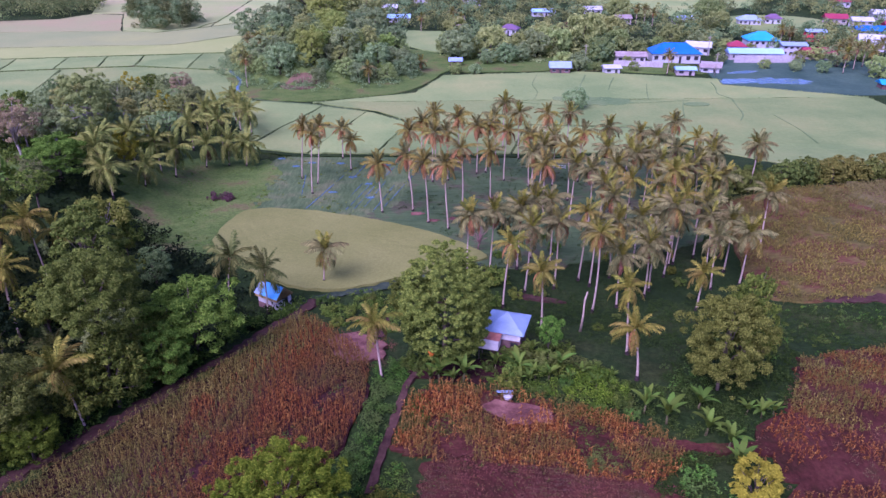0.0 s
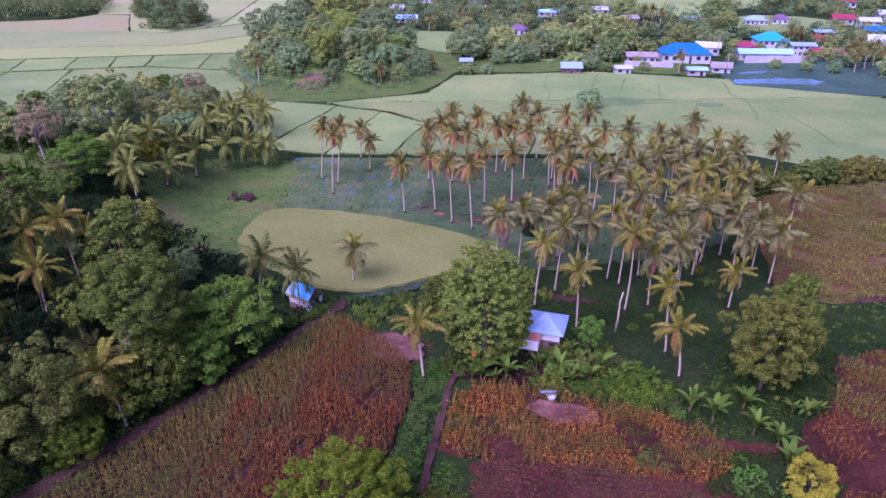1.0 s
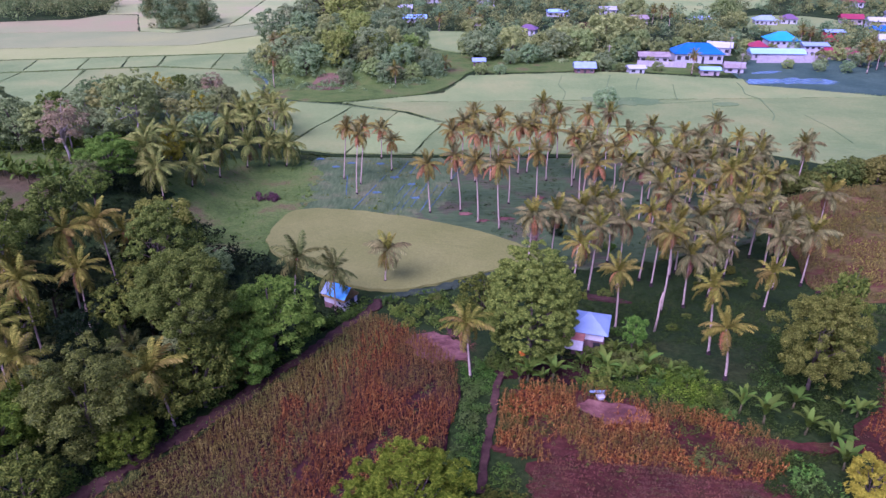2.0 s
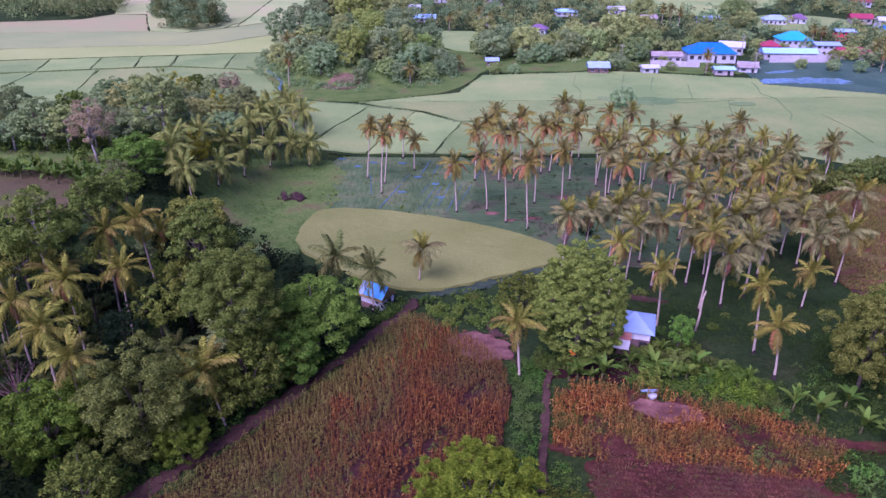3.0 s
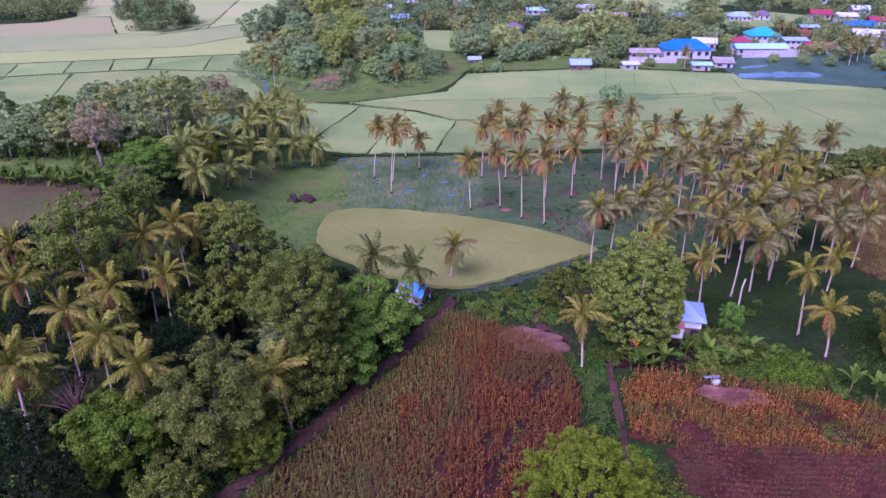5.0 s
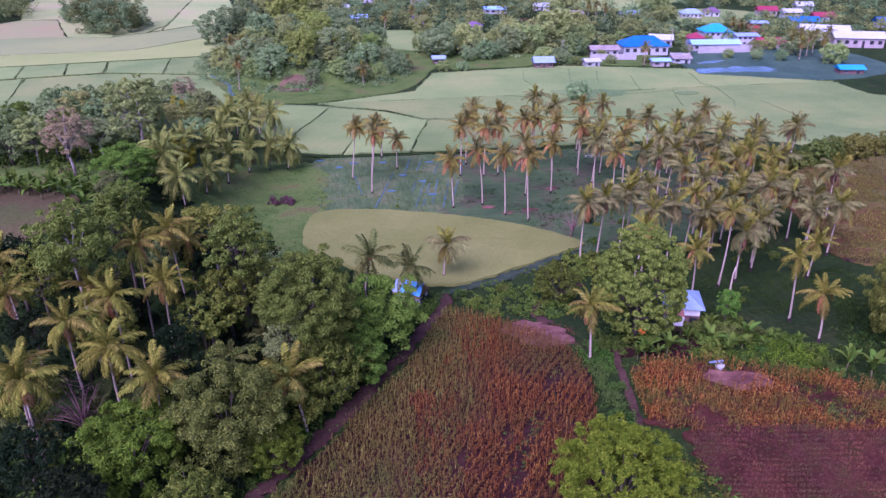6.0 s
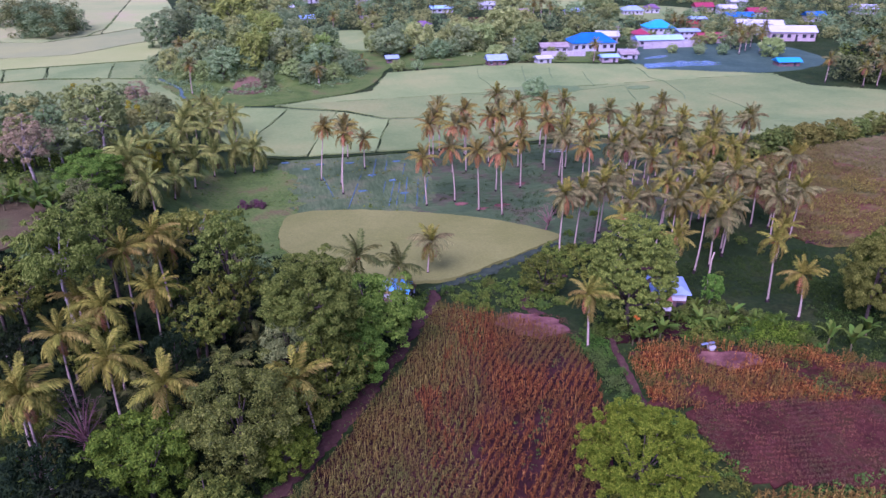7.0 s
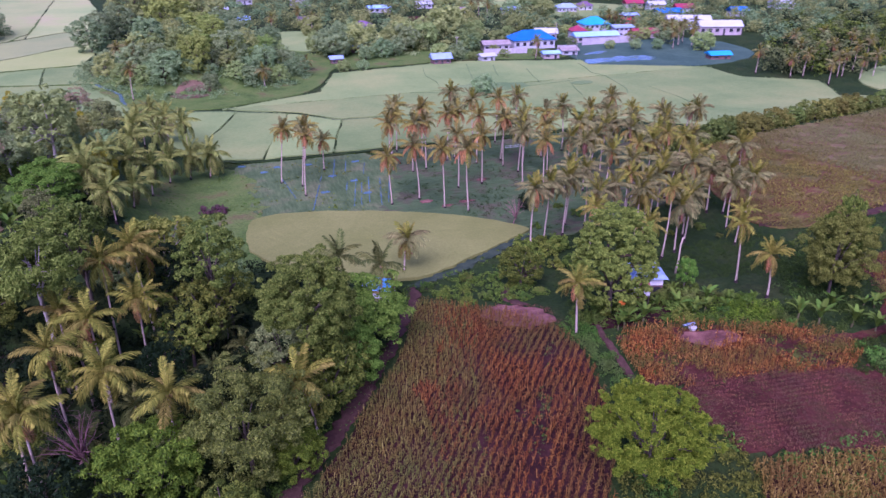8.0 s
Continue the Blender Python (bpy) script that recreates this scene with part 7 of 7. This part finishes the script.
def long_wall(name, a, b, h, label):
    root = tagged(new(name), label, "wall")
    L = math.dist(a, b)
    root.matrix_basis = pose(a[0], a[1], FAR - 0.1, 0, 0, math.degrees(math.atan2(b[1] - a[1], b[0] - a[0])))
    part("panel", mesh_of("panel", *box(L / 2, 0, 0, L, 0.2, h), M["wall_block"]), root)
    part("coping", mesh_of("coping", *box(L / 2, 0, h, L, 0.3, 0.1), M["wall_block"]), root)
    for k in range(int(L / 4) + 1):
        part("pier", mesh_of("pier", *box(k * 4.0, -0.05, 0, 0.35, 0.4, h + 0.25), M["wall_block"]), root)


for a, b, h in [((71.2, 295.0), (90.5, 291.6), 2.6), ((124.0, 302.1), (152.7, 302.1), 3.2), ((107.4, 295.0), (115.6, 292.7), 2.2)]:
    long_wall("compound_wall", a, b, h, "long stained concrete compound wall")


def utility_pole(x, y, h):
    root = tagged(new("utility_pole"), "tall grey wooden utility pole with a crossarm beside a village", "pole", "utility poles")
    root.location = (x, y, lz(x, y) - 0.3)
    part("pole", mesh_of("pole", *tube([(0, 0, 0), (0, 0, h)], [0.17, 0.11], 8), M["pale_bark"], True), root)
    part("crossarm", mesh_of("crossarm", *box(0, 0, h - 0.9, 1.8, 0.14, 0.14), M["pale_bark"]), root)
    for px in (-0.75, 0.0, 0.75):
        part("insulator", mesh_of("insulator", *tube([(px, 0, h - 0.76), (px, 0, h - 0.55)], [0.06, 0.04], 6), M["wall_white"]), root)


for x, y, h in ((106.5, 276.0, 9.5), (118.0, 318.0, 9.0), (60.0, 300.0, 8.5)):
    utility_pole(x, y, h)

# distant trees and palms
for i, (x, y, s) in enumerate([(6.3, 308.7, 1.59), (21.4, 315.5, 1.62), (35.6, 319.7, 1.32), (40.9, 315.5, 1.31), (63.9, 330, 2.18), (50.9, 289.8, 0.81), (54.9, 286.3, 0.85), (66.9, 306, 1.29), (80, 350.7, 1.72), (26.6, 302.1, 0.94), (86.2, 315.5, 0.9), (110.1, 345.7, 1.24), (119.6, 337.7, 0.86), (149.4, 413.8, 1.8), (148.1, 391.9, 1.28), (131.6, 402.6, 1.01), (48.8, 354.1, 1.22), (105.2, 438.1, 1.53), (18.3, 354.1, 0.97), (169.3, 272.9, 1.1), (151.1, 302.1, 0.69), (43.1, 226.2, 0.8), (2.6, 320.9, 1.21), (10.7, 313.5, 1.08), (18.8, 299.8, 0.73), (43.4, 326.6, 1.48), (50.8, 319, 1.46), (33.1, 305.8, 0.85)] + [(49.5, 292.3, 0.83), (71.6, 349.7, 1.36), (67.2, 304.4, 0.98), (80.6, 332.9, 1.19), (6.8, 370.3, 1.27), (163.2, 294, 1.07), (178.4, 306.8, 1.13), (161, 307.5, 0.74), (150.5, 326.9, 0.76), (24.6, 351.6, 1.09), (77.2, 286.3, 0.47), (121.4, 347.7, 1.03), (129.5, 327.8, 0.74), (5, 279.9, 0.58), (12.8, 279.6, 0.49), (77.9, 300.4, 0.43), (92.4, 285.9, 0.42), (117.4, 300.2, 0.51), (62.2, 286.1, 0.46), (131.9, 290.3, 0.5), (142.3, 285.5, 0.56), (139.6, 324.4, 0.56), (110.2, 316.1, 0.47), (151.8, 282, 0.56), (57.6, 295.6, 0.52), (165, 342.5, 0.66), (135.2, 359.5, 0.67), (101.7, 339.8, 0.62)] + [(82.5, 333.7, 0.72), (179.9, 342.4, 0.74)]):
    put((FAR_A, FAR_B, FAR_B)[i % 3], x, y, s, i * 67.0)
for i, (x, y, s) in enumerate([(-93.7, 354.7, 1.65), (-91.9, 392.6, 1.44), (-83, 452.1, 2.34), (-85.9, 403.3, 1.61), (-65.6, 290, 1.22), (-61, 388.3, 2.36), (-43, 286.3, 1.04), (-48.5, 277.3, 0.86), (-61.4, 265.8, 1.20), (-55.1, 277.3, 1.01), (-46.1, 260.2, 0.62), (-37.6, 275.9, 1.23), (-34.1, 354.3, 1.83), (-25.6, 276.8, 1.08), (-21.4, 306.1, 1.28), (-41.6, 392.3, 2.01), (-70.5, 277.5, 1.10), (-31.7, 264.8, 0.82), (-13.5, 277.3, 0.85), (-17.9, 285.5, 0.96), (-21.2, 267.6, 0.68), (-88.7, 300, 0.69), (-53.8, 392.4, 1.78)]):
    put((MOUND_D, MOUND_C, MOUND_B, MOUND_A)["DCBA".index('DABDDCCCDBAAAAABDADABAB'[i])], x, y, s, i * 67.0)
for i, (x, y, h) in enumerate([(-71.6, 255.8, 10.7), (-76.8, 284.7, 9.3), (-27.5, 261.8, 6.3), (-9, 285.9, 3.8), (88.6, 278.7, 7.9), (108.8, 410.4, 9), (113.6, 410.4, 9), (115.8, 401.6, 8), (157.2, 335, 9), (162.6, 336.6, 8), (163.3, 293.3, 9), (166.9, 294.1, 10), (166.7, 286.9, 9), (173.7, 293.3, 9), (169.6, 280.7, 9), (179.6, 294.1, 10), (159, 280.2, 8), (157.6, 224, 9), (187.3, 241.4, 9), (196.8, 247, 10), (170.8, 213.4, 9), (190.8, 219.8, 10), (185.1, 208.6, 9), (214.5, 249.2, 10), (199.3, 217, 10), (165.7, 214.5, 7), (193.9, 225.6, 10), (183.2, 221.8, 9)] + [(220, 239.2, 10), (214.8, 225.8, 10), (196.4, 204.8, 9), (184.7, 230.8, 9), (183.1, 209, 8), (186.7, 201.9, 8), (169.7, 199.8, 8), (71.3, 151.1, 7), (-37.9, 431.5, 8), (5, 406.3, 8), (9.2, 383.8, 8), (-11.6, 383.8, 8), (-72.3, 280.2, 9)]):
    coconut_palm(x, y, h, 0, 0.95, 900 + i, 0.7, "distant coconut palms", "distant coconut palm with reddish old fronds")


def far_wood(name, label, outline, spacing, mats, seed, holes=(), size=(2.8, 5.0), height=(5, 10), leaves=150, leaf=0.85):
    r = np.random.default_rng(seed)
    o = np.array(outline)
    lo, hi = o.min(0), o.max(0)
    n = int((hi - lo).prod() / spacing ** 2)
    x, y = r.uniform(lo[0], hi[0], n), r.uniform(lo[1], hi[1], n)
    ok = inside(outline, x, y) & (soft_noise(x, y, 17.0, seed) + r.uniform(-0.3, 0.3, n) > 0.22)
    for h in holes:
        ok &= ~inside(h, x, y)
    x, y = x[ok], y[ok]
    for j, mat in enumerate(mats):
        sel = np.arange(len(x)) % len(mats) == j
        c, rad = [], []
        for a, b in zip(x[sel], y[sel]):
            rr, hh = r.uniform(*size), r.uniform(*height)
            for q in range(7):
                d = r.normal(size=3)
                d /= np.linalg.norm(d)
                c.append((a + d[0] * rr * 0.6, b + d[1] * rr * 0.6, FAR + hh * r.uniform(0.08, 0.95)))
                rad.append(rr * r.uniform(0.4, 0.65))
        v, f = leaf_cards(c, rad, int(sel.sum() * leaves), leaf, r, tri=True)
        tagged(new(name, mesh_of(name, v, f, mat)), label, "wood", kind="stuff")


CLEAR = [[(96, 560), (106, 470), (130, 448), (168, 440), (176, 470), (215, 500), (240, 560)], [(-38, 394), (-14, 328), (16, 320), (22, 374), (8, 386)], [(100, 316), (100, 240), (200, 240), (200, 306), (160, 320)], [(176, 457), (150, 393), (190, 376), (222, 400), (227, 442)], [(58, 422), (62, 396), (88, 392), (94, 420)],]
HOUSE_PLOTS = [[(x - w * 0.65, y - d * 1.2), (x + w * 0.65, y - d * 1.2), (x + w * 0.6, y + d * 0.6), (x - w * 0.6, y + d * 0.6)] for x, y, w, d, *_ in V]
VILLAGE = [(-95, 640), (-92, 460), (-40, 396), (-8, 388), (24, 350), (30, 318), (62, 306), (100, 318), (165, 322), (205, 300), (210, 262), (240, 232), (300, 262), (420, 380), (520, 640)]
far_wood("village_trees", "trees and gardens between the houses of a village", VILLAGE, 7.8, [M["leaf_far_haze"], M["leaf_far_olive_haze"], M["leaf_dark"]], 71, CLEAR + HOUSE_PLOTS)
undergrowth("village_gardens", "low garden bushes between village houses", [(40, 300), (60, 312), (100, 316), (178, 318), (240, 330), (260, 420), (60, 420), (20, 350)], 5.0, 1.3, 2.0, 16, 0.9, M["leaf_far_haze"], 75, 0.6, CLEAR)
far_wood("far_wood", "wood beyond rice fields", [(-173.3, 395.1), (-153.3, 389.2), (-136.7, 399.1), (-145.4, 431.8), (-178.0, 456.5), (-192.2, 443.8)], 5.0, [M["leaf_dark"], M["leaf_far_haze"]], 72, height=(11, 18), leaves=400, leaf=0.75)
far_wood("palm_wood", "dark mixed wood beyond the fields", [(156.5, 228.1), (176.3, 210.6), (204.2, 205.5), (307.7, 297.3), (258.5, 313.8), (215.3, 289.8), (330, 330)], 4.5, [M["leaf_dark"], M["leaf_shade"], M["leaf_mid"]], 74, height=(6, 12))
far_wood("far_wood", "distant belt of trees", [(-256.2, 420.3), (-239.0, 424.8), (-226.0, 438.9), (-214.4, 459.1), (-233.5, 511.5), (-300, 640), (-420, 600)], 5.0, [M["leaf_dark"], M["leaf_dark"]], 73, height=(10, 17), size=(4, 7))
